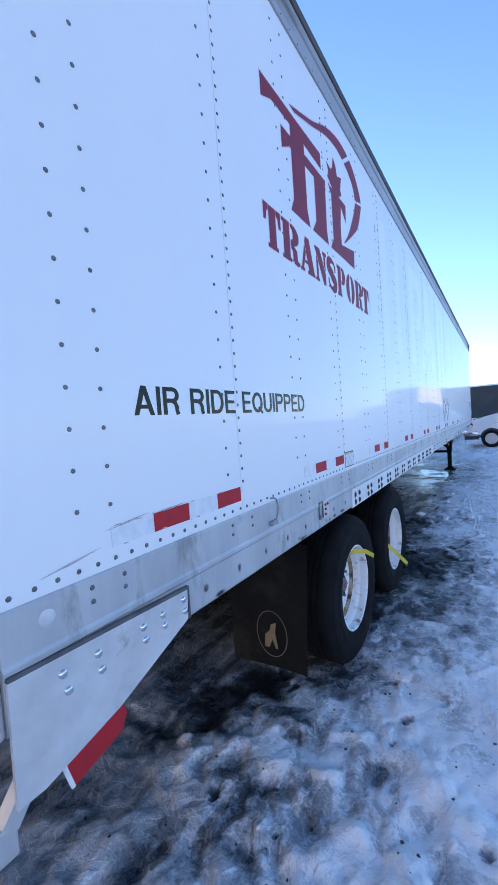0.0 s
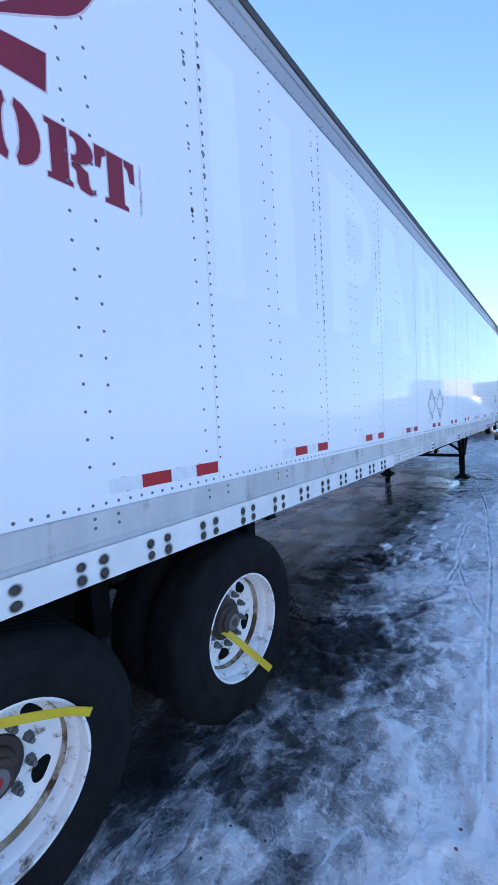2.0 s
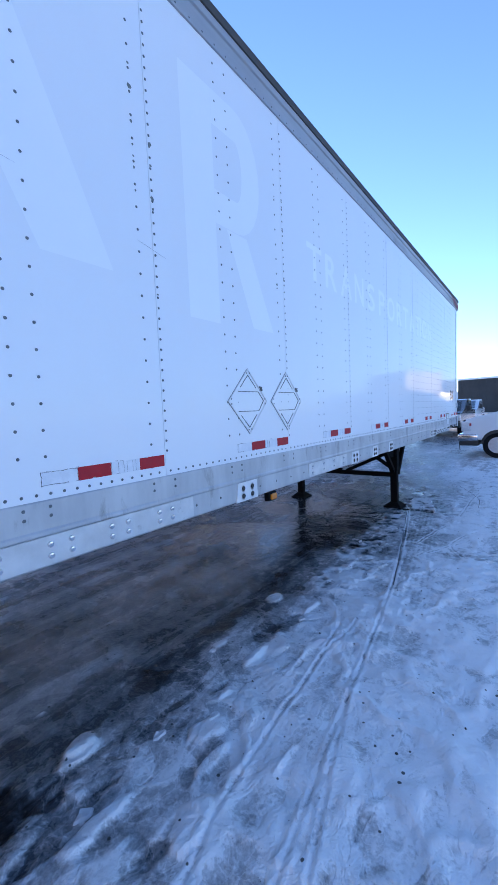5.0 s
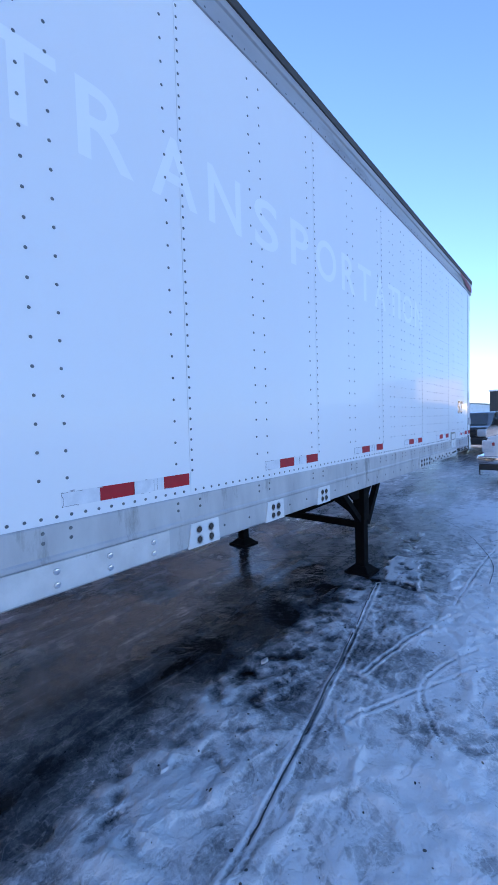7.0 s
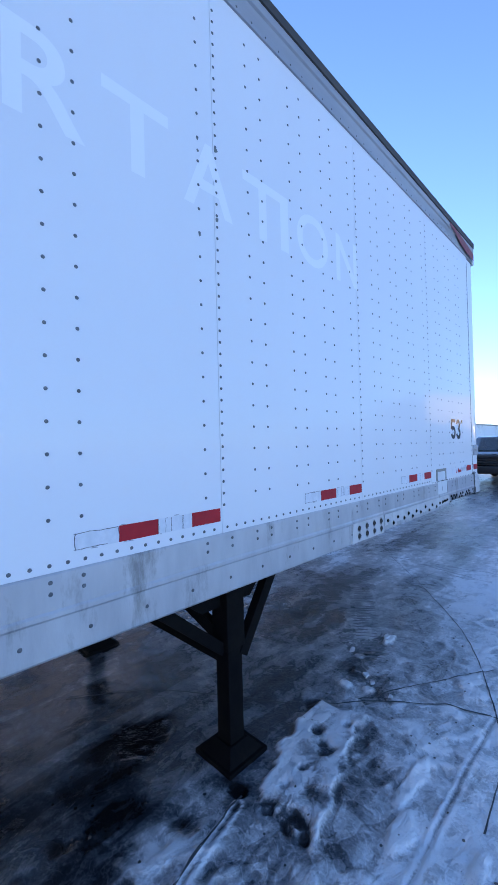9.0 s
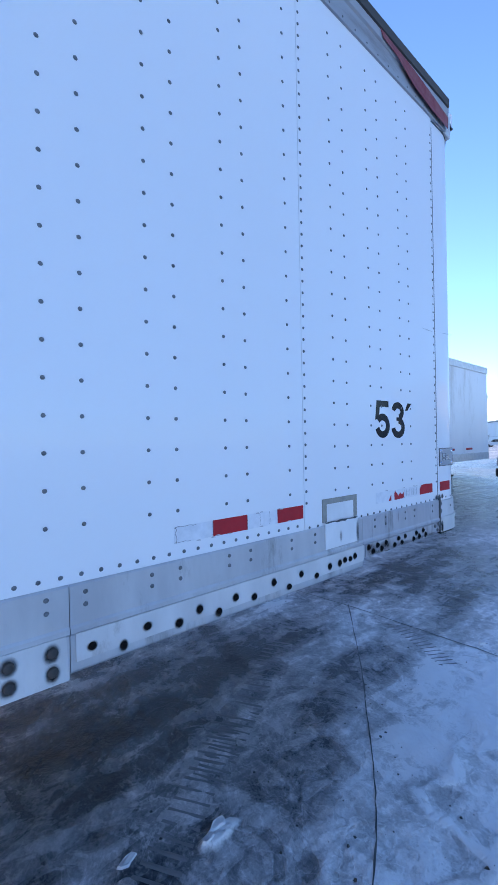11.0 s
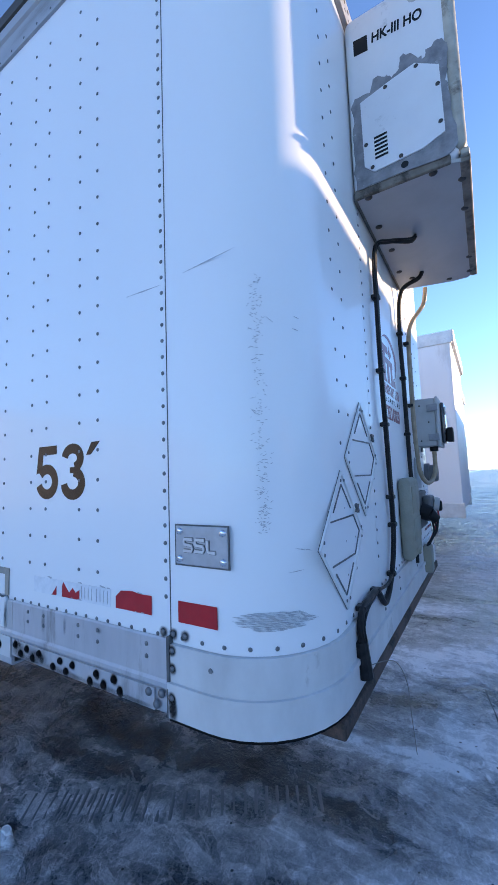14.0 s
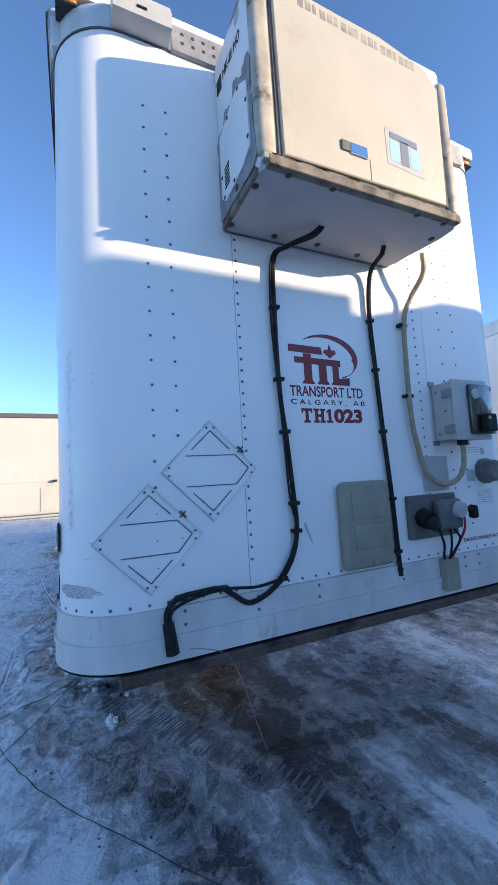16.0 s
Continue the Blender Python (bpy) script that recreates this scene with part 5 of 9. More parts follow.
for k in range(12):
    s = SEAMS[k]
    for a, b, m, nm in ((-0.16, -0.010, M_RED, "red_tape"), (-0.315, -0.162, M_TAPEW, "white_tape"), (-0.472, -0.317, M_RED, "red_tape"), (-0.625, -0.474, M_TAPEW, "white_tape")):
        tape(s + a, s + b, m, nm)
tape(15.884, 16.019, M_RED, "red_tape", 1.412, 1.470, 0.001)
tape(15.17, 15.60, M_TAPEW, "white_tape", 1.412, 1.468)
for outline in ([(15.625, 1.415), (15.781, 1.415), (15.781, 1.470), (15.735, 1.4695), (15.70, 1.474), (15.648, 1.470), (15.625, 1.45)],
                [(15.345, 1.414), (15.442, 1.414), (15.442, 1.447), (15.42, 1.436), (15.405, 1.450), (15.385, 1.432), (15.352, 1.464), (15.345, 1.45)],
                [(15.285, 1.414), (15.312, 1.414), (15.312, 1.445)]):
    part("torn_red_tape", flat_shape(bmesh.new(), outline, on_side(0, 0, 0.0022)), M_RED, trailer, "torn red reflective tape")
# flaked edges on the tape
fl = bmesh.new()
rg = random.Random(11)
for k in range(13):
    s = SEAMS[k]
    for a in (-0.155, -0.47, -0.30, -0.60):
        for i in range(3):
            y = s + a + rg.uniform(-0.02, 0.06)
            z = rg.choice((1.4705, 1.4135)) + rg.uniform(-0.003, 0.002)
            w = rg.uniform(0.004, 0.03)
            flat_shape(fl, [(y, z), (y + w, z - 0.001), (y + w * 0.8, z + rg.uniform(0.001, 0.004)), (y + w * 0.2, z + 0.003)], on_side(0, 0, 0.0024))
for y0, y1, z0, z1 in ((0.575, 0.73, 1.462, 1.479), (0.395, 0.56, 1.400, 1.425), (0.74, 0.90, 1.4700, 1.476)):
    flat_shape(fl, [(y0, z0), ((y0 + y1) / 2, (z0 + z1) / 2 - 0.004), (y1, z1), ((y0 + y1) / 2, (z0 + z1) / 2 + 0.002)], on_side(0, 0, 0.0024))
for s, ks in ((15.452, 4), (15.53, 4)):
    for i in range(ks):
        y = s + 0.018 * i
        flat_shape(fl, [(y, 1.42 + rg.uniform(0, 0.01)), (y + 0.002, 1.42), (y + 0.002, 1.462), (y, 1.455)], on_side(0, 0, 0.0024))
part("flaked_edge", fl, M_SCRATCH, trailer, kind="stuff")
cr = bmesh.new()
rc = random.Random(31)


def tape_crack(pts, w):
    """A thin jagged line along the points, dark where dirt sits under the film."""
    for (ya, za), (yb, zb) in zip(pts, pts[1:]):
        d = Vector((yb - ya, zb - za)).normalized() * w * rc.uniform(0.5, 1.0)
        flat_shape(cr, [(ya - d.y, za + d.x), (ya + d.y, za - d.x), (yb + d.y * 0.8, zb - d.x * 0.8), (yb - d.y * 0.8, zb + d.x * 0.8)], on_side(0, 0, 0.0019), 0.0004)


for k in range(5, 12):
    y0, y1 = SEAMS[k] - 0.625, SEAMS[k] - 0.474
    bad = 1.0 if k in (5, 9, 10) else 0.55
    tape_crack([(y0 + rc.uniform(0, 0.008), 1.414 + 0.056 * i / 5) for i in range(6)], 0.0016 * bad)
    tape_crack([(y0 + 0.15 * bad * i / 7, 1.4695 - rc.uniform(0, 0.004)) for i in range(8)], 0.0013 * bad)
    tape_crack([(y0 + 0.11 * bad * i / 6, 1.4155 + rc.uniform(0, 0.003)) for i in range(7)], 0.0013 * bad)
    for y in (y1, y1 + 0.158):
        tape_crack([(y + rc.uniform(-0.002, 0.002), 1.414 + 0.056 * i / 4) for i in range(5)], 0.0010 * bad)
    for i in range(int(5 * bad)):
        y = y1 + 0.17 + rc.uniform(0, 0.13)
        tape_crack([(y, 1.416), (y + rc.uniform(-0.004, 0.004), 1.44), (y, 1.468)], 0.0006)
part("tape_crack", cr, M_SEAM, trailer, kind="stuff")

# words
pr = bmesh.new()
flat_shape(pr, [(15.475, 1.905), (15.500, 1.905), (15.547, 1.948), (15.503, 1.948)], on_side(0, 0, 0.0006))
part("length_stroke", pr, M_VINYL, trailer)

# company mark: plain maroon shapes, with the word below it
mark_ob = None


M_HAZE = surface("spray_haze", (0.66, 0.47, 0.52), (0.74, 0.60, 0.64), 30, 0.5)


def grown(outline, d):
    """An outline pushed outwards by about d, unevenly."""
    q = random.Random(int(1000 * abs(outline[0][0])) + len(outline))
    n = len(outline)
    area = sum(outline[i][0] * outline[(i + 1) % n][1] - outline[(i + 1) % n][0] * outline[i][1] for i in range(n))
    out = []
    for i in range(n):
        (xa, ya), (x, y), (xb, yb) = outline[i - 1], outline[i], outline[(i + 1) % n]
        t = (Vector((x - xa, y - ya)).normalized() + Vector((xb - x, yb - y)).normalized())
        t = t.normalized() * d * q.uniform(0.7, 1.3) * (1 if area > 0 else -1) if t.length > 1e-6 else Vector((0, 0))
        out.append((x + t.y, y - t.x))
    return out


def mark_piece(outline, place):
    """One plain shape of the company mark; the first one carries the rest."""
    part("spray_haze", flat_shape(bmesh.new(), grown(outline, 0.007), on_side(0, 0, 0.0002), 0.0002), M_HAZE, trailer)
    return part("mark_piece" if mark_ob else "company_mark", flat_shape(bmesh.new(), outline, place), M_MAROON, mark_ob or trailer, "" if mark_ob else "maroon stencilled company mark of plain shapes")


S0 = on_side(0, 0, 0.0006)
mark_ob = mark_piece([(1.60, 3.335), (1.60, 3.225), (1.70, 3.27), (1.90, 3.27), (2.32, 3.25), (2.32, 3.34), (1.95, 3.335)], S0)
mark_piece([(1.79, 3.205), (1.79, 3.095), (1.88, 3.145), (2.38, 3.145), (2.38, 3.205)], on_side(0, 0, 0.0005))
mark_piece([(1.90, 3.27), (2.07, 3.27), (2.07, 2.90), (2.10, 2.815), (1.86, 2.815), (1.90, 2.89)], on_side(0, 0, 0.0007))
mark_piece([(2.20, 3.16), (2.375, 3.16), (2.365, 2.90), (2.385, 2.815), (2.14, 2.815), (2.20, 2.89)], on_side(0, 0, 0.0007))
mark_piece([(2.44, 3.215), (2.66, 3.215), (2.77, 3.215), (2.755, 3.09), (2.665, 3.17), (2.64, 3.03), (2.64, 2.90), (2.915, 2.945), (2.905, 2.815), (2.43, 2.815), (2.485, 2.885), (2.485, 3.17)], S0)
mark_piece([(2.54, 3.20), (2.47, 3.245), (2.43, 3.26), (2.455, 3.30), (2.425, 3.35), (2.495, 3.335), (2.53, 3.36), (2.555, 3.44), (2.60, 3.40), (2.615, 3.345), (2.70, 3.375), (2.67, 3.28), (2.69, 3.25), (2.60, 3.20)], on_side(0, 0, 0.0012))


def crescent(bm, cy, cz, ry, rz, a0, a1, w0, w1, place, n=14):
    """A curved blade: an arc of an ellipse that swells from w0 to w1."""
    out, inn = [], []
    for i in range(n + 1):
        t = math.radians(a0 + (a1 - a0) * i / n)
        w = w0 + (w1 - w0) * math.sin(math.pi * min(1, i / n * 0.75))
        out.append((cy + ry * math.cos(t), cz + rz * math.sin(t)))
        inn.append((cy + (ry - w) * math.cos(t), cz + (rz - w * 0.6) * math.sin(t)))
    for i in range(n):
        flat_shape(bm, [out[i], out[i + 1], inn[i + 1], inn[i]], place)


swoosh_out = spline([(1.906, 3.376, 0), (2.22, 3.475, 0), (2.44, 3.57, 0), (2.66, 3.622, 0), (2.84, 3.622, 0), (2.99, 3.58, 0), (3.11, 3.49, 0), (3.165, 3.40, 0), (3.13, 3.30, 0), (3.04, 3.16, 0), (2.89, 3.05, 0), (2.72, 2.94, 0)], 4)
swoosh_in = spline([(1.97, 3.372, 0), (2.22, 3.445, 0), (2.44, 3.517, 0), (2.60, 3.540, 0), (2.72, 3.535, 0), (2.86, 3.500, 0), (2.965, 3.445, 0), (3.01, 3.36, 0), (2.975, 3.26, 0), (2.90, 3.15, 0), (2.81, 3.035, 0), (2.70, 2.935, 0)], 4)
for i, k in ((0, 17), (18, 28), (29, len(swoosh_out) - 1)):
    mark_piece([(q.x, q.y) for q in swoosh_out[i:k + 1] + swoosh_in[i:k + 1][::-1]], S0)


# drawn letters: outlines in a box one unit high
def arc(cx, cy, rx, ry, a0, a1, n=10):
    return [(cx + rx * math.cos(radians(a0 + (a1 - a0) * i / n)), cy + ry * math.sin(radians(a0 + (a1 - a0) * i / n))) for i in range(n + 1)]


def brush(pts, w0, w1=None, wm=None):
    """The outline of a stroke through pts, its width going from w0 over wm to w1."""
    w1 = w0 if w1 is None else w1
    wm = (w0 + w1) / 2 if wm is None else wm
    left, right = [], []
    n = len(pts) - 1
    for i, (x, y) in enumerate(pts):
        (xa, ya), (xb, yb) = pts[max(i - 1, 0)], pts[min(i + 1, n)]
        d = Vector((xb - xa, yb - ya)).normalized()
        t = i / n
        h = ((w0 + (wm - w0) * 2 * t) if t < 0.5 else (wm + (w1 - wm) * (2 * t - 1))) / 2
        left.append((x - d.y * h, y + d.x * h))
        right.append((x + d.y * h, y - d.x * h))
    return left + right[::-1]


def slab4(x0, x1, y0, y1):
    return [(x0, y0), (x1, y0), (x1, y1), (x0, y1)]


def stencil(ch):
    """Heavy stencil letters with small serifs and gaps: a list of outlines, in a box of 1 by 1."""
    stem = [(0.0, 0.0), (0.50, 0.0), (0.50, 0.08), (0.43, 0.11), (0.43, 1.0), (0.0, 1.0), (0.0, 0.92), (0.08, 0.89), (0.08, 0.11), (0.0, 0.08)]
    if ch == "T":
        arm = [(0.0, 1.0), (0.26, 1.0), (0.26, 0.88), (0.17, 0.82), (0.12, 0.60), (0.0, 0.60)]
        return [[(0.20, 0.0), (0.80, 0.0), (0.80, 0.08), (0.70, 0.11), (0.70, 1.0), (0.30, 1.0), (0.30, 0.11), (0.20, 0.08)], arm, [(1 - x, y) for x, y in arm[::-1]]]
    if ch in "PR":
        lo = 0.44 if ch == "P" else 0.48
        mid, ry = (1 + lo) / 2, (1 - lo) / 2
        out = [stem, [(0.50, 1.0)] + arc(0.62, mid, 0.36, ry, 90, -90) + [(0.50, lo), (0.50, lo + 0.10)] + arc(0.55, mid, 0.08, ry - 0.10, -90, 90, 8) + [(0.50, 0.90)]]
        if ch == "R":
            out.append([(0.50, 0.45), (0.68, 0.45), (0.84, 0.38), (0.86, 0.16), (0.90, 0.09), (1.0, 0.12), (1.0, 0.04), (0.86, -0.02), (0.66, 0.02), (0.60, 0.12), (0.59, 0.32), (0.50, 0.38)])
        return out
    if ch == "A":
        return [[(0.38, 1.0), (0.64, 1.0), (0.95, 0.10), (1.0, 0.07), (1.0, 0.0), (0.48, 0.0), (0.48, 0.07), (0.56, 0.10), (0.33, 0.84)],
                [(0.30, 0.76), (0.38, 0.56), (0.20, 0.10), (0.26, 0.07), (0.26, 0.0), (0.0, 0.0), (0.0, 0.07), (0.08, 0.10)], slab4(0.30, 0.54, 0.26, 0.33)]
    if ch == "N":
        return [[(0.0, 1.0), (0.42, 1.0), (0.90, 0.34), (0.90, 0.0), (0.70, 0.0), (0.12, 0.82), (0.0, 0.92)],
                [(0.0, 0.0), (0.32, 0.0), (0.32, 0.08), (0.24, 0.11), (0.24, 0.58), (0.10, 0.76), (0.10, 0.10), (0.0, 0.07)],
                [(1.0, 1.0), (0.68, 1.0), (0.68, 0.92), (0.76, 0.89), (0.76, 0.62), (0.90, 0.44), (0.90, 0.89), (1.0, 0.92)]]
    if ch == "O":
        left = arc(0.46, 0.5, 0.46, 0.52, 97, 263) + arc(0.46, 0.5, 0.10, 0.40, 255, 105)
        return [left, [(1 - x, y) for x, y in left[::-1]]]
    upper = brush(arc(0.47, 0.75, 0.33, 0.20, 75, 200, 9) + [(0.32, 0.60), (0.54, 0.50)], 0.12, 0.34, 0.32)
    lower = [(1 - x, 1 - y) for x, y in upper]
    return [upper, lower, brush([(0.55, 0.95), (0.74, 0.90), (0.84, 0.78), (0.86, 0.66)], 0.12, 0.08), brush([(0.45, 0.05), (0.26, 0.10), (0.16, 0.22), (0.14, 0.34)], 0.12, 0.08)]


def sans(ch):
    """Plain grotesque letters: outlines and the letter's width, one unit high."""
    w = 0.155
    h = w / 2
    if ch == "A":
        return 0.74, [[(0.0, 0.0), (0.165, 0.0), (0.46, 1.0), (0.28, 1.0)], [(0.575, 0.0), (0.74, 0.0), (0.46, 1.0), (0.30, 1.0)], slab4(0.15, 0.59, 0.22, 0.355)]
    if ch == "I":
        return w, [slab4(0, w, 0, 1)]
    if ch == "D":
        return 0.70, [slab4(0, w, 0, 1), brush([(0.05, 1 - h), (0.30, 1 - h)] + arc(0.33, 0.5, 0.37 - h, 0.5 - h, 90, -90, 14) + [(0.30, h), (0.05, h)], w)]
    if ch == "E":
        return 0.60, [slab4(0, w, 0, 1), slab4(0.05, 0.60, 0, 0.14), slab4(0.05, 0.56, 0.435, 0.57), slab4(0.05, 0.59, 0.86, 1)]
    if ch in "PR":
        out = [slab4(0, w, 0, 1), brush([(0.05, 1 - h), (0.36, 1 - h)] + arc(0.40, 0.715, 0.27 - h, 0.285 - h, 90, -90, 12) + [(0.36, 0.43 + h), (0.05, 0.43 + h)], w)]
        if ch == "R":
            out.append(brush([(0.38, 0.50), (0.50, 0.42), (0.555, 0.30), (0.565, 0.12), (0.60, 0.0)], w))
        return 0.66 if ch == "P" else 0.69, out
    if ch == "U":
        return 0.68, [brush([(h, 1.0), (h, 0.36)] + arc(0.34, 0.34, 0.34 - h, 0.34 - h, 180, 360, 14) + [(0.68 - h, 0.36), (0.68 - h, 1.0)], w)]
    if ch == "Q":
        ring = arc(0.39, 0.5, 0.39 - h, 0.5 - h, 0, 360, 32)
        return 0.78, [brush(ring[:17], w), brush(ring[16:], w), brush([(0.46, 0.26), (0.76, -0.03)], 0.12)]
    return 0.30, []


def painted(name, outlines, material, place, sx, sz, parent, label=""):
    """Flat outlines scaled by sx, sz on a face; each a hair above the last so that none share a plane."""
    bm = bmesh.new()
    for k, out in enumerate(outlines):
        flat_shape(bm, [(u * sx, v * sz) for u, v in out], place, 0.0006 + 0.00015 * k)
    return part(name, bm, material, parent, label)


for ch_, y0, y1 in zip("TRANSPORT", (1.550, 1.728, 1.935, 2.142, 2.330, 2.510, 2.690, 2.890, 3.072), (1.715, 1.925, 2.130, 2.318, 2.495, 2.672, 2.872, 3.068, 3.245)):
    for out in stencil(ch_):
        part("spray_haze", flat_shape(bmesh.new(), grown([(u * (y1 - y0), v * 0.197) for u, v in out], 0.006), on_side(y0, 2.535, 0.0002), 0.0002), M_HAZE, mark_ob)
    painted("stencil_letter", stencil(ch_), M_MAROON, on_side(y0, 2.535, 0.0004), y1 - y0, 0.197, mark_ob)
placed, run = [], 0.0
for ch_ in "AIR RIDE EQUIPPED":
    wide, outs = sans(ch_)
    placed.append((run, outs))
    run += wide + 0.10
grow_ = 1.158 / (run - 0.10)
for left_, outs in placed:
    if outs:
        painted("vinyl_letter", outs, M_VINYL, on_side(0.706 + left_ * grow_, 1.763, 0.0004), grow_, 0.087, trailer, "black vinyl letter")
five = [brush(arc(0.36, 0.33, 0.255, 0.235, 196, 505, 26), 0.185), [(0.10, 1.0), (0.66, 1.0), (0.66, 0.835), (0.235, 0.835), (0.20, 0.53), (0.02, 0.48)]]
three = [brush(arc(0.35, 0.735, 0.225, 0.175, 172, -72, 20), 0.18), brush(arc(0.36, 0.29, 0.25, 0.205, 84, -176, 22), 0.185), slab4(0.28, 0.44, 0.47, 0.575)]
for figure, y0 in ((five, 15.172), (three, 15.328)):
    painted("length_figure", figure, M_VINYL, on_side(y0, 1.752, 0.0004), 0.2, 0.198, trailer, "black vinyl figure of the length mark")

ov = bmesh.new()
sg = random.Random(3)
for y0, y1, z0, z1, cnt in ((3.268, 3.282, 2.54, 2.74, 90),):
    for i in range(cnt):
        y, z, r = sg.uniform(y0, y1), sg.uniform(z0, z1), sg.uniform(0.0015, 0.004)
        flat_shape(ov, [(y - r, z), (y, z - r), (y + r, z), (y, z + r)], on_side(0, 0, 0.0006))
part("overspray", ov, M_HAZE, trailer, kind="stuff")

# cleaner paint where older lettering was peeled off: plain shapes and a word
G0 = on_side(0, 0, 0.0007)


M_GHOST3 = surface("cleanest_paint", (0.945, 0.945, 0.945), (0.925, 0.925, 0.925), 2, 0.42, 0.50, coat=0.36)
M_GHOST2 = surface("fairly_clean_paint", (0.890, 0.890, 0.890), (0.872, 0.872, 0.872), 2, 0.42, 0.50, coat=0.36)


def old_shape(outline, material=M_GHOST):
    bm = bmesh.new()
    bm.faces.new([bm.verts.new(G0 @ Vector((u, v, 0))) for u, v in outline])
    part("old_mark_shadow", bm, material, trailer, "faint cleaner patch left by peeled lettering")


def bowl(y0, z0, z1, w, t):
    """A half-ring standing right of a stem."""
    out, inn = [], []
    zc, rz = (z0 + z1) / 2, (z1 - z0) / 2
    for i in range(13):
        a = math.pi / 2 - math.pi * i / 12
        out.append((y0 + w * 0.45 + w * 0.55 * math.cos(a), zc + rz * math.sin(a)))
        inn.append((y0 + w * 0.45 + (w * 0.55 - t) * math.cos(a), zc + (rz - t) * math.sin(a)))
    old_shape([(y0, z1)] + out + [(y0, z0), (y0, z0 + t)] + inn[::-1] + [(y0, z1 - t)])


def slab(y0, y1, z0, z1):
    old_shape([(y0, z0), (y1, z0), (y1, z1), (y0, z1)])


slab(5.05, 5.32, 2.33, 3.52)
bowl(5.321, 2.78, 3.52, 0.58, 0.20)
old_shape([(5.80, 2.32), (6.08, 2.32), (6.22, 2.62), (6.62, 2.62), (6.76, 2.32), (7.08, 2.32), (6.58, 3.52), (6.28, 3.52)])
slab(7.55, 7.80, 2.20, 3.52)
bowl(7.801, 2.78, 3.52, 0.46, 0.19)
old_shape([(7.90, 2.775), (8.10, 2.775), (8.38, 2.22), (8.14, 2.22)])
for y0 in (3.72, 4.28):
    old_shape([(y0, 2.33), (y0 + 0.225, 2.33), (y0 + 0.225, 3.52), (y0, 3.52)], M_GHOST2)
for ch_, yl, wl in zip("TRANSPORTATION", (8.92, 9.26, 9.59, 9.94, 10.31, 10.68, 11.00, 11.39, 11.69, 12.03, 12.37, 12.64, 12.78, 13.17),
                       (0.27, 0.24, 0.27, 0.25, 0.23, 0.22, 0.30, 0.24, 0.27, 0.27, 0.27, 0.065, 0.30, 0.25)):
    lettering("old_word_shadow", ch_, 0.29, M_GHOST3, on_side(yl, 2.742, 0.0005), trailer, "faint shadow of a peeled letter", bold=0.012, width=wl, depth=0.0)

# warning label
part("warning_label", boxm(0.0006, 0.0014, 2.455, 2.632, 1.382, 1.484), M_BLACK, trailer, "small white warning label with a yellow head")
lab = trailer.children[-1]
part("label_paper", boxm(0.0014, 0.0020, 2.460, 2.627, 1.387, 1.468), M_PAPER, lab)
part("label_head", boxm(0.0014, 0.0020, 2.460, 2.627, 1.4695, 1.480), M_YELLOW, lab)
ln = bmesh.new()
for i in range(9):
    box(ln, 0.0020, 0.0023, 2.468, 2.619 - 0.02 * ((i * 7) % 3), 1.393 + 0.0078 * i, 1.3955 + 0.0078 * i)
box(ln, 0.0020, 0.0023, 2.50, 2.58, 1.4725, 1.4775)
part("label_lines", ln, M_SCRATCH, lab)


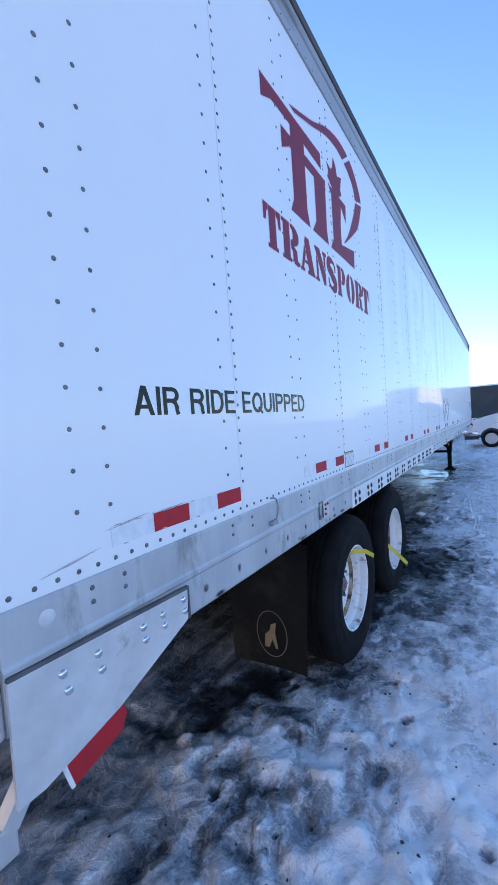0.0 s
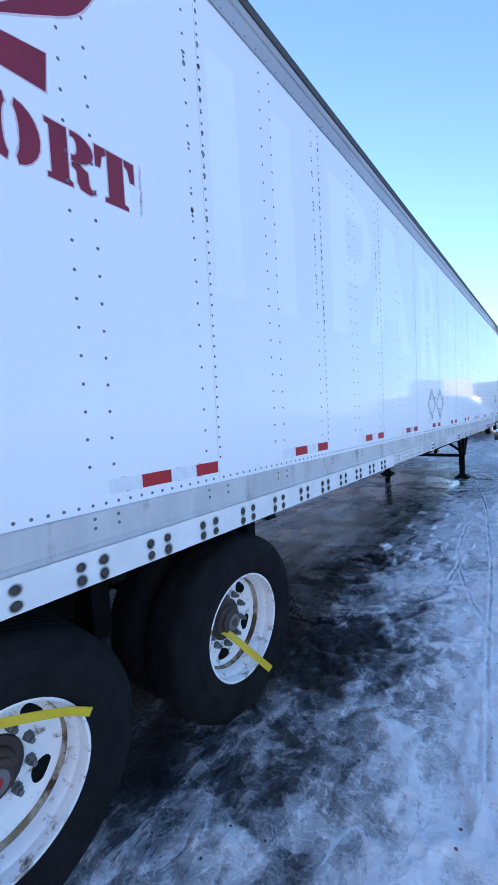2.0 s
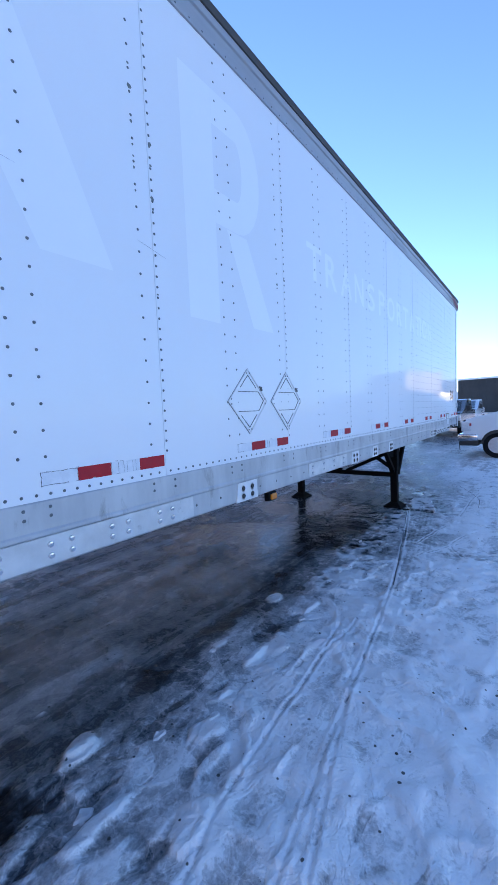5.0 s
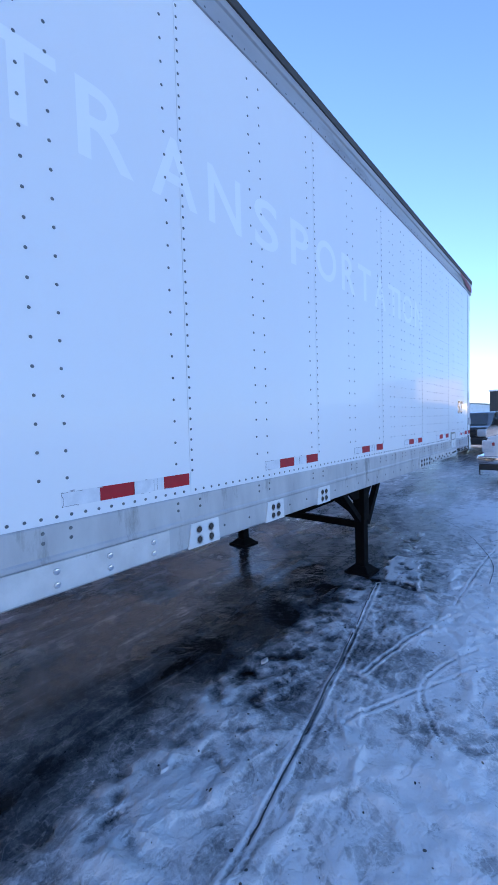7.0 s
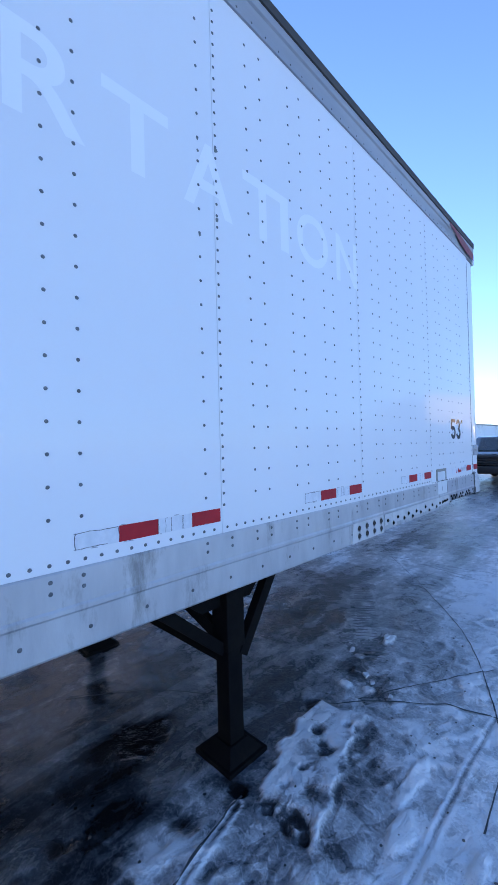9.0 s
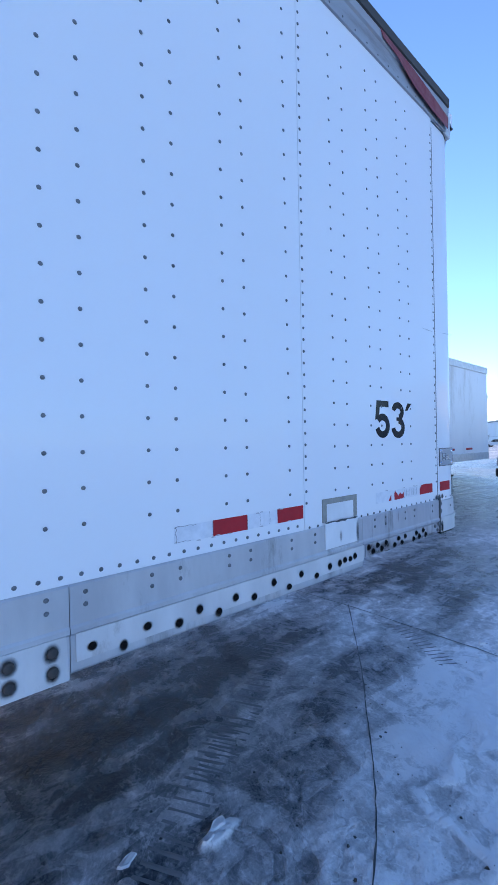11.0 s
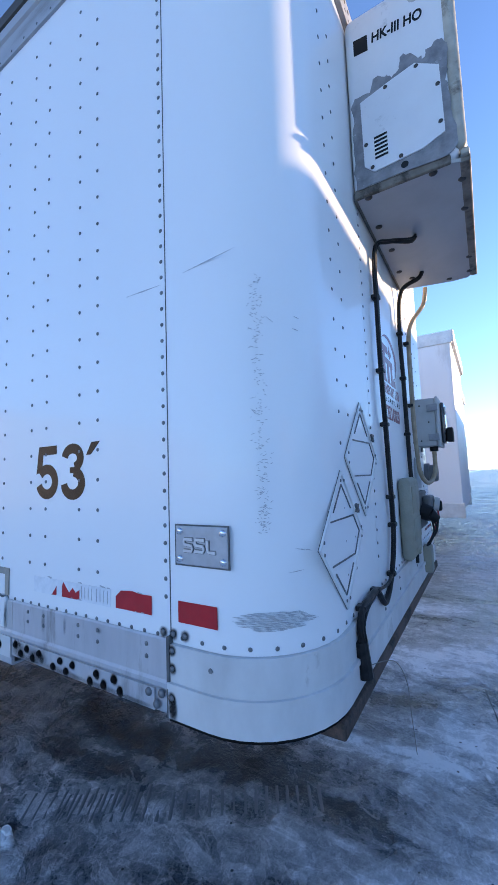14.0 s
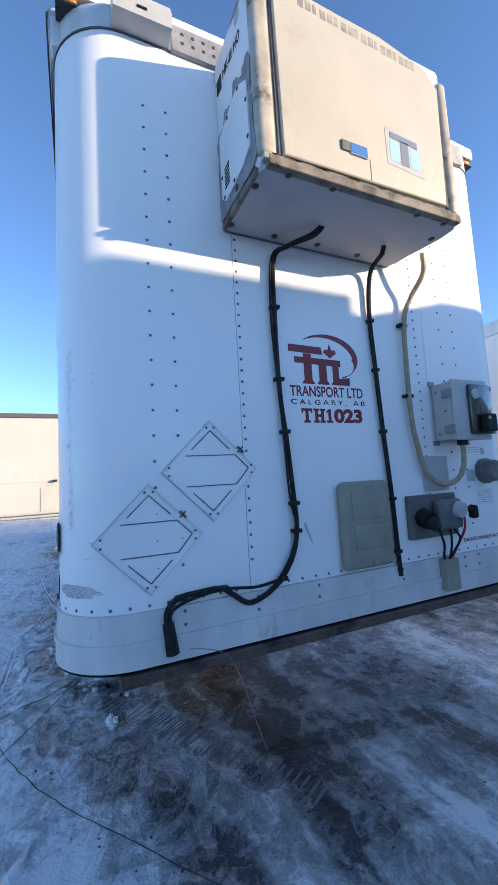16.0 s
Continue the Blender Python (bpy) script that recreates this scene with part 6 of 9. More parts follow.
# placard holders
def placard(place, half, name="placard_holder"):
    """A square holder standing on its corner: border, two cross ribs, corner rivets, a small latch."""
    base = bmesh.new()
    flat_shape(base, [(0, -half), (half, 0), (0, half), (-half, 0)], place, 0.0022)
    ob = part(name, base, M_SKIN, trailer, "white sheet-metal placard holder standing on its corner")
    br = bmesh.new()
    c = [(0, -half), (half, 0), (0, half), (-half, 0)]
    for i in range(4):
        (u0, v0), (u1, v1) = c[i], c[(i + 1) % 4]
        flat_shape(br, [(u0, v0), (u1, v1), (u1 * 0.955, v1 * 0.955), (u0 * 0.955, v0 * 0.955)], place @ Matrix.Translation((0, 0, 0.002)), 0.006)
    part("border", br, M_WPLATE, ob)
    sh = bmesh.new()
    for i in range(4):
        (u0, v0), (u1, v1) = c[i], c[(i + 1) % 4]
        flat_shape(sh, [(u0 * 1.012, v0 * 1.012), (u1 * 1.012, v1 * 1.012), (u1, v1), (u0, v0)], place @ Matrix.Translation((0, 0, 0.001)), 0.0012)
    h = half
    for pts in ([(-0.52 * h, 0.30 * h), (0.52 * h, 0.30 * h)], [(-0.52 * h, -0.30 * h), (0.52 * h, -0.30 * h)], [(0.52 * h, 0.30 * h), (0.80 * h, 0.02 * h)], [(0.80 * h, 0.02 * h), (0.52 * h, -0.30 * h)],
                [(-0.40 * h, 0.42 * h), (0.0, 0.80 * h)], [(0.0, 0.80 * h), (0.40 * h, 0.42 * h)], [(-0.40 * h, -0.42 * h), (0.0, -0.80 * h)], [(0.0, -0.80 * h), (0.40 * h, -0.42 * h)]):
        (u0, v0), (u1, v1) = pts
        d = Vector((u1 - u0, v1 - v0)).normalized() * 0.0022
        flat_shape(sh, [(u0 - d.y, v0 + d.x), (u0 + d.y, v0 - d.x), (u1 + d.y, v1 - d.x), (u1 - d.y, v1 + d.x)], place @ Matrix.Translation((0, 0, 0.002)), 0.0030)
    part("rib", sh, M_RIVET, ob)
    nrm = place.to_3x3() @ Vector((0, 0, 1))
    spots = [(place @ Vector((u * 0.86 + du, v * 0.86 + dv, 0.008)), nrm) for u, v in c for du, dv in ((0.016 * (v != 0), 0.016 * (u != 0)), (-0.016 * (v != 0), -0.016 * (u != 0)))]
    studs("rivet", spots, 0.0055, 0.003, material=M_RIVET, parent=ob)
    lt = bmesh.new()
    m = place @ Matrix.Translation((0.62 * half, 0.40 * half, 0.008)) @ Matrix.Rotation(radians(-45), 4, "Z")
    for a, b, w in (((-0.018, 0), (0.018, 0), 0.010), ((0, -0.016), (0, 0.016), 0.006)):
        d = (Vector(b) - Vector(a)).normalized() * w / 2
        flat_shape(lt, [(a[0] - d.y, a[1] + d.x), (a[0] + d.y, a[1] - d.x), (b[0] + d.y, b[1] - d.x), (b[0] - d.y, b[1] + d.x)], m, 0.008)
    part("latch", lt, M_DGREY, ob)


placard(on_side(8.042, 1.738, 0.0006), 0.212)
placard(on_side(8.522, 1.738, 0.0006), 0.216)
placard(on_front(-0.318, 1.612, FRONT + 0.0006), 0.206)
placard(on_front(-0.576, 1.862, FRONT + 0.0012), 0.206)

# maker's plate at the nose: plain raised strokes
mp = bmesh.new()
box(mp, 0.0006, 0.006, 15.882, 16.062, 1.572, 1.680, 0.004)
mpo = part("maker_plate", mp, surface("dull_plate", (0.46, 0.465, 0.48), (0.38, 0.385, 0.40), 25, 0.4, 0.5, metal=0.3), trailer, "bare metal plate with raised plain strokes")
for k, y0 in enumerate((15.913, 15.953, 15.993)):
    bent = [(0.044, 0.046), (0.006, 0.046), (0.003, 0.036), (0.006, 0.026), (0.038, 0.022), (0.041, 0.012), (0.038, 0.002), (0.0, 0.002)] if k < 2 else [(0.006, 0.046), (0.006, 0.010), (0.012, 0.002), (0.040, 0.002)]
    bent = [(u * 0.78, v * 0.72) for u, v in bent]
    for out, mat, dep in ((0.0115, M_RIVET, 0.002), (0.0075, M_ALU2, 0.005)):
        bm = bmesh.new()
        flat_shape(bm, brush(bent, out), on_side(y0, 1.610, 0.0058), dep)
        part("raised_stroke", bm, mat, mpo)
ps = bmesh.new()
for a in ((15.879, 16.065, 1.569, 1.574), (15.879, 16.065, 1.678, 1.683), (15.879, 15.884, 1.574, 1.678), (16.060, 16.065, 1.574, 1.678)):
    box(ps, 0.0004, 0.0045, *a)
part("plate_outline", ps, M_SEAM, mpo, "dark sealant round the plate")
studs("rivet", [((0.006, y, z), (1, 0, 0)) for y in (15.898, 16.046) for z in (1.588, 1.664)], 0.011, 0.006, 12, material=M_CHROME, parent=mpo)

# scratches, scuffs and chipped rivet paint
sc = bmesh.new()


def scratch(y0, z0, y1, z1, w=0.0025, place=None):
    d = Vector((y1 - y0, z1 - z0)).normalized() * w / 2
    flat_shape(sc, [(y0 - d.y * 0.3, z0 + d.x * 0.3), ((y0 + y1) / 2 + d.y, (z0 + z1) / 2 - d.x), (y1, z1), ((y0 + y1) / 2 - d.y, (z0 + z1) / 2 + d.x)], place or on_side(0, 0, 0.0006), 0.0005)


scratch(15.68, 2.412, 15.835, 2.410, 0.004)
scratch(15.925, 2.420, 16.11, 2.436, 0.004)
scratch(7.22, 2.50, 7.40, 2.46)
scratch(6.55, 2.62, 6.70, 2.60)
for i in range(17):
    v = (i - 8) / 8.5
    z = 1.437 + 0.024 * v
    mid_, half_ = 37 + rg.uniform(-3, 3), 23 * math.sqrt(1 - v * v) * rg.uniform(0.75, 1.0)
    a = mid_ - half_
    while a < mid_ + half_:
        th = radians(a + 3)
        p0 = Matrix(((-math.sin(th), 0, math.cos(th), -CORNER + CORNER * math.cos(th)), (math.cos(th), 0, math.sin(th), FRONT - CORNER + CORNER * math.sin(th)), (0, 1, 0, 0), (0, 0, 0, 1)))
        scratch(-0.0155, z, 0.0155, z + rg.uniform(-0.001, 0.001), rg.uniform(0.0015, 0.0035), p0 @ Matrix.Translation((0, 0, 0.0012)))
        a += 6
for i in range(260):
    z = 1.66 + 0.72 * rg.random() ** 1.2
    th = math.radians(34 + rg.gauss(0, 2.2))
    p0 = Matrix(((-math.sin(th), 0, math.cos(th), -CORNER + CORNER * math.cos(th)), (math.cos(th), 0, math.sin(th), FRONT - CORNER + CORNER * math.sin(th)), (0, 1, 0, 0), (0, 0, 0, 1)))
    w = rg.uniform(0.0015, 0.006)
    scratch(-w, z, w, z + rg.uniform(-0.006, 0.006), 0.002, p0 @ Matrix.Translation((0, 0, 0.0012)))
for i in range(7):
    z = rg.uniform(1.45, 2.42)
    th = math.radians(rg.uniform(20, 60))
    p0 = Matrix(((-math.sin(th), 0, math.cos(th), -CORNER + CORNER * math.cos(th)), (math.cos(th), 0, math.sin(th), FRONT - CORNER + CORNER * math.sin(th)), (0, 1, 0, 0), (0, 0, 0, 1)))
    w = rg.uniform(0.008, 0.028)
    scratch(-w, z, w, z + rg.uniform(-0.02, 0.02), 0.0022, p0 @ Matrix.Translation((0, 0, 0.0015)))
part("scuff_mark", sc, M_SCRATCH, trailer, kind="stuff")
ch = bmesh.new()
for s, z0, z1, cnt in ((SEAMS[2], 2.6, 3.7, 26), (SEAMS[3], 2.3, 3.7, 34), (SEAMS[4], 2.4, 3.5, 22), (SEAMS[5], 2.2, 3.4, 12), (SEAMS[9], 2.6, 3.2, 5), (SEAMS[1], 2.9, 3.6, 6), (SEAMS[6], 2.5, 3.3, 6)):
    for i in range(cnt):
        row = round((rg.uniform(z0, z1) - 1.507) / 0.0508) * 0.0508 + 1.507
        y = s + (0.014 if rg.random() < 0.5 else -0.085)
        r = rg.uniform(0.006, 0.013)
        pts = [(y + r * rg.uniform(0.5, 1.2) * math.cos(a), row + r * rg.uniform(0.5, 1.3) * math.sin(a)) for a in (0, 1.0, 2.1, 3.1, 4.2, 5.2)]
        flat_shape(ch, pts, on_side(0, 0, 0.0007), 0.0005)
part("paint_chip", ch, surface("chipped_metal", (0.12, 0.14, 0.13), (0.22, 0.23, 0.22), 60, 0.6), trailer, kind="stuff")
# torn red film on the upper rail at the nose
tr = bmesh.new()
flat_shape(tr, [(15.25, 3.91), (15.28, 3.875), (15.42, 3.862), (15.60, 3.80), (15.82, 3.775), (16.04, 3.765), (16.04, 3.84), (15.84, 3.87), (15.6, 3.895)], on_side(0, 0, 0.0255), 0.0012)
part("torn_red_film", tr, surface("faded_red_film", (0.26, 0.02, 0.03), (0.32, 0.10, 0.10), 18, 0.6), trailer, "torn faded red film on the upper rail")
cp = bmesh.new()
box(cp, -0.002, 0.0165, 15.8485, 15.860, 1.158, 1.372, 0.002)
box(cp, -0.002, 0.0018, 15.8530, 15.8550, 1.372, 3.70)
part("nose_seam", cp, M_SEAM, trailer, "dark seam at the nose")
seam_spots = ((15.828, 1.3765, 0.004), (15.866, 1.377, 0.004), (15.908, 1.378, 0.004), (15.868, 1.336, 0.0125), (15.868, 1.288, 0.0125), (15.869, 1.213, 0.0175))
for y, z, x in seam_spots:
    soft_stain("rivet_grime", y, z, 0.018, 0.019, x + 0.0006, trailer)
soft_stain("rivet_grime", 15.872, 1.185, 0.020, 0.04, 0.0178, trailer)
studs("rivet", [((x, y, z), (1, 0, 0)) for y, z, x in seam_spots], 0.0085, 0.006, 10, material=M_RIVET, parent=trailer)
# ---- heating unit and fittings on the nose ----
FY = FRONT
UX0, UX1, UZ0, UZ1, UY = -1.70, -0.675, 2.93, 3.735, 16.685
M_GRIMEDGE = surface("grimy_edge", (0.13, 0.11, 0.09), (0.26, 0.23, 0.19), 11, 0.7, bump=0.2, bump_scale=60, grime=(0.05, 0.04, 0.03), grime_scale=8, grime_from=0.5)
unit = empty("heating_unit", -1.19, FY, UZ0)
tagged(unit, "weathered cream diesel heating unit hung high on the trailer nose", "heating unit")
shell = bmesh.new()
box(shell, UX0, UX1, FY + 0.004, UY - 0.03, UZ0 + 0.012, UZ1, 0.03, 3)
part("shell", shell, M_UNITW, unit, "white shell with peeled grey patches", smooth=True)
base = bmesh.new()
prism(base, [(UX0 + 0.10, FY + 0.003), (UX1 - 0.02, FY + 0.003), (UX1 - 0.006, FY + 0.02), (UX1 - 0.006, UY - 0.08), (UX1 - 0.04, UY - 0.006), (UX0 + 0.05, UY), (UX0 - 0.004, UY - 0.05), (UX0 - 0.004, UY - 0.13), (UX0 + 0.06, FY + 0.01)], "z", UZ0, UZ0 + 0.014)
bo = part("base_pan", base, M_UNDER, unit, "plain grey base pan")
studs("bolt", [((x, y, UZ0), (0, 0, -1)) for x, y in ((-0.70, FY + 0.06), (-0.705, FY + 0.30), (-0.80, UY - 0.03), (-1.0, UY - 0.03), (-1.45, UY - 0.03), (-1.62, UY - 0.035), (-1.66, UY - 0.14), (-1.52, FY + 0.10), (-0.92, FY + 0.05), (-1.15, FY + 0.06), (-1.40, FY + 0.05))], 0.016, 0.007, 10, material=M_BOLT, parent=bo)
for a in ((UX0 + 0.01, UX1 - 0.028, UY - 0.034, UY + 0.002), (UX1 - 0.020, UX1 - 0.003, FY + 0.01, UY - 0.060), (UX0 + 0.06, UX1 - 0.014, FY + 0.0015, FY + 0.016)):
    part("base_edge", boxm(*a, UZ0 - 0.004, UZ0 + 0.036, 0.006), M_GRIMEDGE, unit, "dirty worn metal edge")
door = bmesh.new()
prism(door, [(-0.772, 2.985), (-1.615, 2.995), (-1.635, 3.58), (-1.56, 3.66), (-1.30, 3.70), (-0.90, 3.715), (-0.765, 3.69)], "y", UY - 0.031, UY - 0.004)
es = [e for e in door.edges if abs(e.verts[0].co.y - (UY - 0.004)) < 1e-4 and abs(e.verts[1].co.y - (UY - 0.004)) < 1e-4]
bmesh.ops.bevel(door, geom=es, offset=0.010, segments=3, affect="EDGES", profile=0.6)
do = part("door", door, M_UNIT, unit, "sunlit cream door with faded lettering bars", smooth=True)
gap = bmesh.new()
for a in ((-0.762, -0.757, 2.985, 3.69), (-1.635, -1.629, 3.0, 3.58)):
    box(gap, a[0] - 0.004, a[1], UY - 0.028, UY - 0.016, a[2], a[3])
box(gap, -1.63, -0.765, UY - 0.028, UY - 0.012, 2.974, 2.983)
box(gap, -1.180, -1.177, UY - 0.006, UY - 0.003, 2.995, 3.09)
part("door_gap", gap, M_SEAM, unit, "dirty gap round the door")
lip = bmesh.new()
box(lip, UX0 + 0.02, UX1 - 0.01, UY - 0.03, UY, UZ0 + 0.014, UZ0 + 0.040, 0.008)
part("sill", lip, M_UNITEDGE, unit, "rusty-edged sill", smooth=True)
for a, b, top, r in ((UX0 - 0.002, UX0 + 0.055, 3.64, 0.02), (UX1 - 0.075, UX1 + 0.002, 3.735, 0.025)):
    part("corner_post", boxm(a, b, UY - 0.06, UY - 0.006, UZ0 + 0.04, top, r, 3), M_UNITEDGE, unit, smooth=True)
rs = bmesh.new()
rr = random.Random(8)
for i in range(26):
    x = UX1 - 0.03 - 0.98 * rr.random()
    w = rr.uniform(0.008, 0.05)
    z = UZ0 + 0.040
    flat_shape(rs, [(-x, z), (-x + w, z), (-x + w * 0.7, z - rr.uniform(0.003, 0.012)), (-x + w * 0.2, z - rr.uniform(0.002, 0.010))], Matrix(((-1, 0, 0, 0), (0, 0, 1, UY + 0.0004), (0, 1, 0, 0), (0, 0, 0, 1))))
part("rust_streak", rs, M_RUST, unit, kind="stuff")


def on_unit_side(y, z):
    """The near face of the unit: words run outwards from the wall."""
    return Matrix(((0, 0, 1, UX1 + 0.0006), (1, 0, 0, y), (0, 1, 0, z), (0, 0, 0, 1)))


hz = bmesh.new()
flat_shape(hz, [(16.322, 3.04), (16.36, 3.004), (16.54, 3.016), (16.615, 3.045), (16.612, 3.314), (16.53, 3.370), (16.44, 3.352), (16.32, 3.322)], on_unit_side(0, 0), 0.008)
part("hatch", hz, M_UNITW, unit, "white bolted hatch")
ho = unit.children[-1]
studs("bolt", [((UX1 + 0.0085, y, z), (1, 0, 0)) for y, z in ((16.333, 3.13), (16.603, 3.09), (16.603, 3.24), (16.42, 3.335), (16.535, 3.355), (16.46, 3.022), (16.352, 3.025))], 0.009, 0.004, material=M_BOLT, parent=ho)
lv = bmesh.new()
for i in range(6):
    flat_shape(lv, [(16.365, 3.052 + 0.017 * i), (16.415, 3.054 + 0.017 * i), (16.415, 3.062 + 0.017 * i), (16.365, 3.060 + 0.017 * i)], on_unit_side(0, 0) @ Matrix.Translation((0, 0, 0.008)), 0.002)
part("louvre", lv, M_BLACK, ho, "black louvre slots")


def blot(cy, cz, ry, rz, seed, n=26):
    q = random.Random(seed)
    pc = bmesh.new()
    flat_shape(pc, [(cy + ry * q.uniform(0.65, 1.15) * math.cos(2 * math.pi * i / n), cz + rz * q.uniform(0.65, 1.15) * math.sin(2 * math.pi * i / n)) for i in range(n)], on_unit_side(0, 0), 0.0006 + 0.0002 * (seed % 5))
    part("peeled_patch", pc, M_BARE, unit)


# bare grey primer round the hatch, with a torn rim
M_PEEL = surface("bare_primer", (0.17, 0.17, 0.18), (0.30, 0.30, 0.31), 16, 0.6, 0.7, bump=0.2, bump_scale=80, grime=(0.55, 0.55, 0.55), grime_scale=26, grime_from=0.62)
rim_pts = spline([(y, z, 0) for y, z in ((16.283, 2.955), (16.280, 3.10), (16.287, 3.25), (16.290, 3.345), (16.355, 3.352), (16.385, 3.405), (16.425, 3.385), (16.465, 3.372), (16.490, 3.435), (16.535, 3.405), (16.565, 3.378),
                                         (16.580, 3.405), (16.632, 3.412), (16.640, 3.32), (16.632, 3.25), (16.641, 3.12), (16.640, 2.962), (16.47, 2.955), (16.283, 2.955))], 5)
qp = random.Random(5)
torn = [(p.x + qp.uniform(-0.005, 0.005), p.y + qp.uniform(-0.006, 0.006)) for p in rim_pts[:-1]]
part("peeled_patch", flat_shape(bmesh.new(), torn, on_unit_side(0, 0), 0.0026), M_PEEL, unit, "bare grey primer round the hatch")
blot(16.55, 3.70, 0.08, 0.016, 7)
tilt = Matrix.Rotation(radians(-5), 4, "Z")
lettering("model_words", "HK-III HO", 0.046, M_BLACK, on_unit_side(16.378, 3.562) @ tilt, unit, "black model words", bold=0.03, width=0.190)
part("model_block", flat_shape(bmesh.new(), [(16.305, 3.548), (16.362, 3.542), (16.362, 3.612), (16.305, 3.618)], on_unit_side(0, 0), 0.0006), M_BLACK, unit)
gr = bmesh.new()
lathe(gr, [(0.014, 0.0), (0.014, 0.004), (0.008, 0.004)], (UX1, 16.47, 2.985), "x", 14)
part("grommet", gr, M_BLACK, unit)
studs("round_sticker", [((UX1, 16.55, 3.66), (1, 0, 0))], 0.03, 0.002, 18, material=M_GREY, parent=unit)
# badges on the door, drawn as plain shapes
DF = Matrix(((-1, 0, 0, 0), (0, 0, 1, UY - 0.0038), (0, 1, 0, 0), (0, 0, 0, 1)))
bd = bmesh.new()
flat_shape(bd, [(1.275, 3.10), (1.485, 3.085), (1.485, 3.265), (1.46, 3.255), (1.43, 3.27), (1.40, 3.255), (1.37, 3.272), (1.34, 3.26), (1.31, 3.275), (1.275, 3.265)], DF, 0.001)
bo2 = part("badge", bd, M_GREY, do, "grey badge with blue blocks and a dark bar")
b2 = bmesh.new()
flat_shape(b2, [(1.295, 3.12), (1.345, 3.118), (1.345, 3.215), (1.295, 3.218)], DF @ Matrix.Translation((0, 0, 0.001)), 0.0008)
flat_shape(b2, [(1.41, 3.115), (1.465, 3.112), (1.465, 3.20), (1.41, 3.205)], DF @ Matrix.Translation((0, 0, 0.001)), 0.0008)
part("blue_block", b2, M_BLUEISH, bo2)
b3 = bmesh.new()
flat_shape(b3, [(1.30, 3.225), (1.455, 3.215), (1.455, 3.245), (1.30, 3.253)], DF @ Matrix.Translation((0, 0, 0.001)), 0.0012)
flat_shape(b3, [(1.355, 3.115), (1.40, 3.113), (1.40, 3.225), (1.355, 3.225)], DF @ Matrix.Translation((0, 0, 0.001)), 0.0012)
part("dark_bar", b3, surface("dull_blue_film", (0.16, 0.20, 0.26), None, 8, 0.5), bo2)
fd = bmesh.new()
for i in range(6):
    u = 0.88 + 0.105 * i
    for du, w in ((0.0, 0.026), (0.036, 0.026), (0.070, 0.016)):
        z0 = 3.648 - 0.006 * i
        flat_shape(fd, [(u + du, z0), (u + du + w, z0), (u + du + w, z0 + 0.040), (u + du, z0 + 0.040)], DF, 0.0006)
part("faded_lettering_bar", fd, surface("faded_grey_film", (0.22, 0.21, 0.19), (0.46, 0.43, 0.36), 18, 0.5), do, "faded grey bars in place of lettering")
lt = bmesh.new()
box(lt, -1.075, -1.035, UY - 0.006, UY + 0.004, 3.085, 3.128, 0.003)
lo_ = part("door_latch", lt, M_DGREY, do, "dark recessed latch")
lt2 = bmesh.new()
box(lt2, -1.165, -1.078, UY - 0.006, UY + 0.003, 3.078, 3.13, 0.004)
part("latch_plate", lt2, M_CHROME, do, "worn bright latch plate")

# header fittings over the nose
hb = bmesh.new()
prism(hb, [(FY + 0.0, 3.745), (FY + 0.09, 3.745), (FY + 0.10, 3.80), (FY + 0.07, 3.868), (FY + 0.0, 3.868)], "x", -0.465, -0.225)
part("sensor_housing", hb, M_GREY, trailer, "small white sensor housing with a dark bar", smooth=False)
sb = bmesh.new()
box(sb, -0.36, -0.32, FY + 0.0965, FY + 0.099, 3.772, 3.782)
part("housing_bar", sb, M_BLACK, trailer)
pb = bmesh.new()
box(pb, -2.35, -0.48, FY - 0.002, FY + 0.022, 3.735, 3.765, 0.003)
box(pb, -2.35, -0.48, FY - 0.002, FY + 0.016, 3.767, 3.87, 0.003)
part("header_bar", pb, M_BARE, trailer, "grey perforated header bar")
studs("hole", [((-0.53 - 0.05 * i, FY + 0.016, z), (0, 1, 0)) for i in range(5) for z in (3.79, 3.835)], 0.010, 0.003, material=M_BOLT, parent=trailer)
tb = sheet_along(bmesh.new(), [(x + (0.004 if x > -1.3 else -0.004) * (1 if abs(x + 1.295) > 1.0 else 0), y + 0.004) for x, y in corner_path()[0] + corner_path()[1]], 3.737, 3.745, 0.018)
part("corner_band", tb, M_SEAM, trailer, "dark sealed joint under the header", smooth=True)
for x in (-0.06, -2.53):
    ab = bmesh.new()
    box(ab, x - 0.05, x + 0.05, FY - 0.20, FY - 0.06, 3.862, 3.874, 0.004)
    part("marker_base", ab, M_BOLT, trailer)
    al = bmesh.new()
    box(al, x - 0.038, x + 0.038, FY - 0.19, FY - 0.065, 3.874, 3.945, 0.016, 3)
    part("marker_lens", al, M_AMBER, trailer, "amber roof marker lens", smooth=True)
for x in (-0.10, FAR - 0.012):
    part("corner_cap", boxm(x, x + 0.112, 16.03, 16.11, 3.74, 3.89, 0.012, 3), M_ALU2, trailer, "silver corner cap")

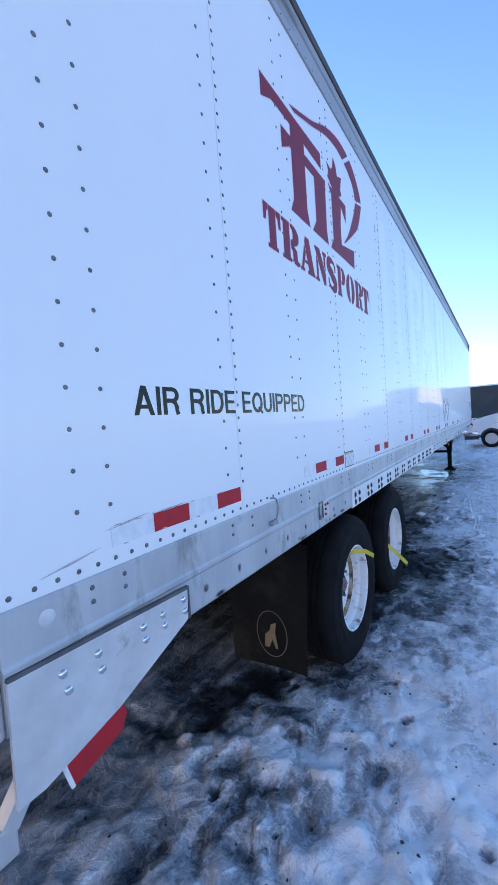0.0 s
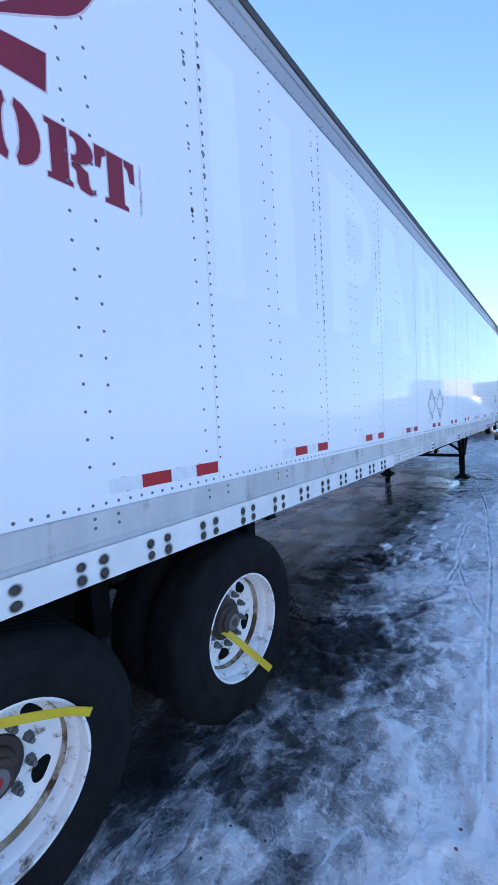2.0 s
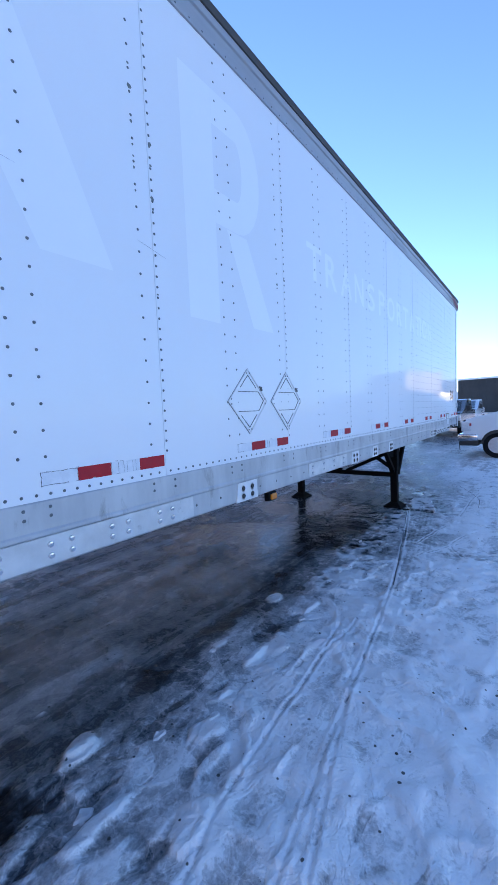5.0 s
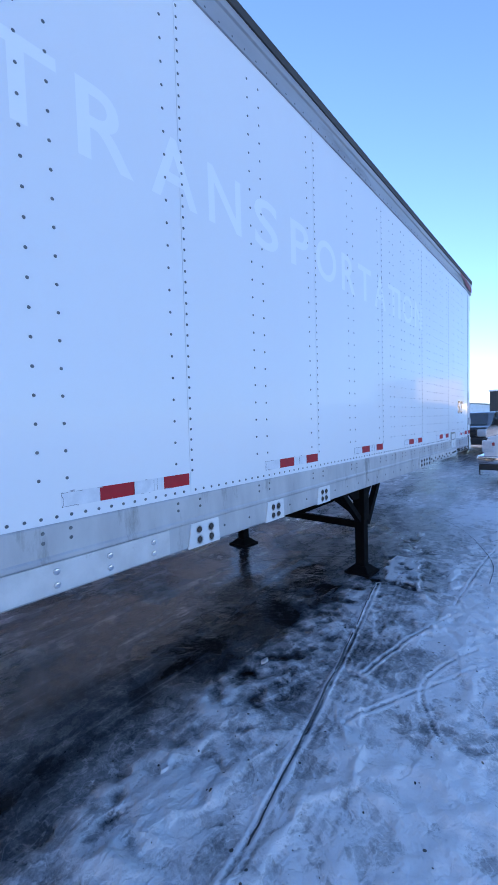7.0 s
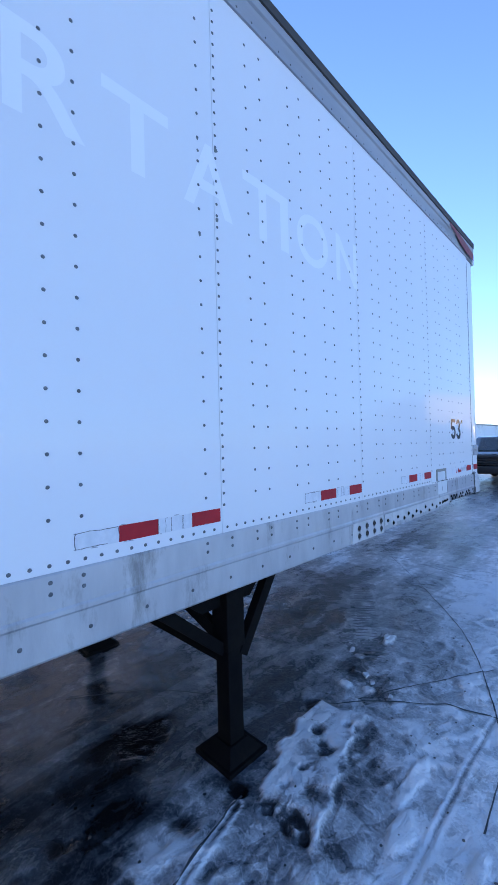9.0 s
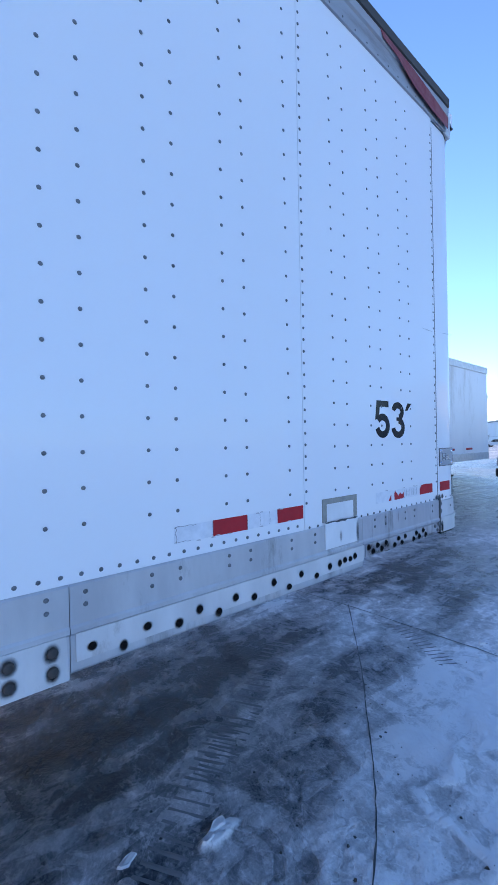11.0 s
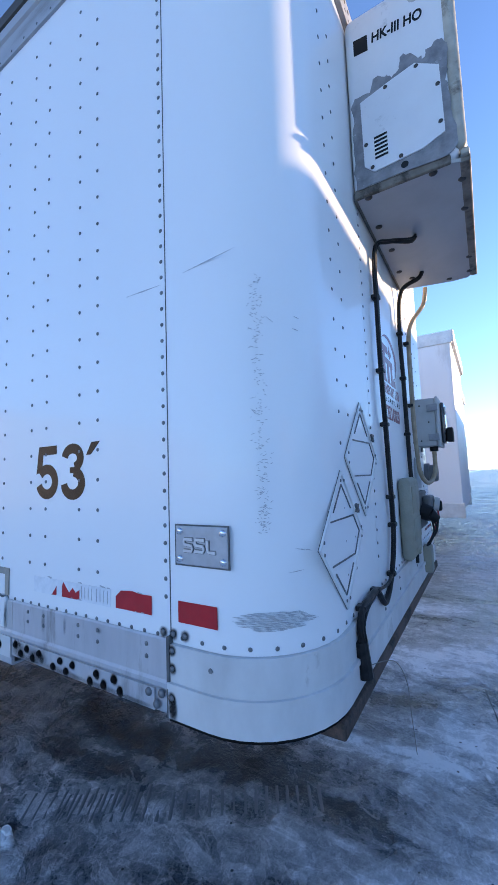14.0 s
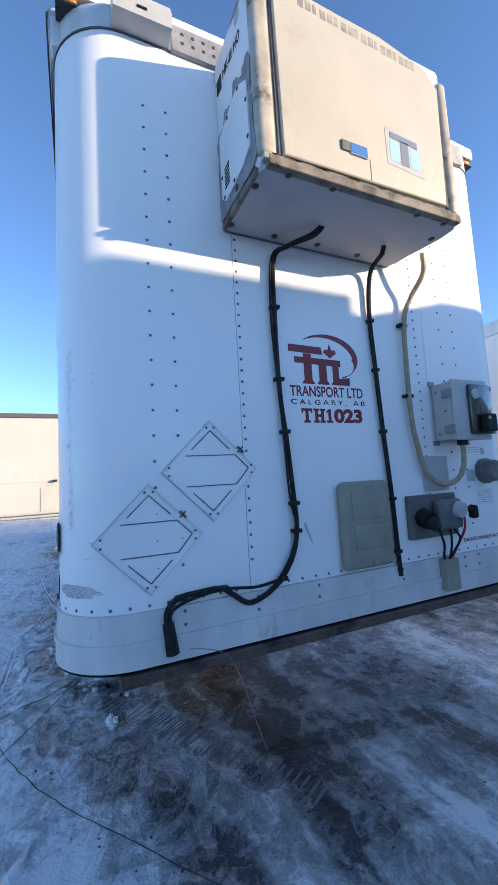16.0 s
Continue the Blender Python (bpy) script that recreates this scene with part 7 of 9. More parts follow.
# company mark on the nose
FM = on_front(0, 0, FY + 0.0006)
cm = bmesh.new()
flat_shape(cm, [(0.98, 2.44), (1.165, 2.437), (1.172, 2.40), (0.98, 2.405)], FM)
flat_shape(cm, [(1.01, 2.382), (1.275, 2.378), (1.275, 2.345), (1.01, 2.352)], FM)
flat_shape(cm, [(1.06, 2.40), (1.105, 2.40), (1.105, 2.272), (1.12, 2.252), (1.045, 2.252), (1.06, 2.272)], on_front(0, 0, FY + 0.0008))
flat_shape(cm, [(1.145, 2.36), (1.19, 2.36), (1.19, 2.272), (1.205, 2.252), (1.13, 2.252), (1.145, 2.272)], on_front(0, 0, FY + 0.0008))
flat_shape(cm, [(1.225, 2.36), (1.262, 2.36), (1.262, 2.285), (1.325, 2.292), (1.325, 2.252), (1.212, 2.252), (1.225, 2.272)], on_front(0, 0, FY + 0.0008))
flat_shape(cm, [(1.215, 2.385), (1.195, 2.40), (1.175, 2.415), (1.19, 2.43), (1.203, 2.425), (1.215, 2.46), (1.228, 2.425), (1.243, 2.43), (1.255, 2.412), (1.235, 2.40)], on_front(0, 0, FY + 0.0010))
crescent(cm, 1.20, 2.39, 0.185, 0.115, 138, 0, 0.003, 0.042, FM)
crescent(cm, 1.20, 2.39, 0.185, 0.115, 0, -62, 0.042, 0.004, FM)
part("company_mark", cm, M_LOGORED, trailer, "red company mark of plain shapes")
lettering("transport_words", "TRANSPORT LTD", 0.052, M_LOGORED, on_front(-0.975, 2.190, FY + 0.0006), trailer, "red decal words", bold=0.02, width=0.425)
lettering("place_words", "CALGARY, AB", 0.028, M_BLACK, on_front(-0.978, 2.148, FY + 0.0006), trailer, "small dark decal words", bold=0.004, width=0.43, spacing=1.5)
slab_word = bmesh.new()
for outline in ([(0, 1), (1, 1), (1, 0.68), (0.86, 0.68), (0.86, 0.82), (0.64, 0.82), (0.64, 0.16), (0.8, 0.16), (0.8, 0), (0.2, 0), (0.2, 0.16), (0.36, 0.16), (0.36, 0.82), (0.14, 0.82), (0.14, 0.68), (0, 0.68)],
                [(1.12, 1), (1.62, 1), (1.62, 0.84), (1.52, 0.84), (1.52, 0.60), (1.80, 0.60), (1.80, 0.84), (1.70, 0.84), (1.70, 1), (2.2, 1), (2.2, 0.84), (2.08, 0.84), (2.08, 0.16), (2.2, 0.16), (2.2, 0), (1.70, 0), (1.70, 0.16), (1.80, 0.16),
                 (1.80, 0.42), (1.52, 0.42), (1.52, 0.16), (1.62, 0.16), (1.62, 0), (1.12, 0), (1.12, 0.16), (1.24, 0.16), (1.24, 0.84), (1.12, 0.84)],
                [(2.34, 0.82), (2.62, 1), (2.78, 1), (2.78, 0.16), (2.94, 0.16), (2.94, 0), (2.34, 0), (2.34, 0.16), (2.50, 0.16), (2.50, 0.74), (2.34, 0.70)]):
    flat_shape(slab_word, [(1.03 + 0.060 * u, 2.065 + 0.068 * v) for u, v in outline], FM)
part("unit_letters", slab_word, M_LOGORED, trailer, "dark red decal letters with heavy serifs")
lettering("unit_figures", "023", 0.070, M_LOGORED, on_front(-1.213, 2.064, FY + 0.0006), trailer, "dark red decal figures", bold=0.05, width=0.172)
lettering("switch_words", "ENGAGE AIR RIDE SWITCH", 0.020, M_LOGORED, on_front(-2.02, 1.405, FY + 0.0006), trailer, "small red words", bold=0.01, width=0.34)


# cables and hose, clipped to the nose
def cable(points, r, mat, name, label, group=""):
    bm = tube(bmesh.new(), spline(points, 8), r, 8)
    ob = part(name, bm, mat, None, smooth=True)
    tagged(ob, label, "cable" if "hose" not in name else "hose", group)
    return ob


def clip_at(x, z, w=0.03, y=FY):
    bm = bmesh.new()
    box(bm, x - w / 2, x + w / 2, y, y + 0.034, z - 0.009, z + 0.009, 0.004)
    part("cable_clip", bm, M_CABLE, trailer)


main = [(-1.10, 16.44, 2.935), (-1.06, 16.42, 2.895), (-0.97, 16.34, 2.875), (-0.922, FY + 0.025, 2.83), (-0.910, FY + 0.02, 2.56), (-0.910, FY + 0.02, 2.22), (-0.930, FY + 0.02, 1.98), (-0.945, FY + 0.02, 1.75), (-0.952, FY + 0.02, 1.60), (-0.925, FY + 0.02, 1.48), (-0.862, FY + 0.02, 1.385)]
cable(main, 0.011, M_CABLE, "power_cable", "thick black cable clipped down the trailer nose", "nose cables")
cable([(p[0] + 0.016 + 0.008 * math.sin(i * 2.1), p[1] + 0.006, p[2]) for i, p in enumerate(main)], 0.005, M_CABLE, "power_cable", "thinner black cable run beside a thick one", "nose cables")
cable([(-0.862, FY + 0.02, 1.385), (-0.78, FY + 0.022, 1.335), (-0.70, FY + 0.024, 1.318), (-0.63, FY + 0.024, 1.365), (-0.585, FY + 0.022, 1.392), (-0.50, FY + 0.022, 1.392), (-0.41, FY + 0.022, 1.382), (-0.368, FY + 0.024, 1.34), (-0.370, FY + 0.026, 1.28), (-0.385, FY + 0.01, 1.215), (-0.40, FY - 0.05, 1.17)], 0.011, M_CABLE, "power_cable", "slack black cable looped along the bottom rail", "nose cables")
cable([(-0.862, FY + 0.024, 1.39), (-0.74, FY + 0.026, 1.375), (-0.60, FY + 0.026, 1.388), (-0.46, FY + 0.026, 1.372), (-0.382, FY + 0.03, 1.335), (-0.39, FY + 0.03, 1.25), (-0.41, FY - 0.05, 1.18)], 0.006, M_CABLE, "power_cable", "thinner black cable along the bottom rail", "nose cables")
cable([(-1.475, 16.42, 2.935), (-1.478, 16.40, 2.90), (-1.485, FY + 0.04, 2.85), (-1.474, FY + 0.018, 2.64), (-1.482, FY + 0.018, 2.36), (-1.495, FY + 0.018, 2.04), (-1.515, FY + 0.018, 1.69), (-1.523, FY + 0.018, 1.40), (-1.53, FY + 0.016, 1.30)], 0.012, M_CABLE, "power_cable", "straight black cable clipped down the trailer nose", "nose cables")
hose_pts = [(-1.76, FY + 0.14, 2.96), (-1.775, FY + 0.12, 2.86), (-1.745, FY + 0.05, 2.75), (-1.703, FY + 0.03, 2.63), (-1.69, FY + 0.028, 2.37), (-1.69, FY + 0.028, 2.10), (-1.715, FY + 0.03, 1.93), (-1.755, FY + 0.035, 1.80), (-1.83, FY + 0.06, 1.735), (-1.915, FY + 0.085, 1.755), (-1.955, FY + 0.10, 1.83), (-1.965, FY + 0.10, 1.955)]
cable(hose_pts, 0.0135, M_HOSE, "conduit_hose", "tan ribbed conduit hose running to a grey box")
for x, z in ((-0.912, 2.60), (-0.912, 2.26), (-0.925, 2.02), (-0.948, 1.70), (-0.950, 1.58)):
    clip_at(x, z, 0.045)
for x, z in ((-0.87, 1.388), (-0.60, 1.390), (-0.42, 1.382)):
    clip_at(x, z, 0.035)
for x, z in ((-1.475, 2.60), (-1.483, 2.34), (-1.496, 2.02), (-1.516, 1.68), (-1.523, 1.42)):
    clip_at(x, z, 0.032)
for x, z in ((-1.695, 2.60), (-1.69, 2.21)):
    clip_at(x, z, 0.055)
dg = bmesh.new()
rod(dg, (-0.372, FY + 0.02, 1.30), (-0.385, FY + 0.025, 1.19), 0.022, 10, 0.026)
part("cable_grommet", dg, M_CABLE, trailer)
cable([(-0.42, FY + 0.0, 1.19), (-0.52, FY + 0.05, 1.185), (-0.58, FY + 0.08, 1.16), (-0.62, FY + 0.10, 1.08), (-0.66, FY + 0.10, 0.95), (-0.71, FY + 0.10, 0.80)], 0.0015, surface("thin_wire", (0.20, 0.19, 0.17), None, 9, 0.6), "loose_wire", "thin pale loose wire hanging under the nose")

# document box
db = bmesh.new()
box(db, -1.472, -1.180, FY + 0.001, FY + 0.060, 1.372, 1.778, 0.028, 4)
dob = part("document_box", db, M_BEIGE, None, smooth=True)
tagged(dob, "weathered beige plastic document box on the trailer nose", "box")
dl = bmesh.new()
for a in ((-1.435, -1.228, 1.60, 1.735), (-1.438, -1.235, 1.465, 1.575)):
    x0, x1, z0, z1 = a
    box(dl, x0, x1, FY + 0.056, FY + 0.0645, z0, z1, 0.004)
part("lid_panel", dl, M_BEIGE, dob, smooth=True)
dh = bmesh.new()
box(dh, -1.43, -1.26, FY + 0.054, FY + 0.064, 1.405, 1.425, 0.006)
box(dh, -1.36, -1.33, FY + 0.054, FY + 0.068, 1.385, 1.41, 0.004)
part("catch", dh, M_BEIGE, dob, smooth=True)

# grey control box with its meter
eb = empty("control_box", -1.97, FY, 1.96)
tagged(eb, "grey electrical box with a clear-covered meter", "electrical box")
e1 = bmesh.new()
box(e1, -2.135, -1.872, FY + 0.012, FY + 0.13, 1.965, 2.275, 0.008)
part("housing", e1, M_GREY, eb, smooth=True)
e2 = bmesh.new()
box(e2, -2.14, -1.862, FY + 0.132, FY + 0.15, 1.958, 2.282, 0.008)
part("lid", e2, M_GREY, eb, smooth=True)
for z in (2.21, 2.02):
    part("hinge", boxm(-1.868, -1.856, FY + 0.085, FY + 0.148, z - 0.022, z + 0.022, 0.002), M_BARE, eb)
e4 = bmesh.new()
box(e4, -2.125, -1.965, FY + 0.15, FY + 0.175, 1.985, 2.255, 0.012)
mo = part("meter_cover", e4, M_CARBLACK, eb, "dark glossy meter cover", smooth=True)
e5 = bmesh.new()
box(e5, -2.10, -2.02, FY + 0.175, FY + 0.215, 1.995, 2.09, 0.008)
part("switch_block", e5, M_BLACK, mo)
e6 = bmesh.new()
lathe(e6, [(0.028, 0.0), (0.028, 0.006), (0.022, 0.006)], (-2.00, FY + 0.175, 2.20), "y", 20)
box(e6, -2.045, -2.03, FY + 0.215, FY + 0.219, 2.06, 2.075)
part("dial", e6, M_GREY, mo)
e7 = bmesh.new()
for z in (2.235, 2.0):
    box(e7, -2.155, -2.138, FY + 0.12, FY + 0.165, z - 0.012, z + 0.012, 0.003)
part("catch", e7, M_BARE, eb)
e8 = bmesh.new()
for x in (-1.88, -2.12):
    for z in (1.955, 2.285):
        box(e8, x - 0.02, x + 0.02, FY + 0.0, FY + 0.014, z - 0.014, z + 0.014, 0.003)
part("mounting_lug", e8, M_BARE, eb)
studs("screw", [((-1.872, FY + y, z), (1, 0, 0)) for y, z in ((0.04, 2.23), (0.04, 2.0), (0.09, 2.12))], 0.006, 0.003, material=M_BOLT, parent=eb)
e9 = bmesh.new()
rod(e9, (-1.965, FY + 0.10, 1.968), (-1.965, FY + 0.10, 1.935), 0.026, 12)
part("gland", e9, M_BLACK, eb)

# connector panel
jp = empty("connector_panel", -1.82, FY, 1.45)
tagged(jp, "dark grey connector panel with plugged electrical leads", "connector")
j1 = bmesh.new()
box(j1, -1.955, -1.612, FY + 0.001, FY + 0.03, 1.462, 1.684, 0.006)
part("back_plate", j1, M_DGREY, jp)
j2 = bmesh.new()
box(j2, -1.935, -1.765, FY + 0.03, FY + 0.085, 1.50, 1.655, 0.018, 3)
part("socket_box", j2, M_DGREY, jp, smooth=True)
j3 = bmesh.new()
rod(j3, (-1.69, FY + 0.03, 1.575), (-1.69, FY + 0.085, 1.555), 0.050, 18, 0.045)
rod(j3, (-1.69, FY + 0.08, 1.555), (-1.70, FY + 0.12, 1.52), 0.036, 14, 0.022)
part("plug", j3, M_BLACK, jp, smooth=True)
j4 = bmesh.new()
rod(j4, (-1.89, FY + 0.085, 1.60), (-1.893, FY + 0.115, 1.595), 0.044, 18, 0.040)
part("seven_pin_socket", j4, M_GREY, jp, smooth=True)
j5 = bmesh.new()
box(j5, -1.985, -1.92, FY + 0.07, FY + 0.11, 1.585, 1.61, 0.006)
box(j5, -2.01, -1.975, FY + 0.075, FY + 0.12, 1.545, 1.615, 0.012)
part("socket_lid", j5, M_BLACK, jp)
j6 = bmesh.new()
box(j6, -1.942, -1.755, FY + 0.001, FY + 0.012, 1.70, 1.885, 0.004)
box(j6, -1.94, -1.757, FY + 0.012, FY + 0.016, 1.79, 1.796)
part("blank_plate", j6, M_UNDER, jp, "bare grey blanking plate")
studs("screw", [((x, FY + 0.03, z), (0, 1, 0)) for x in (-1.63, -1.94) for z in (1.475, 1.67)] + [((-1.83, FY + 0.085, 1.63), (0, 1, 0)), ((-1.79, FY + 0.085, 1.52), (0, 1, 0))], 0.008, 0.004, material=M_RIVET, parent=jp)
for pts, mat in (([(-1.70, FY + 0.12, 1.52), (-1.75, FY + 0.10, 1.44), (-1.80, FY + 0.05, 1.37), (-1.83, FY + 0.03, 1.33)], M_CABLE),
                 ([(-1.84, FY + 0.07, 1.50), (-1.83, FY + 0.08, 1.44), (-1.845, FY + 0.05, 1.36), (-1.84, FY + 0.03, 1.33)], M_CABLE),
                 ([(-1.87, FY + 0.07, 1.50), (-1.88, FY + 0.09, 1.45), (-1.86, FY + 0.06, 1.38), (-1.85, FY + 0.03, 1.33)], M_CABLE),
                 ([(-1.915, FY + 0.10, 1.56), (-1.91, FY + 0.10, 1.50), (-1.89, FY + 0.07, 1.42), (-1.87, FY + 0.04, 1.35)], M_REDWIRE)):
    part("lead", tube(bmesh.new(), spline(pts, 6), 0.006, 8), mat, jp, smooth=True)
j7 = bmesh.new()
box(j7, -1.895, -1.80, FY + 0.008, FY + 0.06, 1.185, 1.345, 0.008)
part("cable_duct", j7, M_BEIGE, jp, "grey plastic cable duct")

# round coupling, stickers
rc = bmesh.new()
lathe(rc, [(0.072, 0.0), (0.072, 0.03), (0.062, 0.035), (0.060, 0.075), (0.052, 0.085), (0.02, 0.085)], (-2.245, FY, 1.790), "y", 28)
rco = part("inlet_coupling", rc, M_DGREY, None, smooth=True)
tagged(rco, "round dark capped inlet on the trailer nose", "coupling")
lab2 = bmesh.new()
box(lab2, -2.305, -2.165, FY + 0.0006, FY + 0.0014, 1.60, 1.69)
l2 = part("service_label", lab2, M_PAPER, trailer, "small white service label")
ll = bmesh.new()
for i in range(6):
    box(ll, -2.295 + 0.01 * (i % 2), -2.175, FY + 0.0014, FY + 0.0018, 1.610 + 0.0125 * i, 1.6135 + 0.0125 * i)
for i in range(3):
    box(ll, -2.23, -2.10, FY + 0.0006, FY + 0.0012, 1.900 + 0.012 * i, 1.904 + 0.012 * i)
box(ll, -2.27, -2.24, FY + 0.0006, FY + 0.0012, 1.885, 1.925)
box(ll, -2.17, -2.10, FY + 0.0006, FY + 0.0012, 1.735, 1.80)
part("label_lines", ll, M_GREY, l2)
# rusty bar and dirt under the nose
M_NOSEBAR = surface("rusted_brown_bar", (0.150, 0.085, 0.062), (0.075, 0.048, 0.040), 6, 0.75, bump=0.3, bump_scale=60, grime=(0.015, 0.013, 0.012), grime_scale=5, grime_from=0.5)
part("nose_bar", boxm(-2.40, -0.20, FY - 0.06, FY + 0.020, 1.098, 1.144, 0.008), M_NOSEBAR, trailer, "rusty square bar under the front rail")
sm = bmesh.new()
flat_shape(sm, [(1.00, 1.60), (1.03, 1.53), (1.045, 1.50), (1.03, 1.555), (1.01, 1.61)], FM)
part("smear", sm, M_GREY, trailer)
# ---- the yard: other trailers, vehicles, buildings ----
def yard_trailer(x0, y0, y1, rear_low, label, skin=M_FARWHITE, doors=M_FARWHITE, mark=False, top=3.98, rear_at_y0=True):
    """A parked box trailer with sides along y; x0 is its middle."""
    w = 1.29
    t = empty("box_trailer", x0, (y0 + y1) / 2, 0)
    tagged(t, label, "trailer", "trailers in the yard")
    b = bmesh.new()
    box(b, x0 - w, x0 + w, y0 + 0.05, y1 - 0.05, 1.17, top - 0.08, 0.02)
    part("body", b, skin, t)
    r = bmesh.new()
    for s in (-1, 1):
        box(r, x0 + s * w - 0.02, x0 + s * w + 0.02, y0 + 0.03, y1 - 0.03, top - 0.20, top, 0.008)
        box(r, x0 + s * w - 0.02, x0 + s * w + 0.02, y0 + 0.03, y1 - 0.03, 1.08, 1.30, 0.006)
    box(r, x0 - w, x0 + w, y0, y0 + 0.06, top - 0.18, top + 0.01, 0.01)
    box(r, x0 - w, x0 + w, y1 - 0.06, y1, top - 0.18, top + 0.01, 0.01)
    part("rail", r, M_ALU2, t)
    yr, s = (y0, -1) if rear_at_y0 else (y1, 1)
    for k in (-1, 1):
        d = bmesh.new()
        box(d, x0 + min(k * 0.02, k * (w - 0.08)), x0 + max(k * 0.02, k * (w - 0.08)), min(yr, yr + s * 0.03) - 0.0, max(yr, yr + s * 0.03), 1.22, top - 0.2, 0.012)
        dd = part("door", d, doors, t)
        lk = bmesh.new()
        rod(lk, (x0 + k * 0.35, yr + s * 0.05, 1.2), (x0 + k * 0.35, yr + s * 0.05, top - 0.22), 0.017, 8)
        rod(lk, (x0 + k * 0.95, yr + s * 0.05, 1.2), (x0 + k * 0.95, yr + s * 0.05, top - 0.22), 0.017, 8)
        for z in (1.45, 2.2, 2.9, 3.5):
            box(lk, x0 + k * 1.18 - 0.06, x0 + k * 1.18 + 0.06, yr + s * 0.04 - 0.015, yr + s * 0.04 + 0.015, z - 0.03, z + 0.03)
        part("lock_rod", lk, M_ALU2, dd)
    f = bmesh.new()
    for u in (-w + 0.03, w - 0.03):
        box(f, x0 + u - 0.05, x0 + u + 0.05, yr - 0.05, yr + 0.05, 1.0, top - 0.1, 0.008)
    box(f, x0 - w, x0 + w, yr - 0.05, yr + 0.05, 1.0, 1.2, 0.008)
    box(f, x0 - 1.1, x0 + 1.1, yr - s * 0.25 - 0.05, yr - s * 0.25 + 0.05, 0.50, 0.60, 0.008)
    for u in (-0.6, 0.6):
        box(f, x0 + u - 0.05, x0 + u + 0.05, yr - s * 0.25 - 0.04, yr - s * 0.25 + 0.04, 0.55, 1.08)
    part("rear_frame", f, M_ALU, t)
    for u in (-1.0, -0.1, 0.1, 1.0):
        l = bmesh.new()
        box(l, x0 + u - 0.07, x0 + u + 0.07, yr + s * 0.05 - 0.012, yr + s * 0.05 + 0.012, 1.06, 1.14, 0.006)
        part("tail_lamp", l, M_RED, t)
    for side in (-1, 1):
        tp = bmesh.new()
        n = int((y1 - y0) / 1.22)
        for i in range(n):
            box(tp, x0 + side * (w + 0.001) - 0.001, x0 + side * (w + 0.001) + 0.001, y0 + 0.4 + 1.22 * i, y0 + 0.85 + 1.22 * i, 1.40, 1.46)
        part("side_tape", tp, M_RED, t)
    ya = y0 + 2.4 if rear_at_y0 else y1 - 2.4
    for k in (0, 1):
        yc = ya + (1 if rear_at_y0 else -1) * 1.25 * k
        for side in (-1, 1):
            wt = bmesh.new()
            lathe(wt, [(0.28, 0.14), (0.44, 0.15), (0.50, 0.10), (0.50, -0.42), (0.44, -0.47), (0.28, -0.46)] if side < 0 else [(0.28, -0.14), (0.44, -0.15), (0.50, -0.10), (0.50, 0.42), (0.44, 0.47), (0.28, 0.46)],
                  (x0 + side * (w - 0.22) * 1.0 - side * 0.0, yc, 0.5) if side < 0 else (x0 + side * (w - 0.22) - 0.28, yc, 0.5), "x", 28, closed=True)
            wo = part("wheel", wt, M_RUBBER, t, smooth=True)
            rm = bmesh.new()
            lathe(rm, [(0.285, 0.0), (0.27, -0.03), (0.20, -0.10), (0.10, -0.10), (0.08, -0.02), (0.03, -0.01)] if side > 0 else [(0.285, 0.0), (0.27, 0.03), (0.20, 0.10), (0.10, 0.10), (0.08, 0.02), (0.03, 0.01)], (x0 + side * (w - 0.04), yc, 0.5), "x", 24)
            part("rim", rm, M_RIM, wo, smooth=True)
    yl = y1 - 3.8 if rear_at_y0 else y0 + 3.8
    for side in (-1, 1):
        lg = bmesh.new()
        xl = x0 + side * 0.9
        box(lg, xl - 0.07, xl + 0.07, yl - 0.07, yl + 0.07, 0.05, 1.15)
        box(lg, xl - 0.15, xl + 0.15, yl - 0.15, yl + 0.15, -0.01, 0.06)
        bar(lg, (xl, yl, 0.6), (xl, yl - 0.7, 1.1), 0.05, 0.05)
        part("landing_leg", lg, M_DARK, t)
    u = bmesh.new()
    box(u, x0 - 0.5, x0 + 0.5, y0 + 0.6, y1 - 0.6, 0.98, 1.16)
    part("underframe", u, M_DARK, t)
    if mark:
        mk2 = bmesh.new()
        sp = Matrix(((0, 0, 1, x0 + w + 0.001), (1, 0, 0, y0), (0, 1, 0, 0), (0, 0, 0, 1)))
        flat_shape(mk2, [(2.0, 3.15), (3.6, 3.15), (3.6, 3.02), (2.0, 3.02)], sp, 0.002)
        flat_shape(mk2, [(2.35, 3.02), (2.65, 3.02), (2.65, 2.6), (2.35, 2.6)], sp, 0.002)
        flat_shape(mk2, [(2.95, 3.02), (3.2, 3.02), (3.2, 2.6), (2.95, 2.6)], sp, 0.002)
        flat_shape(mk2, [(3.4, 3.02), (3.6, 3.02), (3.6, 2.72), (4.0, 2.72), (4.0, 2.6), (3.4, 2.6)], sp, 0.002)
        flat_shape(mk2, [(1.95, 2.5), (4.1, 2.5), (4.1, 2.28), (1.95, 2.28)], sp, 0.002)
        part("side_mark", mk2, M_MAROON, t, "maroon company mark of plain shapes")
    return t


M_DRAB = surface("drab_paint", (0.30, 0.26, 0.23), (0.22, 0.19, 0.17), 0.9, 0.6, grime=(0.16, 0.13, 0.11), grime_scale=0.8, grime_from=0.5, stretch=(6, 6, 0.3))

M_GRIMY = surface("grimy_white", (0.62, 0.59, 0.55), (0.54, 0.51, 0.47), 0.8, 0.5, grime=(0.38, 0.34, 0.30), grime_scale=0.6, grime_from=0.52, stretch=(1, 1, 0.3))

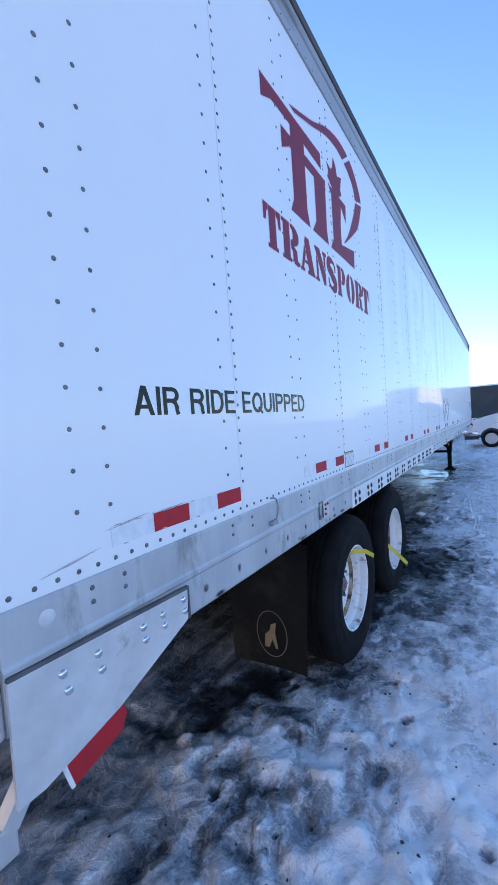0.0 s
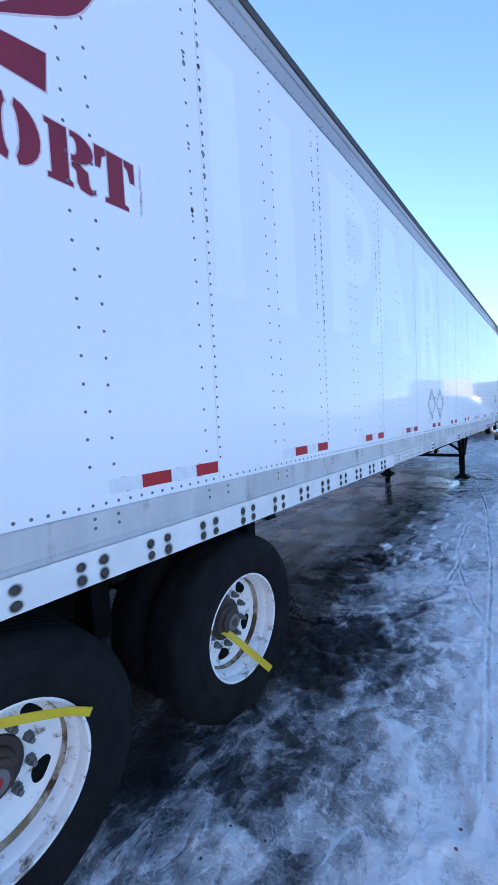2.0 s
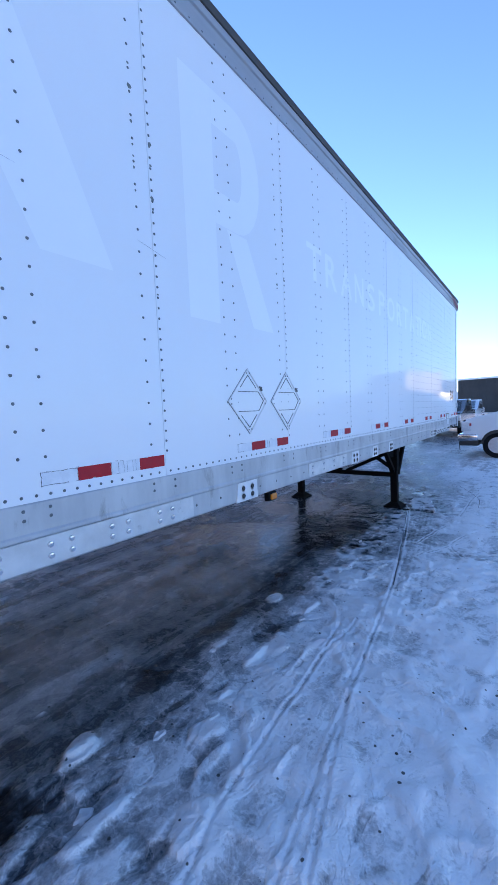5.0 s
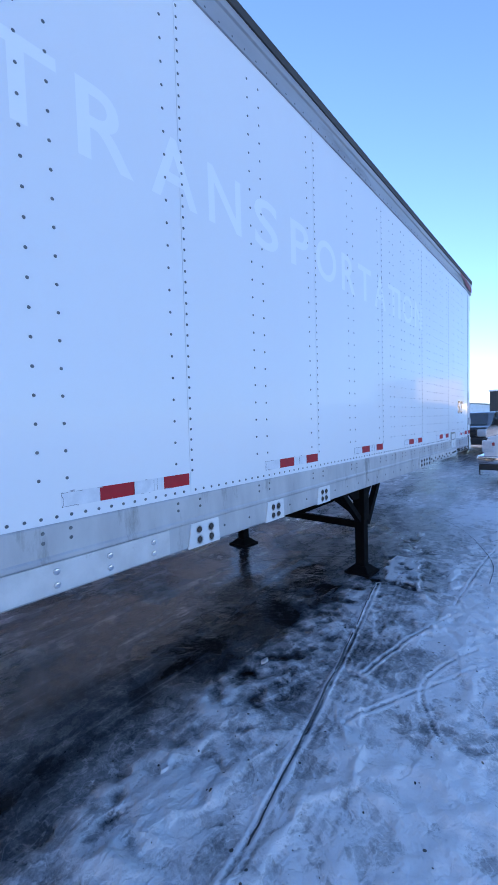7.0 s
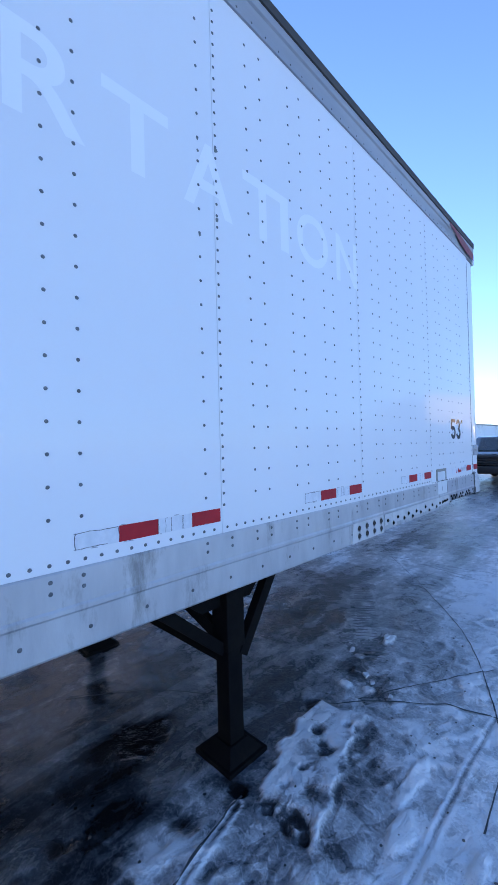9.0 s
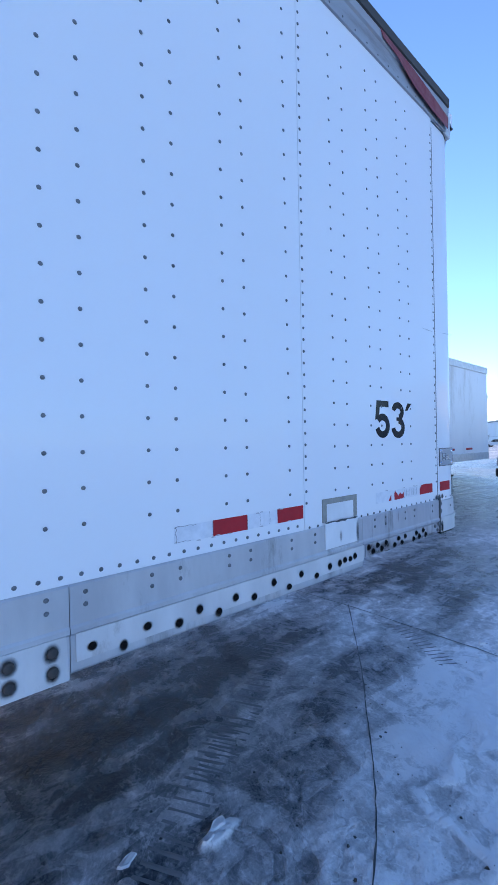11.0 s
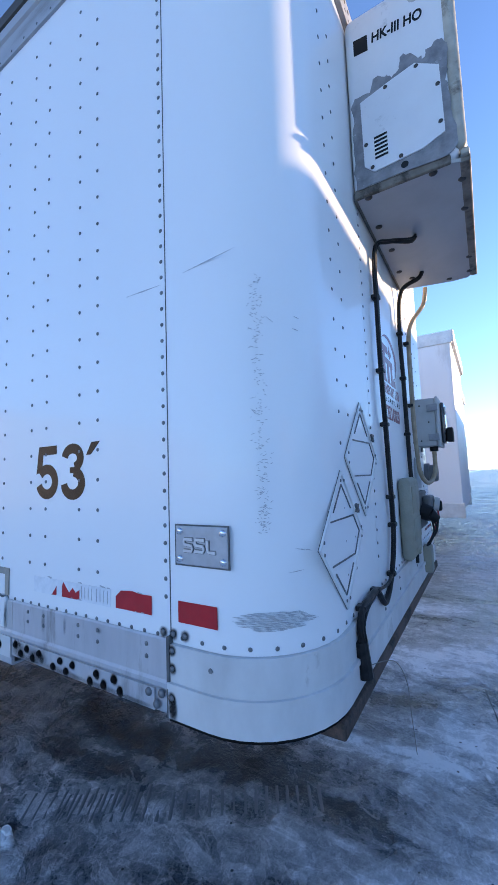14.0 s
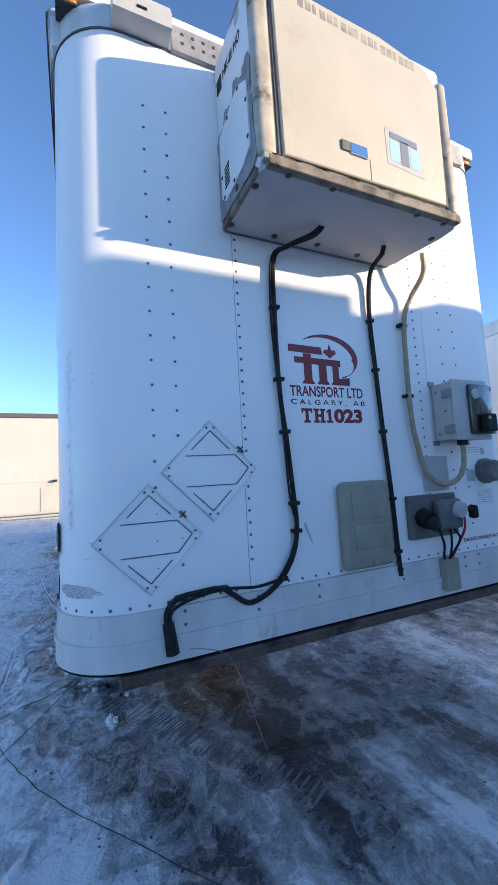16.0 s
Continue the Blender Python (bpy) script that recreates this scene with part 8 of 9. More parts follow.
# the row beside ours, noses level with it
yard_trailer(-7.15, 0.2, 16.35, 1.1, "clean white box trailer parked parallel beside snow", rear_at_y0=True)
yard_trailer(-11.6, 0.3, 16.2, 1.1, "white box trailer further along the row")
yard_trailer(-16.2, 0.0, 16.0, 1.1, "white box trailer far along the row")
# the row across the lane, rear doors to the lane
# this short one is added out of sight, only to shade our nose's lower part
yard_trailer(-4.95, 20.3, 27.3, 1.1, "short white box trailer added unseen across the lane to shade the nose")
yard_trailer(-7.95, 20.1, 36.0, 1.1, "box trailer with quilted steel rear doors", M_FARWHITE, M_FARSTEEL)
yard_trailer(-11.9, 20.3, 36.4, 1.1, "drab grey-brown ribbed box trailer", M_DRAB, M_DRAB)
yard_trailer(-18.4, 19.6, 35.5, 1.1, "grimy white box trailer with a maroon mark and brown doors", M_GRIMY, M_DRAB, mark=True)
yard_trailer(-23.9, 19.5, 35.3, 1.1, "grimy white box trailer in the far row", M_GRIMY, M_DRAB)
for i, (x, y) in enumerate(((-28.4, 19.6), (-33.0, 19.8), (-37.6, 19.5), (-42.2, 19.7), (-47.0, 19.6))):
    yard_trailer(x, y, y + 14.5, 1.1, "white box trailer far down the row across the lane")


def car_wheel(parent, x, y, r, axis, out, rim_mat):
    w = bmesh.new()
    s = out
    lathe(w, [(r * 0.62, 0.0), (r * 0.9, 0.01 * s), (r, -0.04 * s), (r, -0.20 * s), (r * 0.9, -0.24 * s), (r * 0.6, -0.22 * s)], (x, y, r), axis, 32, closed=True)
    wo = part("wheel", w, M_RUBBER, parent, smooth=True)
    q = bmesh.new()
    lathe(q, [(r * 0.62, -0.005 * s), (r * 0.58, -0.03 * s), (r * 0.40, -0.05 * s), (r * 0.22, -0.02 * s), (r * 0.18, 0.01 * s), (r * 0.05, 0.012 * s)], (x, y, r), axis, 24)
    ro = part("rim", q, rim_mat, wo, smooth=True)
    h = bmesh.new()
    for k in range(8):
        a = 2 * math.pi * k / 8
        u, v = r * 0.46 * math.cos(a), r * 0.46 * math.sin(a)
        c = (x + u, y - 0.036 * s * 0, r + v) if axis == "y" else (x, y + u, r + v)
        if axis == "y":
            rod(h, (c[0], y - 0.05 * s, c[2]), (c[0], y - 0.028 * s, c[2]), r * 0.08, 10)
        else:
            rod(h, (x - 0.05 * s, c[1], c[2]), (x - 0.028 * s, c[1], c[2]), r * 0.08, 10)
    part("rim_hole", h, M_BOLT, ro)


M_CHROMEDULL = surface("dull_chrome", (0.62, 0.62, 0.64), (0.50, 0.50, 0.52), 9, 0.3, 0.4, metal=0.7)


def cargo_van():
    """A long-nosed white van: nose towards low x, its flank towards the trailer at y = 19.6."""
    x0, ya, yb = -0.46, 19.60, 21.58
    v = empty("cargo_van", x0 + 2.8, (ya + yb) / 2, 0)
    tagged(v, "white long-nosed cargo van with a chrome bumper", "van")
    prof = [(0.10, 0.55), (0.06, 0.90), (0.16, 1.18), (0.45, 1.25), (1.15, 1.36), (1.25, 1.42), (2.05, 2.08), (2.4, 2.18), (5.5, 2.20), (5.62, 2.0), (5.66, 0.60), (4.72, 0.50), (1.5, 0.48)]
    b = bmesh.new()
    prism(b, [(x0 + u, z) for u, z in prof], "y", ya, yb)
    # wheel openings are dark arches set into the flank
    es = [e for e in b.edges if abs(e.verts[0].co.y - e.verts[1].co.y) < 1e-4]
    bmesh.ops.bevel(b, geom=es, offset=0.055, segments=3, affect="EDGES", profile=0.6)
    part("body", b, M_CARWHITE, v, smooth=True)
    for cx in (0.98, 4.45):
        ar = bmesh.new()
        out = [(x0 + cx + 0.42 * math.cos(a), 0.42 + 0.42 * math.sin(a)) for a in [math.pi * i / 14 for i in range(15)]]
        prism(ar, out, "y", ya - 0.004, ya + 0.1)
        part("wheel_arch", ar, M_TRIM, v)
        car_wheel(v, x0 + cx, ya - 0.012, 0.385, "y", -1, M_CHROMEDULL)
        car_wheel(v, x0 + cx, yb + 0.002, 0.385, "y", 1, M_WPLATE)
    bp = bmesh.new()
    box(bp, x0 - 0.08, x0 + 0.48, ya - 0.02, yb + 0.02, 0.50, 0.72, 0.05, 3)
    part("bumper", bp, M_CHROME, v, "dull chrome front bumper", smooth=True)
    bl = bmesh.new()
    box(bl, x0 - 0.04, x0 + 0.5, ya + 0.01, yb - 0.01, 0.36, 0.505, 0.03)
    part("bumper_skirt", bl, M_TRIM, v)
    g = bmesh.new()
    box(g, x0 + 0.03, x0 + 0.10, ya + 0.42, yb - 0.42, 0.74, 1.14, 0.02)
    go = part("grille", g, M_TRIM, v)
    for i in range(4):
        sl = bmesh.new()
        box(sl, x0 + 0.015, x0 + 0.045, ya + 0.42, yb - 0.42, 0.78 + 0.09 * i, 0.815 + 0.09 * i, 0.006)
        part("slat", sl, M_CHROME, go)
    for y0, y1 in ((ya - 0.012, ya + 0.38), (yb - 0.38, yb + 0.012)):
        hl = bmesh.new()
        box(hl, x0 + 0.03, x0 + 0.30, y0, y1, 0.80, 1.10, 0.03, 3)
        ho2 = part("headlamp", hl, M_LAMP, v, smooth=True)
        am2 = bmesh.new()
        box(am2, x0 + 0.235, x0 + 0.308, y0 - 0.002, y1 + 0.002, 0.96, 1.06, 0.02)
        part("indicator", am2, M_HUBRED, ho2, "red-orange corner lamp")
    ws = bmesh.new()
    prism(ws, [(x0 + 1.30, 1.47), (x0 + 2.02, 2.05), (x0 + 2.00, 2.075), (x0 + 1.275, 1.485)], "y", ya + 0.14, yb - 0.14)
    part("windscreen", ws, M_GLASS, v)
    sw = bmesh.new()
    prism(sw, [(x0 + 1.50, 1.42), (x0 + 2.55, 1.42), (x0 + 2.55, 2.02), (x0 + 2.12, 2.02)], "y", ya - 0.006, ya + 0.03)
    part("side_window", sw, M_GLASS, v)
    mi = bmesh.new()
    box(mi, x0 + 1.42, x0 + 1.60, ya - 0.24, ya - 0.10, 1.42, 1.72, 0.03)
    rod(mi, (x0 + 1.55, ya - 0.12, 1.46), (x0 + 1.62, ya + 0.02, 1.44), 0.02)
    part("mirror", mi, M_TRIM, v)
    wp = bmesh.new()
    bar(wp, (x0 + 1.18, ya + 0.3, 1.46), (x0 + 1.30, yb - 0.4, 1.50), 0.03, 0.02)
    part("wiper", wp, M_TRIM, v)
    mold = bmesh.new()
    box(mold, x0 + 1.55, x0 + 4.0, ya - 0.012, ya + 0.01, 0.74, 0.80, 0.006)
    part("moulding", mold, M_TRIM, v)
    bg = bmesh.new()
    box(bg, x0 + 1.05, x0 + 1.40, ya - 0.006, ya + 0.01, 1.03, 1.07)
    part("badge", bg, M_CHROME, v)
    cb2 = bmesh.new()
    tube(cb2, spline([(x0 + 0.02, ya + 0.15, 0.52), (x0 - 0.03, ya + 0.12, 0.42), (x0 - 0.03, ya + 0.11, 0.28), (x0 - 0.02, ya + 0.10, 0.22)], 5), 0.012)
    part("block_heater_lead", cb2, M_CABLE, v, "dangling block-heater plug lead")


cargo_van()


M_CREAM = surface("cream_sheet", (0.52, 0.44, 0.38), (0.46, 0.39, 0.33), 0.9, 0.5, grime=(0.36, 0.30, 0.25), grime_scale=0.8, grime_from=0.6)


def cargo_truck():
    """A small box truck that stands a little askew behind the van; its upper body is in the low sun."""
    t = empty("box_truck", 3.3, 23.2, 0)
    tagged(t, "small cream box truck with its upper body in sun", "truck")
    turn = Matrix.Translation((2.75, 22.0, 0)) @ Matrix.Rotation(radians(16), 4, "Z")

    def put(name, bm, mat, label="", smooth=False):
        bmesh.ops.transform(bm, matrix=turn, verts=bm.verts)
        return part(name, bm, mat, t, label, smooth)
    put("cargo_body", boxm(0.0, 1.7, 0.0, 2.95, 0.85, 3.02, 0.03), M_CREAM, "cream sheet cargo body")
    put("roof_rail", boxm(-0.012, 0.05, 0.02, 2.93, 2.97, 3.04, 0.008), M_CREAM)
    put("chassis", boxm(0.55, 1.55, -0.1, 4.6, 0.55, 0.84, 0.01), M_DARK)
    cab = bmesh.new()
    prism(cab, [(3.0, 0.6), (5.0, 0.6), (5.05, 1.2), (4.3, 1.35), (3.9, 2.15), (3.0, 2.2)], "x", 0.06, 1.66)
    bmesh.ops.bevel(cab, geom=[e for e in cab.edges if abs(e.verts[0].co.x - e.verts[1].co.x) < 1e-4], offset=0.05, segments=2, affect="EDGES", profile=0.6)
    put("cab", cab, M_CARWHITE, smooth=True)
    for x in (0.10, 1.36):
        for y in (0.8, 4.3):
            w = lathe(bmesh.new(), [(0.22, 0.02), (0.36, 0.0), (0.40, 0.04), (0.40, 0.20), (0.36, 0.24), (0.22, 0.22)], (x, y, 0.40), "x", 28, closed=True)
            put("wheel", w, M_RUBBER, smooth=True)


cargo_truck()


def pickup(xc, y0, paint, label):
    """A pickup that faces the lane (towards low y)."""
    p = empty("pickup_truck", xc, y0 + 2.9, 0)
    tagged(p, label, "pickup", "pickups by the lane")
    prof = [(0.08, 0.62), (0.02, 0.95), (0.12, 1.18), (1.45, 1.26), (2.25, 1.84), (2.6, 1.90), (3.9, 1.90), (4.2, 1.28), (5.75, 1.28), (5.8, 0.62), (4.8, 0.50), (1.6, 0.50)]
    b = bmesh.new()
    prism(b, [(y0 + u, z) for u, z in prof], "x", xc - 0.98, xc + 0.98)
    es = [e for e in b.edges if abs(e.verts[0].co.x - e.verts[1].co.x) < 1e-4]
    bmesh.ops.bevel(b, geom=es, offset=0.06, segments=3, affect="EDGES", profile=0.6)
    part("body", b, paint, p, smooth=True)
    g = bmesh.new()
    box(g, xc - 0.62, xc + 0.62, y0 - 0.03, y0 + 0.1, 0.78, 1.14, 0.03)
    go = part("grille", g, M_TRIM, p)
    for i in range(3):
        s = bmesh.new()
        box(s, xc - 0.60, xc + 0.60, y0 - 0.045, y0 - 0.02, 0.84 + 0.10 * i, 0.885 + 0.10 * i, 0.008)
        part("slat", s, M_CARBLACK, go)
    for k in (-1, 1):
        h = bmesh.new()
        box(h, xc + k * 0.82 - 0.17, xc + k * 0.82 + 0.17, y0 - 0.02, y0 + 0.3, 0.80, 1.12, 0.04, 3)
        part("headlamp", h, M_LAMP, p, smooth=True)
    bp = bmesh.new()
    box(bp, xc - 1.0, xc + 1.0, y0 - 0.12, y0 + 0.2, 0.45, 0.74, 0.05, 3)
    part("bumper", bp, M_TRIM if paint is M_CARBLACK else M_CHROME, p, smooth=True)
    ws = bmesh.new()
    prism(ws, [(y0 + 1.50, 1.30), (y0 + 2.24, 1.80), (y0 + 2.22, 1.83), (y0 + 1.47, 1.315)], "x", xc - 0.76, xc + 0.76)
    part("windscreen", ws, M_GLASS, p)
    for k in (-1, 1):
        m = bmesh.new()
        box(m, xc + k * 1.14 - 0.1, xc + k * 1.14 + 0.1, y0 + 1.72, y0 + 1.86, 1.25, 1.55, 0.03)
        box(m, xc + k * 1.0 - 0.06, xc + k * 1.0 + 0.06, y0 + 1.76, y0 + 1.82, 1.28, 1.33)
        part("mirror", m, M_TRIM, p)
        w2 = bmesh.new()
        prism(w2, [(y0 + 1.85, 1.32), (y0 + 3.9, 1.32), (y0 + 3.75, 1.78), (y0 + 2.35, 1.78)], "x", xc + k * 0.985 - 0.006, xc + k * 0.985 + 0.006)
        part("side_window", w2, M_GLASS, p)
        for yy in (1.05, 4.75):
            car_wheel(p, xc + k * 0.99, y0 + yy, 0.40, "x", k, M_BARE)


pickup(-2.68, 28.0, M_CARBLACK, "black pickup truck facing the lane on snow")
pickup(-3.0, 36.5, M_CARWHITE, "white pickup truck parked beyond the lane")


def parked_car(xc, yc, paint, label):
    c = empty("parked_car", xc, yc, 0)
    tagged(c, label, "car", "cars in the far lot")
    prof = [(-2.2, 0.35), (-2.25, 0.75), (-1.1, 0.95), (-0.5, 1.5), (1.2, 1.55), (1.9, 1.0), (2.2, 0.9), (2.2, 0.35)]
    b = bmesh.new()
    prism(b, [(xc + u, z) for u, z in prof], "y", yc - 0.88, yc + 0.88)
    bmesh.ops.bevel(b, geom=[e for e in b.edges if abs(e.verts[0].co.y - e.verts[1].co.y) < 1e-4], offset=0.08, segments=2, affect="EDGES", profile=0.6)
    part("body", b, paint, c, smooth=True)
    w = bmesh.new()
    prism(w, [(xc - 0.85, 0.98), (xc + 1.5, 1.02), (xc + 1.05, 1.46), (xc - 0.4, 1.42)], "y", yc - 0.89, yc + 0.89)
    part("window", w, M_TRIM, c)
    for u in (-1.35, 1.35):
        car_wheel(c, xc + u, yc - 0.885, 0.33, "y", -1, M_BARE)
        car_wheel(c, xc + u, yc + 0.885, 0.33, "y", 1, M_BARE)


for i, (x, y, m, l) in enumerate(((-21.0, 96.0, M_TRIM, "dark car in the far snowy lot"), (-25.5, 95.0, M_CARWHITE, "white car in the far snowy lot"), (-31.0, 97.0, M_TRIM, "dark car in the far snowy lot"), (-36.0, 95.5, M_CARBLACK, "black car in the far snowy lot"), (-42.0, 96.5, M_CARWHITE, "white car in the far snowy lot"))):
    parked_car(x, y, m, l)


# buildings
def building(name, x0, x1, y0, y1, h, wall, roof, label, ribs=0.0):
    t = empty(name, (x0 + x1) / 2, (y0 + y1) / 2, 0)
    tagged(t, label, "building")
    part("wall", boxm(x0, x1, y0, y1, -0.3, h), wall, t)
    part("roof_edge", boxm(x0 - 0.15, x1 + 0.15, y0 - 0.15, y1 + 0.15, h, h + 0.28), roof, t)
    if ribs:
        n = int((x1 - x0) / ribs)
        me = mesh_of(boxm(-0.03, 0.03, -0.05, 0.0, 0.0, h - 0.02), "rib", wall)
        for i in range(min(n, 120)):
            ob = hang(new("rib", me), t)
            ob.location = (x0 + (i + 0.5) * ribs, y0, 0)
    return t


dark = building("warehouse", -9.9, 13.0, 82.0, 110.0, 5.6, M_DARKWALL, M_FARWHITE, "long dark-clad warehouse with a snowy roof edge", 1.2)
shed = empty("storage_hall", -60.0, 170.0, 0)
tagged(shed, "low pale hall with a shallow gable roof", "building")
part("wall", prism(bmesh.new(), [(-75, -0.3), (-12, -0.3), (-12, 4.2), (-42, 7.6), (-75, 4.2)], "y", 160.0, 190.0), M_FARWHITE, shed)
part("sign", boxm(-43.5, -40, 159.8, 159.95, 4.6, 5.8), M_DARKWALL, shed)
part("roof", prism(bmesh.new(), [(-76, 4.15), (-42, 7.7), (-11, 4.15), (-11, 4.5), (-42, 8.05), (-76, 4.5)], "y", 159.5, 190.5), M_GREY, shed)

# white wall behind the start of the walk, with a pipe run along its foot
wb2 = building("white_warehouse", -40.0, 46.0, -29.0, -13.0, 7.05, M_WALL, M_SEAM, "long white rendered warehouse in low sun")
jn = bmesh.new()
box(jn, -40, 46, -13.0, -12.97, 2.52, 2.56)
part("wall_joint", jn, M_GREY, wb2)
pp = bmesh.new()
rod(pp, (-40, -12.7, 0.40), (46, -12.7, 0.40), 0.07, 8)
rod(pp, (-40, -12.7, 0.18), (46, -12.7, 0.18), 0.06, 8)
ppo = part("pipe_run", pp, M_GREY, None)
tagged(ppo, "grey pipes running along the foot of a white wall", "pipe")
for x in range(-20, 40, 5):
    sp = bmesh.new()
    box(sp, x - 0.1, x + 0.1, -12.9, -12.6, -0.2, 0.48)
    part("support", sp, M_GREY, ppo)
dr = bmesh.new()
box(dr, 1.2, 2.1, -13.0, -12.95, 0.0, 2.1, 0.01)
part("door", dr, M_WALL, wb2)
lp = bmesh.new()
box(lp, 1.05, 1.35, -13.0, -12.75, 2.5, 2.65, 0.02)
part("wall_lamp", lp, M_TRIM, wb2)

# chain fence posts and bare scrub at the far lot
fence = empty("lot_fence", -45.0, 88.0, 0)
tagged(fence, "thin wire fence along the far snowy lot", "fence")
me = mesh_of(boxm(-0.04, 0.04, -0.04, 0.04, -0.2, 2.0), "post", M_GREY)
for i in range(30):
    ob = hang(new("post", me), fence)
    ob.location = (-90 + 2.6 * i, 88.0, 0)
fw = bmesh.new()
for z in (0.4, 1.2, 1.95):
    box(fw, -90, -14, 87.99, 88.01, z - 0.012, z + 0.012)
part("wire", fw, M_GREY, fence)


def scrub(x, y, h, seed):
    """A bare winter shrub: a short trunk with many thin twigs."""
    q = random.Random(seed)
    b = bmesh.new()

    def grow(p, d, length, r, depth):
        e = p + d * length
        rod(b, p, e, r, 5, r * 0.6)
        if depth:
            for _ in range(3 if depth > 1 else 4):
                nd = (d + Vector((q.uniform(-0.8, 0.8), q.uniform(-0.8, 0.8), q.uniform(-0.1, 0.5)))).normalized()
                grow(e, nd, length * q.uniform(0.5, 0.8), r * 0.55, depth - 1)
    grow(Vector((x, y, -0.1)), Vector((0, 0, 1)), h * 0.35, 0.06, 3)
    ob = part("shrub", b, M_RUST, None)
    tagged(ob, "bare leafless winter shrub by the far lot", "shrub", "shrubs by the lot")


for i in range(12):
    scrub(-85 + 6.1 * i, 103 + (i % 3) * 2, 2.6 + 0.3 * (i % 4), 50 + i)

# cracks in the ice
def crack(points, w, name="ground_crack"):
    pts = spline([(x, y, 0) for x, y in points], 10)
    b = bmesh.new()
    prev = None
    q = random.Random(len(points))
    for i, p in enumerate(pts):
        d = (pts[min(i + 1, len(pts) - 1)] - pts[max(i - 1, 0)]).normalized()
        s = Vector((-d.y, d.x, 0)) * (w * q.uniform(0.5, 1.1))
        jit = Vector((q.uniform(-1, 1), q.uniform(-1, 1), 0)) * w * 0.6
        a, c = p + s + jit, p - s + jit
        ring = [b.verts.new((a.x, a.y, ground_z(a.x, a.y) + 0.004)), b.verts.new((c.x, c.y, ground_z(c.x, c.y) + 0.004))]
        if prev:
            b.faces.new((prev[0], prev[1], ring[1], ring[0]))
        prev = ring
    ob = part(name, b, M_SEAM, None)
    tagged(ob, "thin dark crack in the icy ground", "crack", kind="structure")


crack([(-1.6, 12.1), (-1.2, 12.6), (-0.6, 13.0), (-0.30, 13.22), (0.1, 13.6), (0.45, 13.82), (0.75, 13.9)], 0.0075)
crack([(-1.4, 16.8), (-0.62, 15.9), (-0.36, 15.57), (-0.02, 15.14), (0.23, 14.75), (0.46, 14.27), (0.70, 13.6), (0.76, 13.0)], 0.0045)
crack([(-0.17, 12.42), (-0.10, 12.1), (0.06, 11.4), (0.30, 10.3), (0.44, 9.6)], 0.006)
crack([(-0.1, 13.45), (0.05, 13.72), (0.23, 14.04), (0.44, 14.39), (0.8, 14.9)], 0.005)
crack([(0.6, 16.9), (-0.4, 16.85), (-1.6, 16.75), (-3.0, 16.5)], 0.006)


# a tread print, ice chips and grit on the ground
def tread_print(points, width, pitch):
    pts = spline([(x, y, 0) for x, y in points], 24)
    vs, fs = [], []
    run = 0.0
    for p, q in zip(pts, pts[1:]):
        d = q - p
        run += d.length
        if run < pitch:
            continue
        run = 0.0
        d.normalize()
        s = Vector((-d.y, d.x, 0))
        b = len(vs)
        for u, v, h in ((-1, -1, 0.0), (1, -1, 0.0), (1, 1, 0.0), (-1, 1, 0.0), (-0.85, -0.3, 0.003), (0.85, -0.3, 0.003), (0.85, 0.3, 0.003), (-0.85, 0.3, 0.003)):
            c = p + s * (u * width / 2) + d * (v * pitch * 0.20)
            vs.append((c.x, c.y, ground_z(c.x, c.y) + h - 0.001))
        fs += [(b + 4, b + 5, b + 6, b + 7)] + [(b + i, b + (i + 1) % 4, b + 4 + (i + 1) % 4, b + 4 + i) for i in range(4)]
    ob = raw("tread_print", vs, fs, M_PRINT)
    tagged(ob, "ribbed tyre print pressed into grey ice", "tyre print", kind="structure")


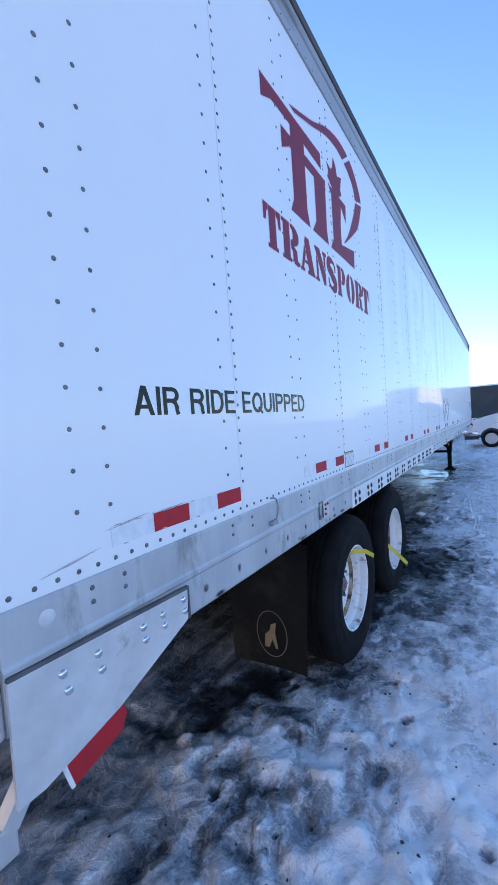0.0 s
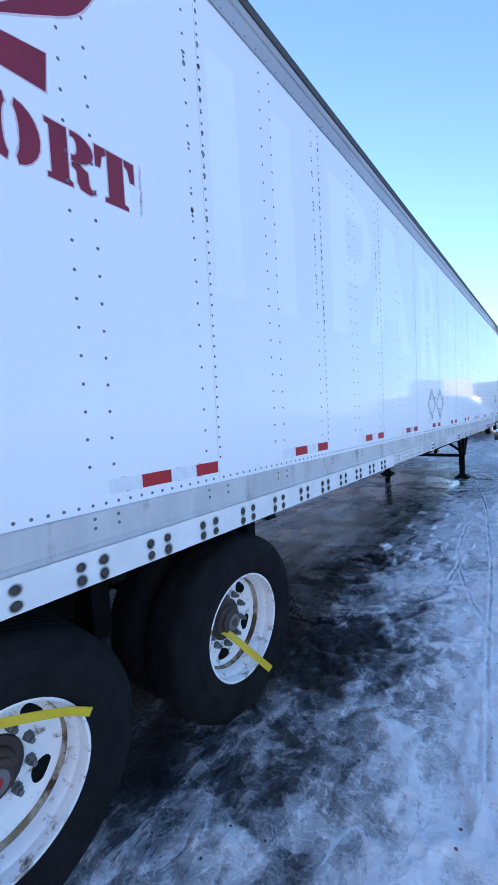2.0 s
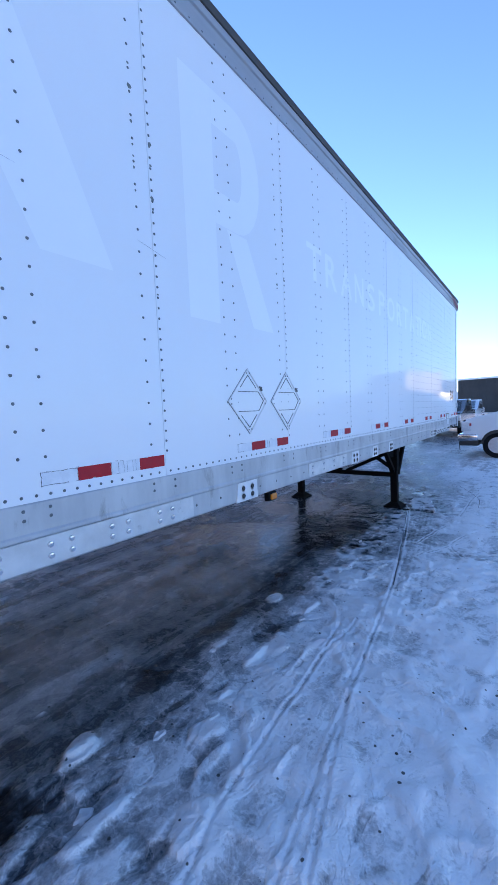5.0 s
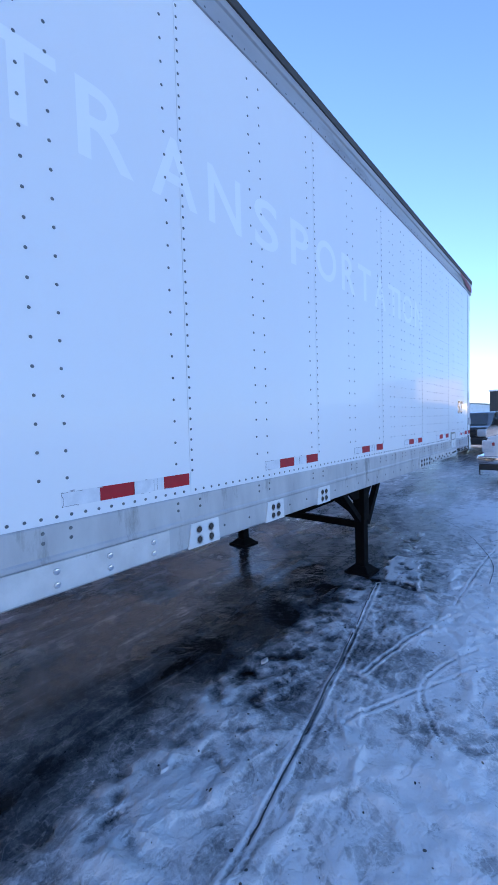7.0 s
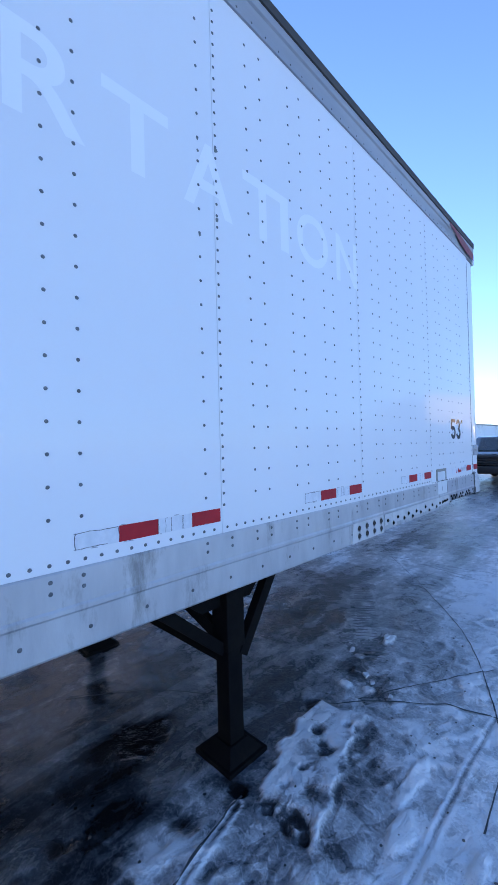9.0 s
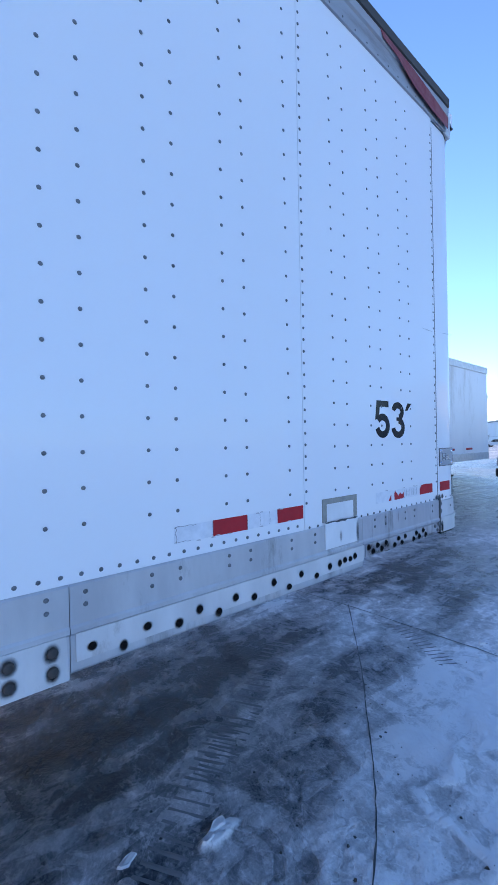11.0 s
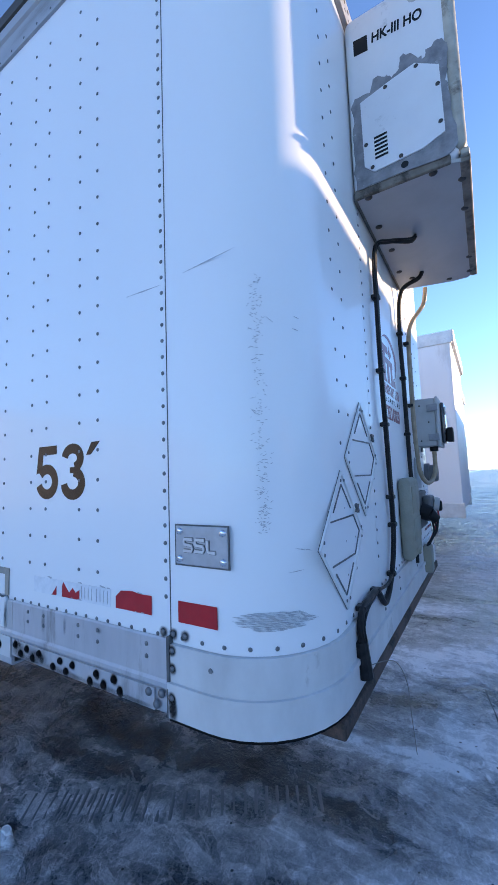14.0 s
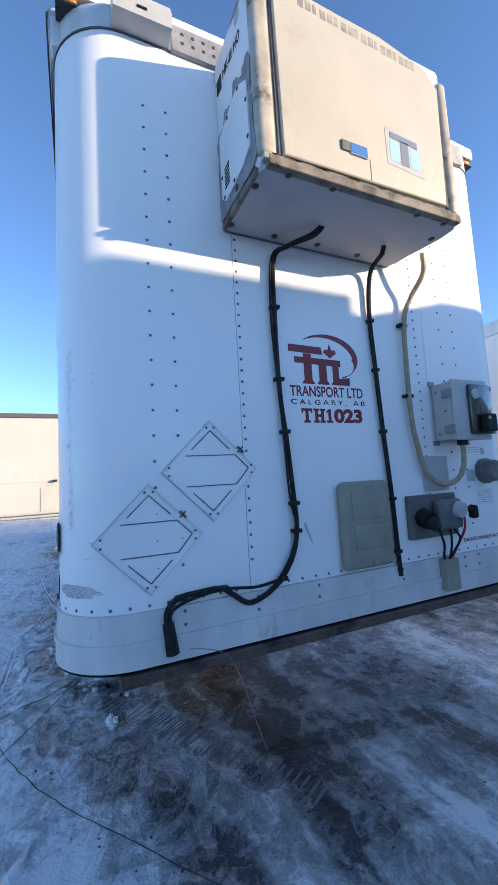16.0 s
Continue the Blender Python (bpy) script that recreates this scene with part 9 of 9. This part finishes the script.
M_PRINT = surface("pressed_ice", (0.24, 0.243, 0.25), (0.17, 0.17, 0.173), 7, 0.5, 0.6, bump=0.4, bump_scale=60)
tread_print([(-0.22, 13.92), (-0.45, 14.25), (-0.66, 14.55), (-0.90, 14.9)], 0.20, 0.052)
tread_print([(-0.55, 14.45), (-0.85, 14.95), (-1.15, 15.4), (-1.35, 15.75)], 0.20, 0.052)
tread_print([(-0.20, 16.45), (-0.50, 16.62), (-0.85, 16.75)], 0.16, 0.045)

M_ICE = surface("white_ice", (0.74, 0.75, 0.76), (0.60, 0.61, 0.63), 30, 0.5, bump=0.4, bump_scale=50)
for i, (x, y, r) in enumerate(((-0.33, 14.38, 0.055), (-0.30, 14.30, 0.04), (-0.46, 14.0, 0.045), (-0.20, 13.75, 0.05), (-0.12, 13.70, 0.035), (0.05, 13.62, 0.03), (-0.05, 7.2, 0.045), (0.0, 6.75, 0.05), (0.12, 7.45, 0.04),
                               (0.02, 8.6, 0.05), (-0.3, 7.9, 0.035), (0.25, 6.2, 0.04), (-0.1, 9.6, 0.045), (-0.25, 10.6, 0.05), (-0.18, 17.0, 0.05), (-0.10, 16.75, 0.035))):
    q = random.Random(200 + i)
    b = bmesh.new()
    out = [(x + r * q.uniform(0.5, 1.2) * math.cos(a) * 0.7, y + r * q.uniform(0.5, 1.3) * math.sin(a)) for a in [k * math.pi / 4 for k in range(8)]]
    g = ground_z(x, y)
    lo = [b.verts.new((u, v, g - 0.015)) for u, v in out]
    hi = [b.verts.new((x + (u - x) * 0.7, y + (v - y) * 0.7, g + r * q.uniform(0.15, 0.45))) for u, v in out]
    b.faces.new(hi)
    for k in range(8):
        b.faces.new((lo[k], lo[(k + 1) % 8], hi[(k + 1) % 8], hi[k]))
    ob = part("ice_chunk", b, M_ICE, None)
    tagged(ob, "small broken white chunk of ice", "ice", "loose ice")
vs, fs = [], []
q = random.Random(77)
for i in range(520):
    x, y = q.uniform(-0.6, 2.2), q.uniform(0.0, 18.5)
    r = 0.003 + 0.009 * q.random() ** 3
    g = ground_z(x, y)
    b = len(vs)
    vs += [(x + r * q.uniform(0.6, 1.3) * math.cos(a), y + r * q.uniform(0.6, 1.3) * math.sin(a), g - 0.002) for a in (0, 1.3, 2.5, 3.8, 5.0)] + [(x, y, g + r)]
    fs += [(b + k, b + (k + 1) % 5, b + 5) for k in range(5)]
tagged(raw("grit", vs, fs, M_BOLT), "dark grit scattered on the snow", "grit", kind="stuff")
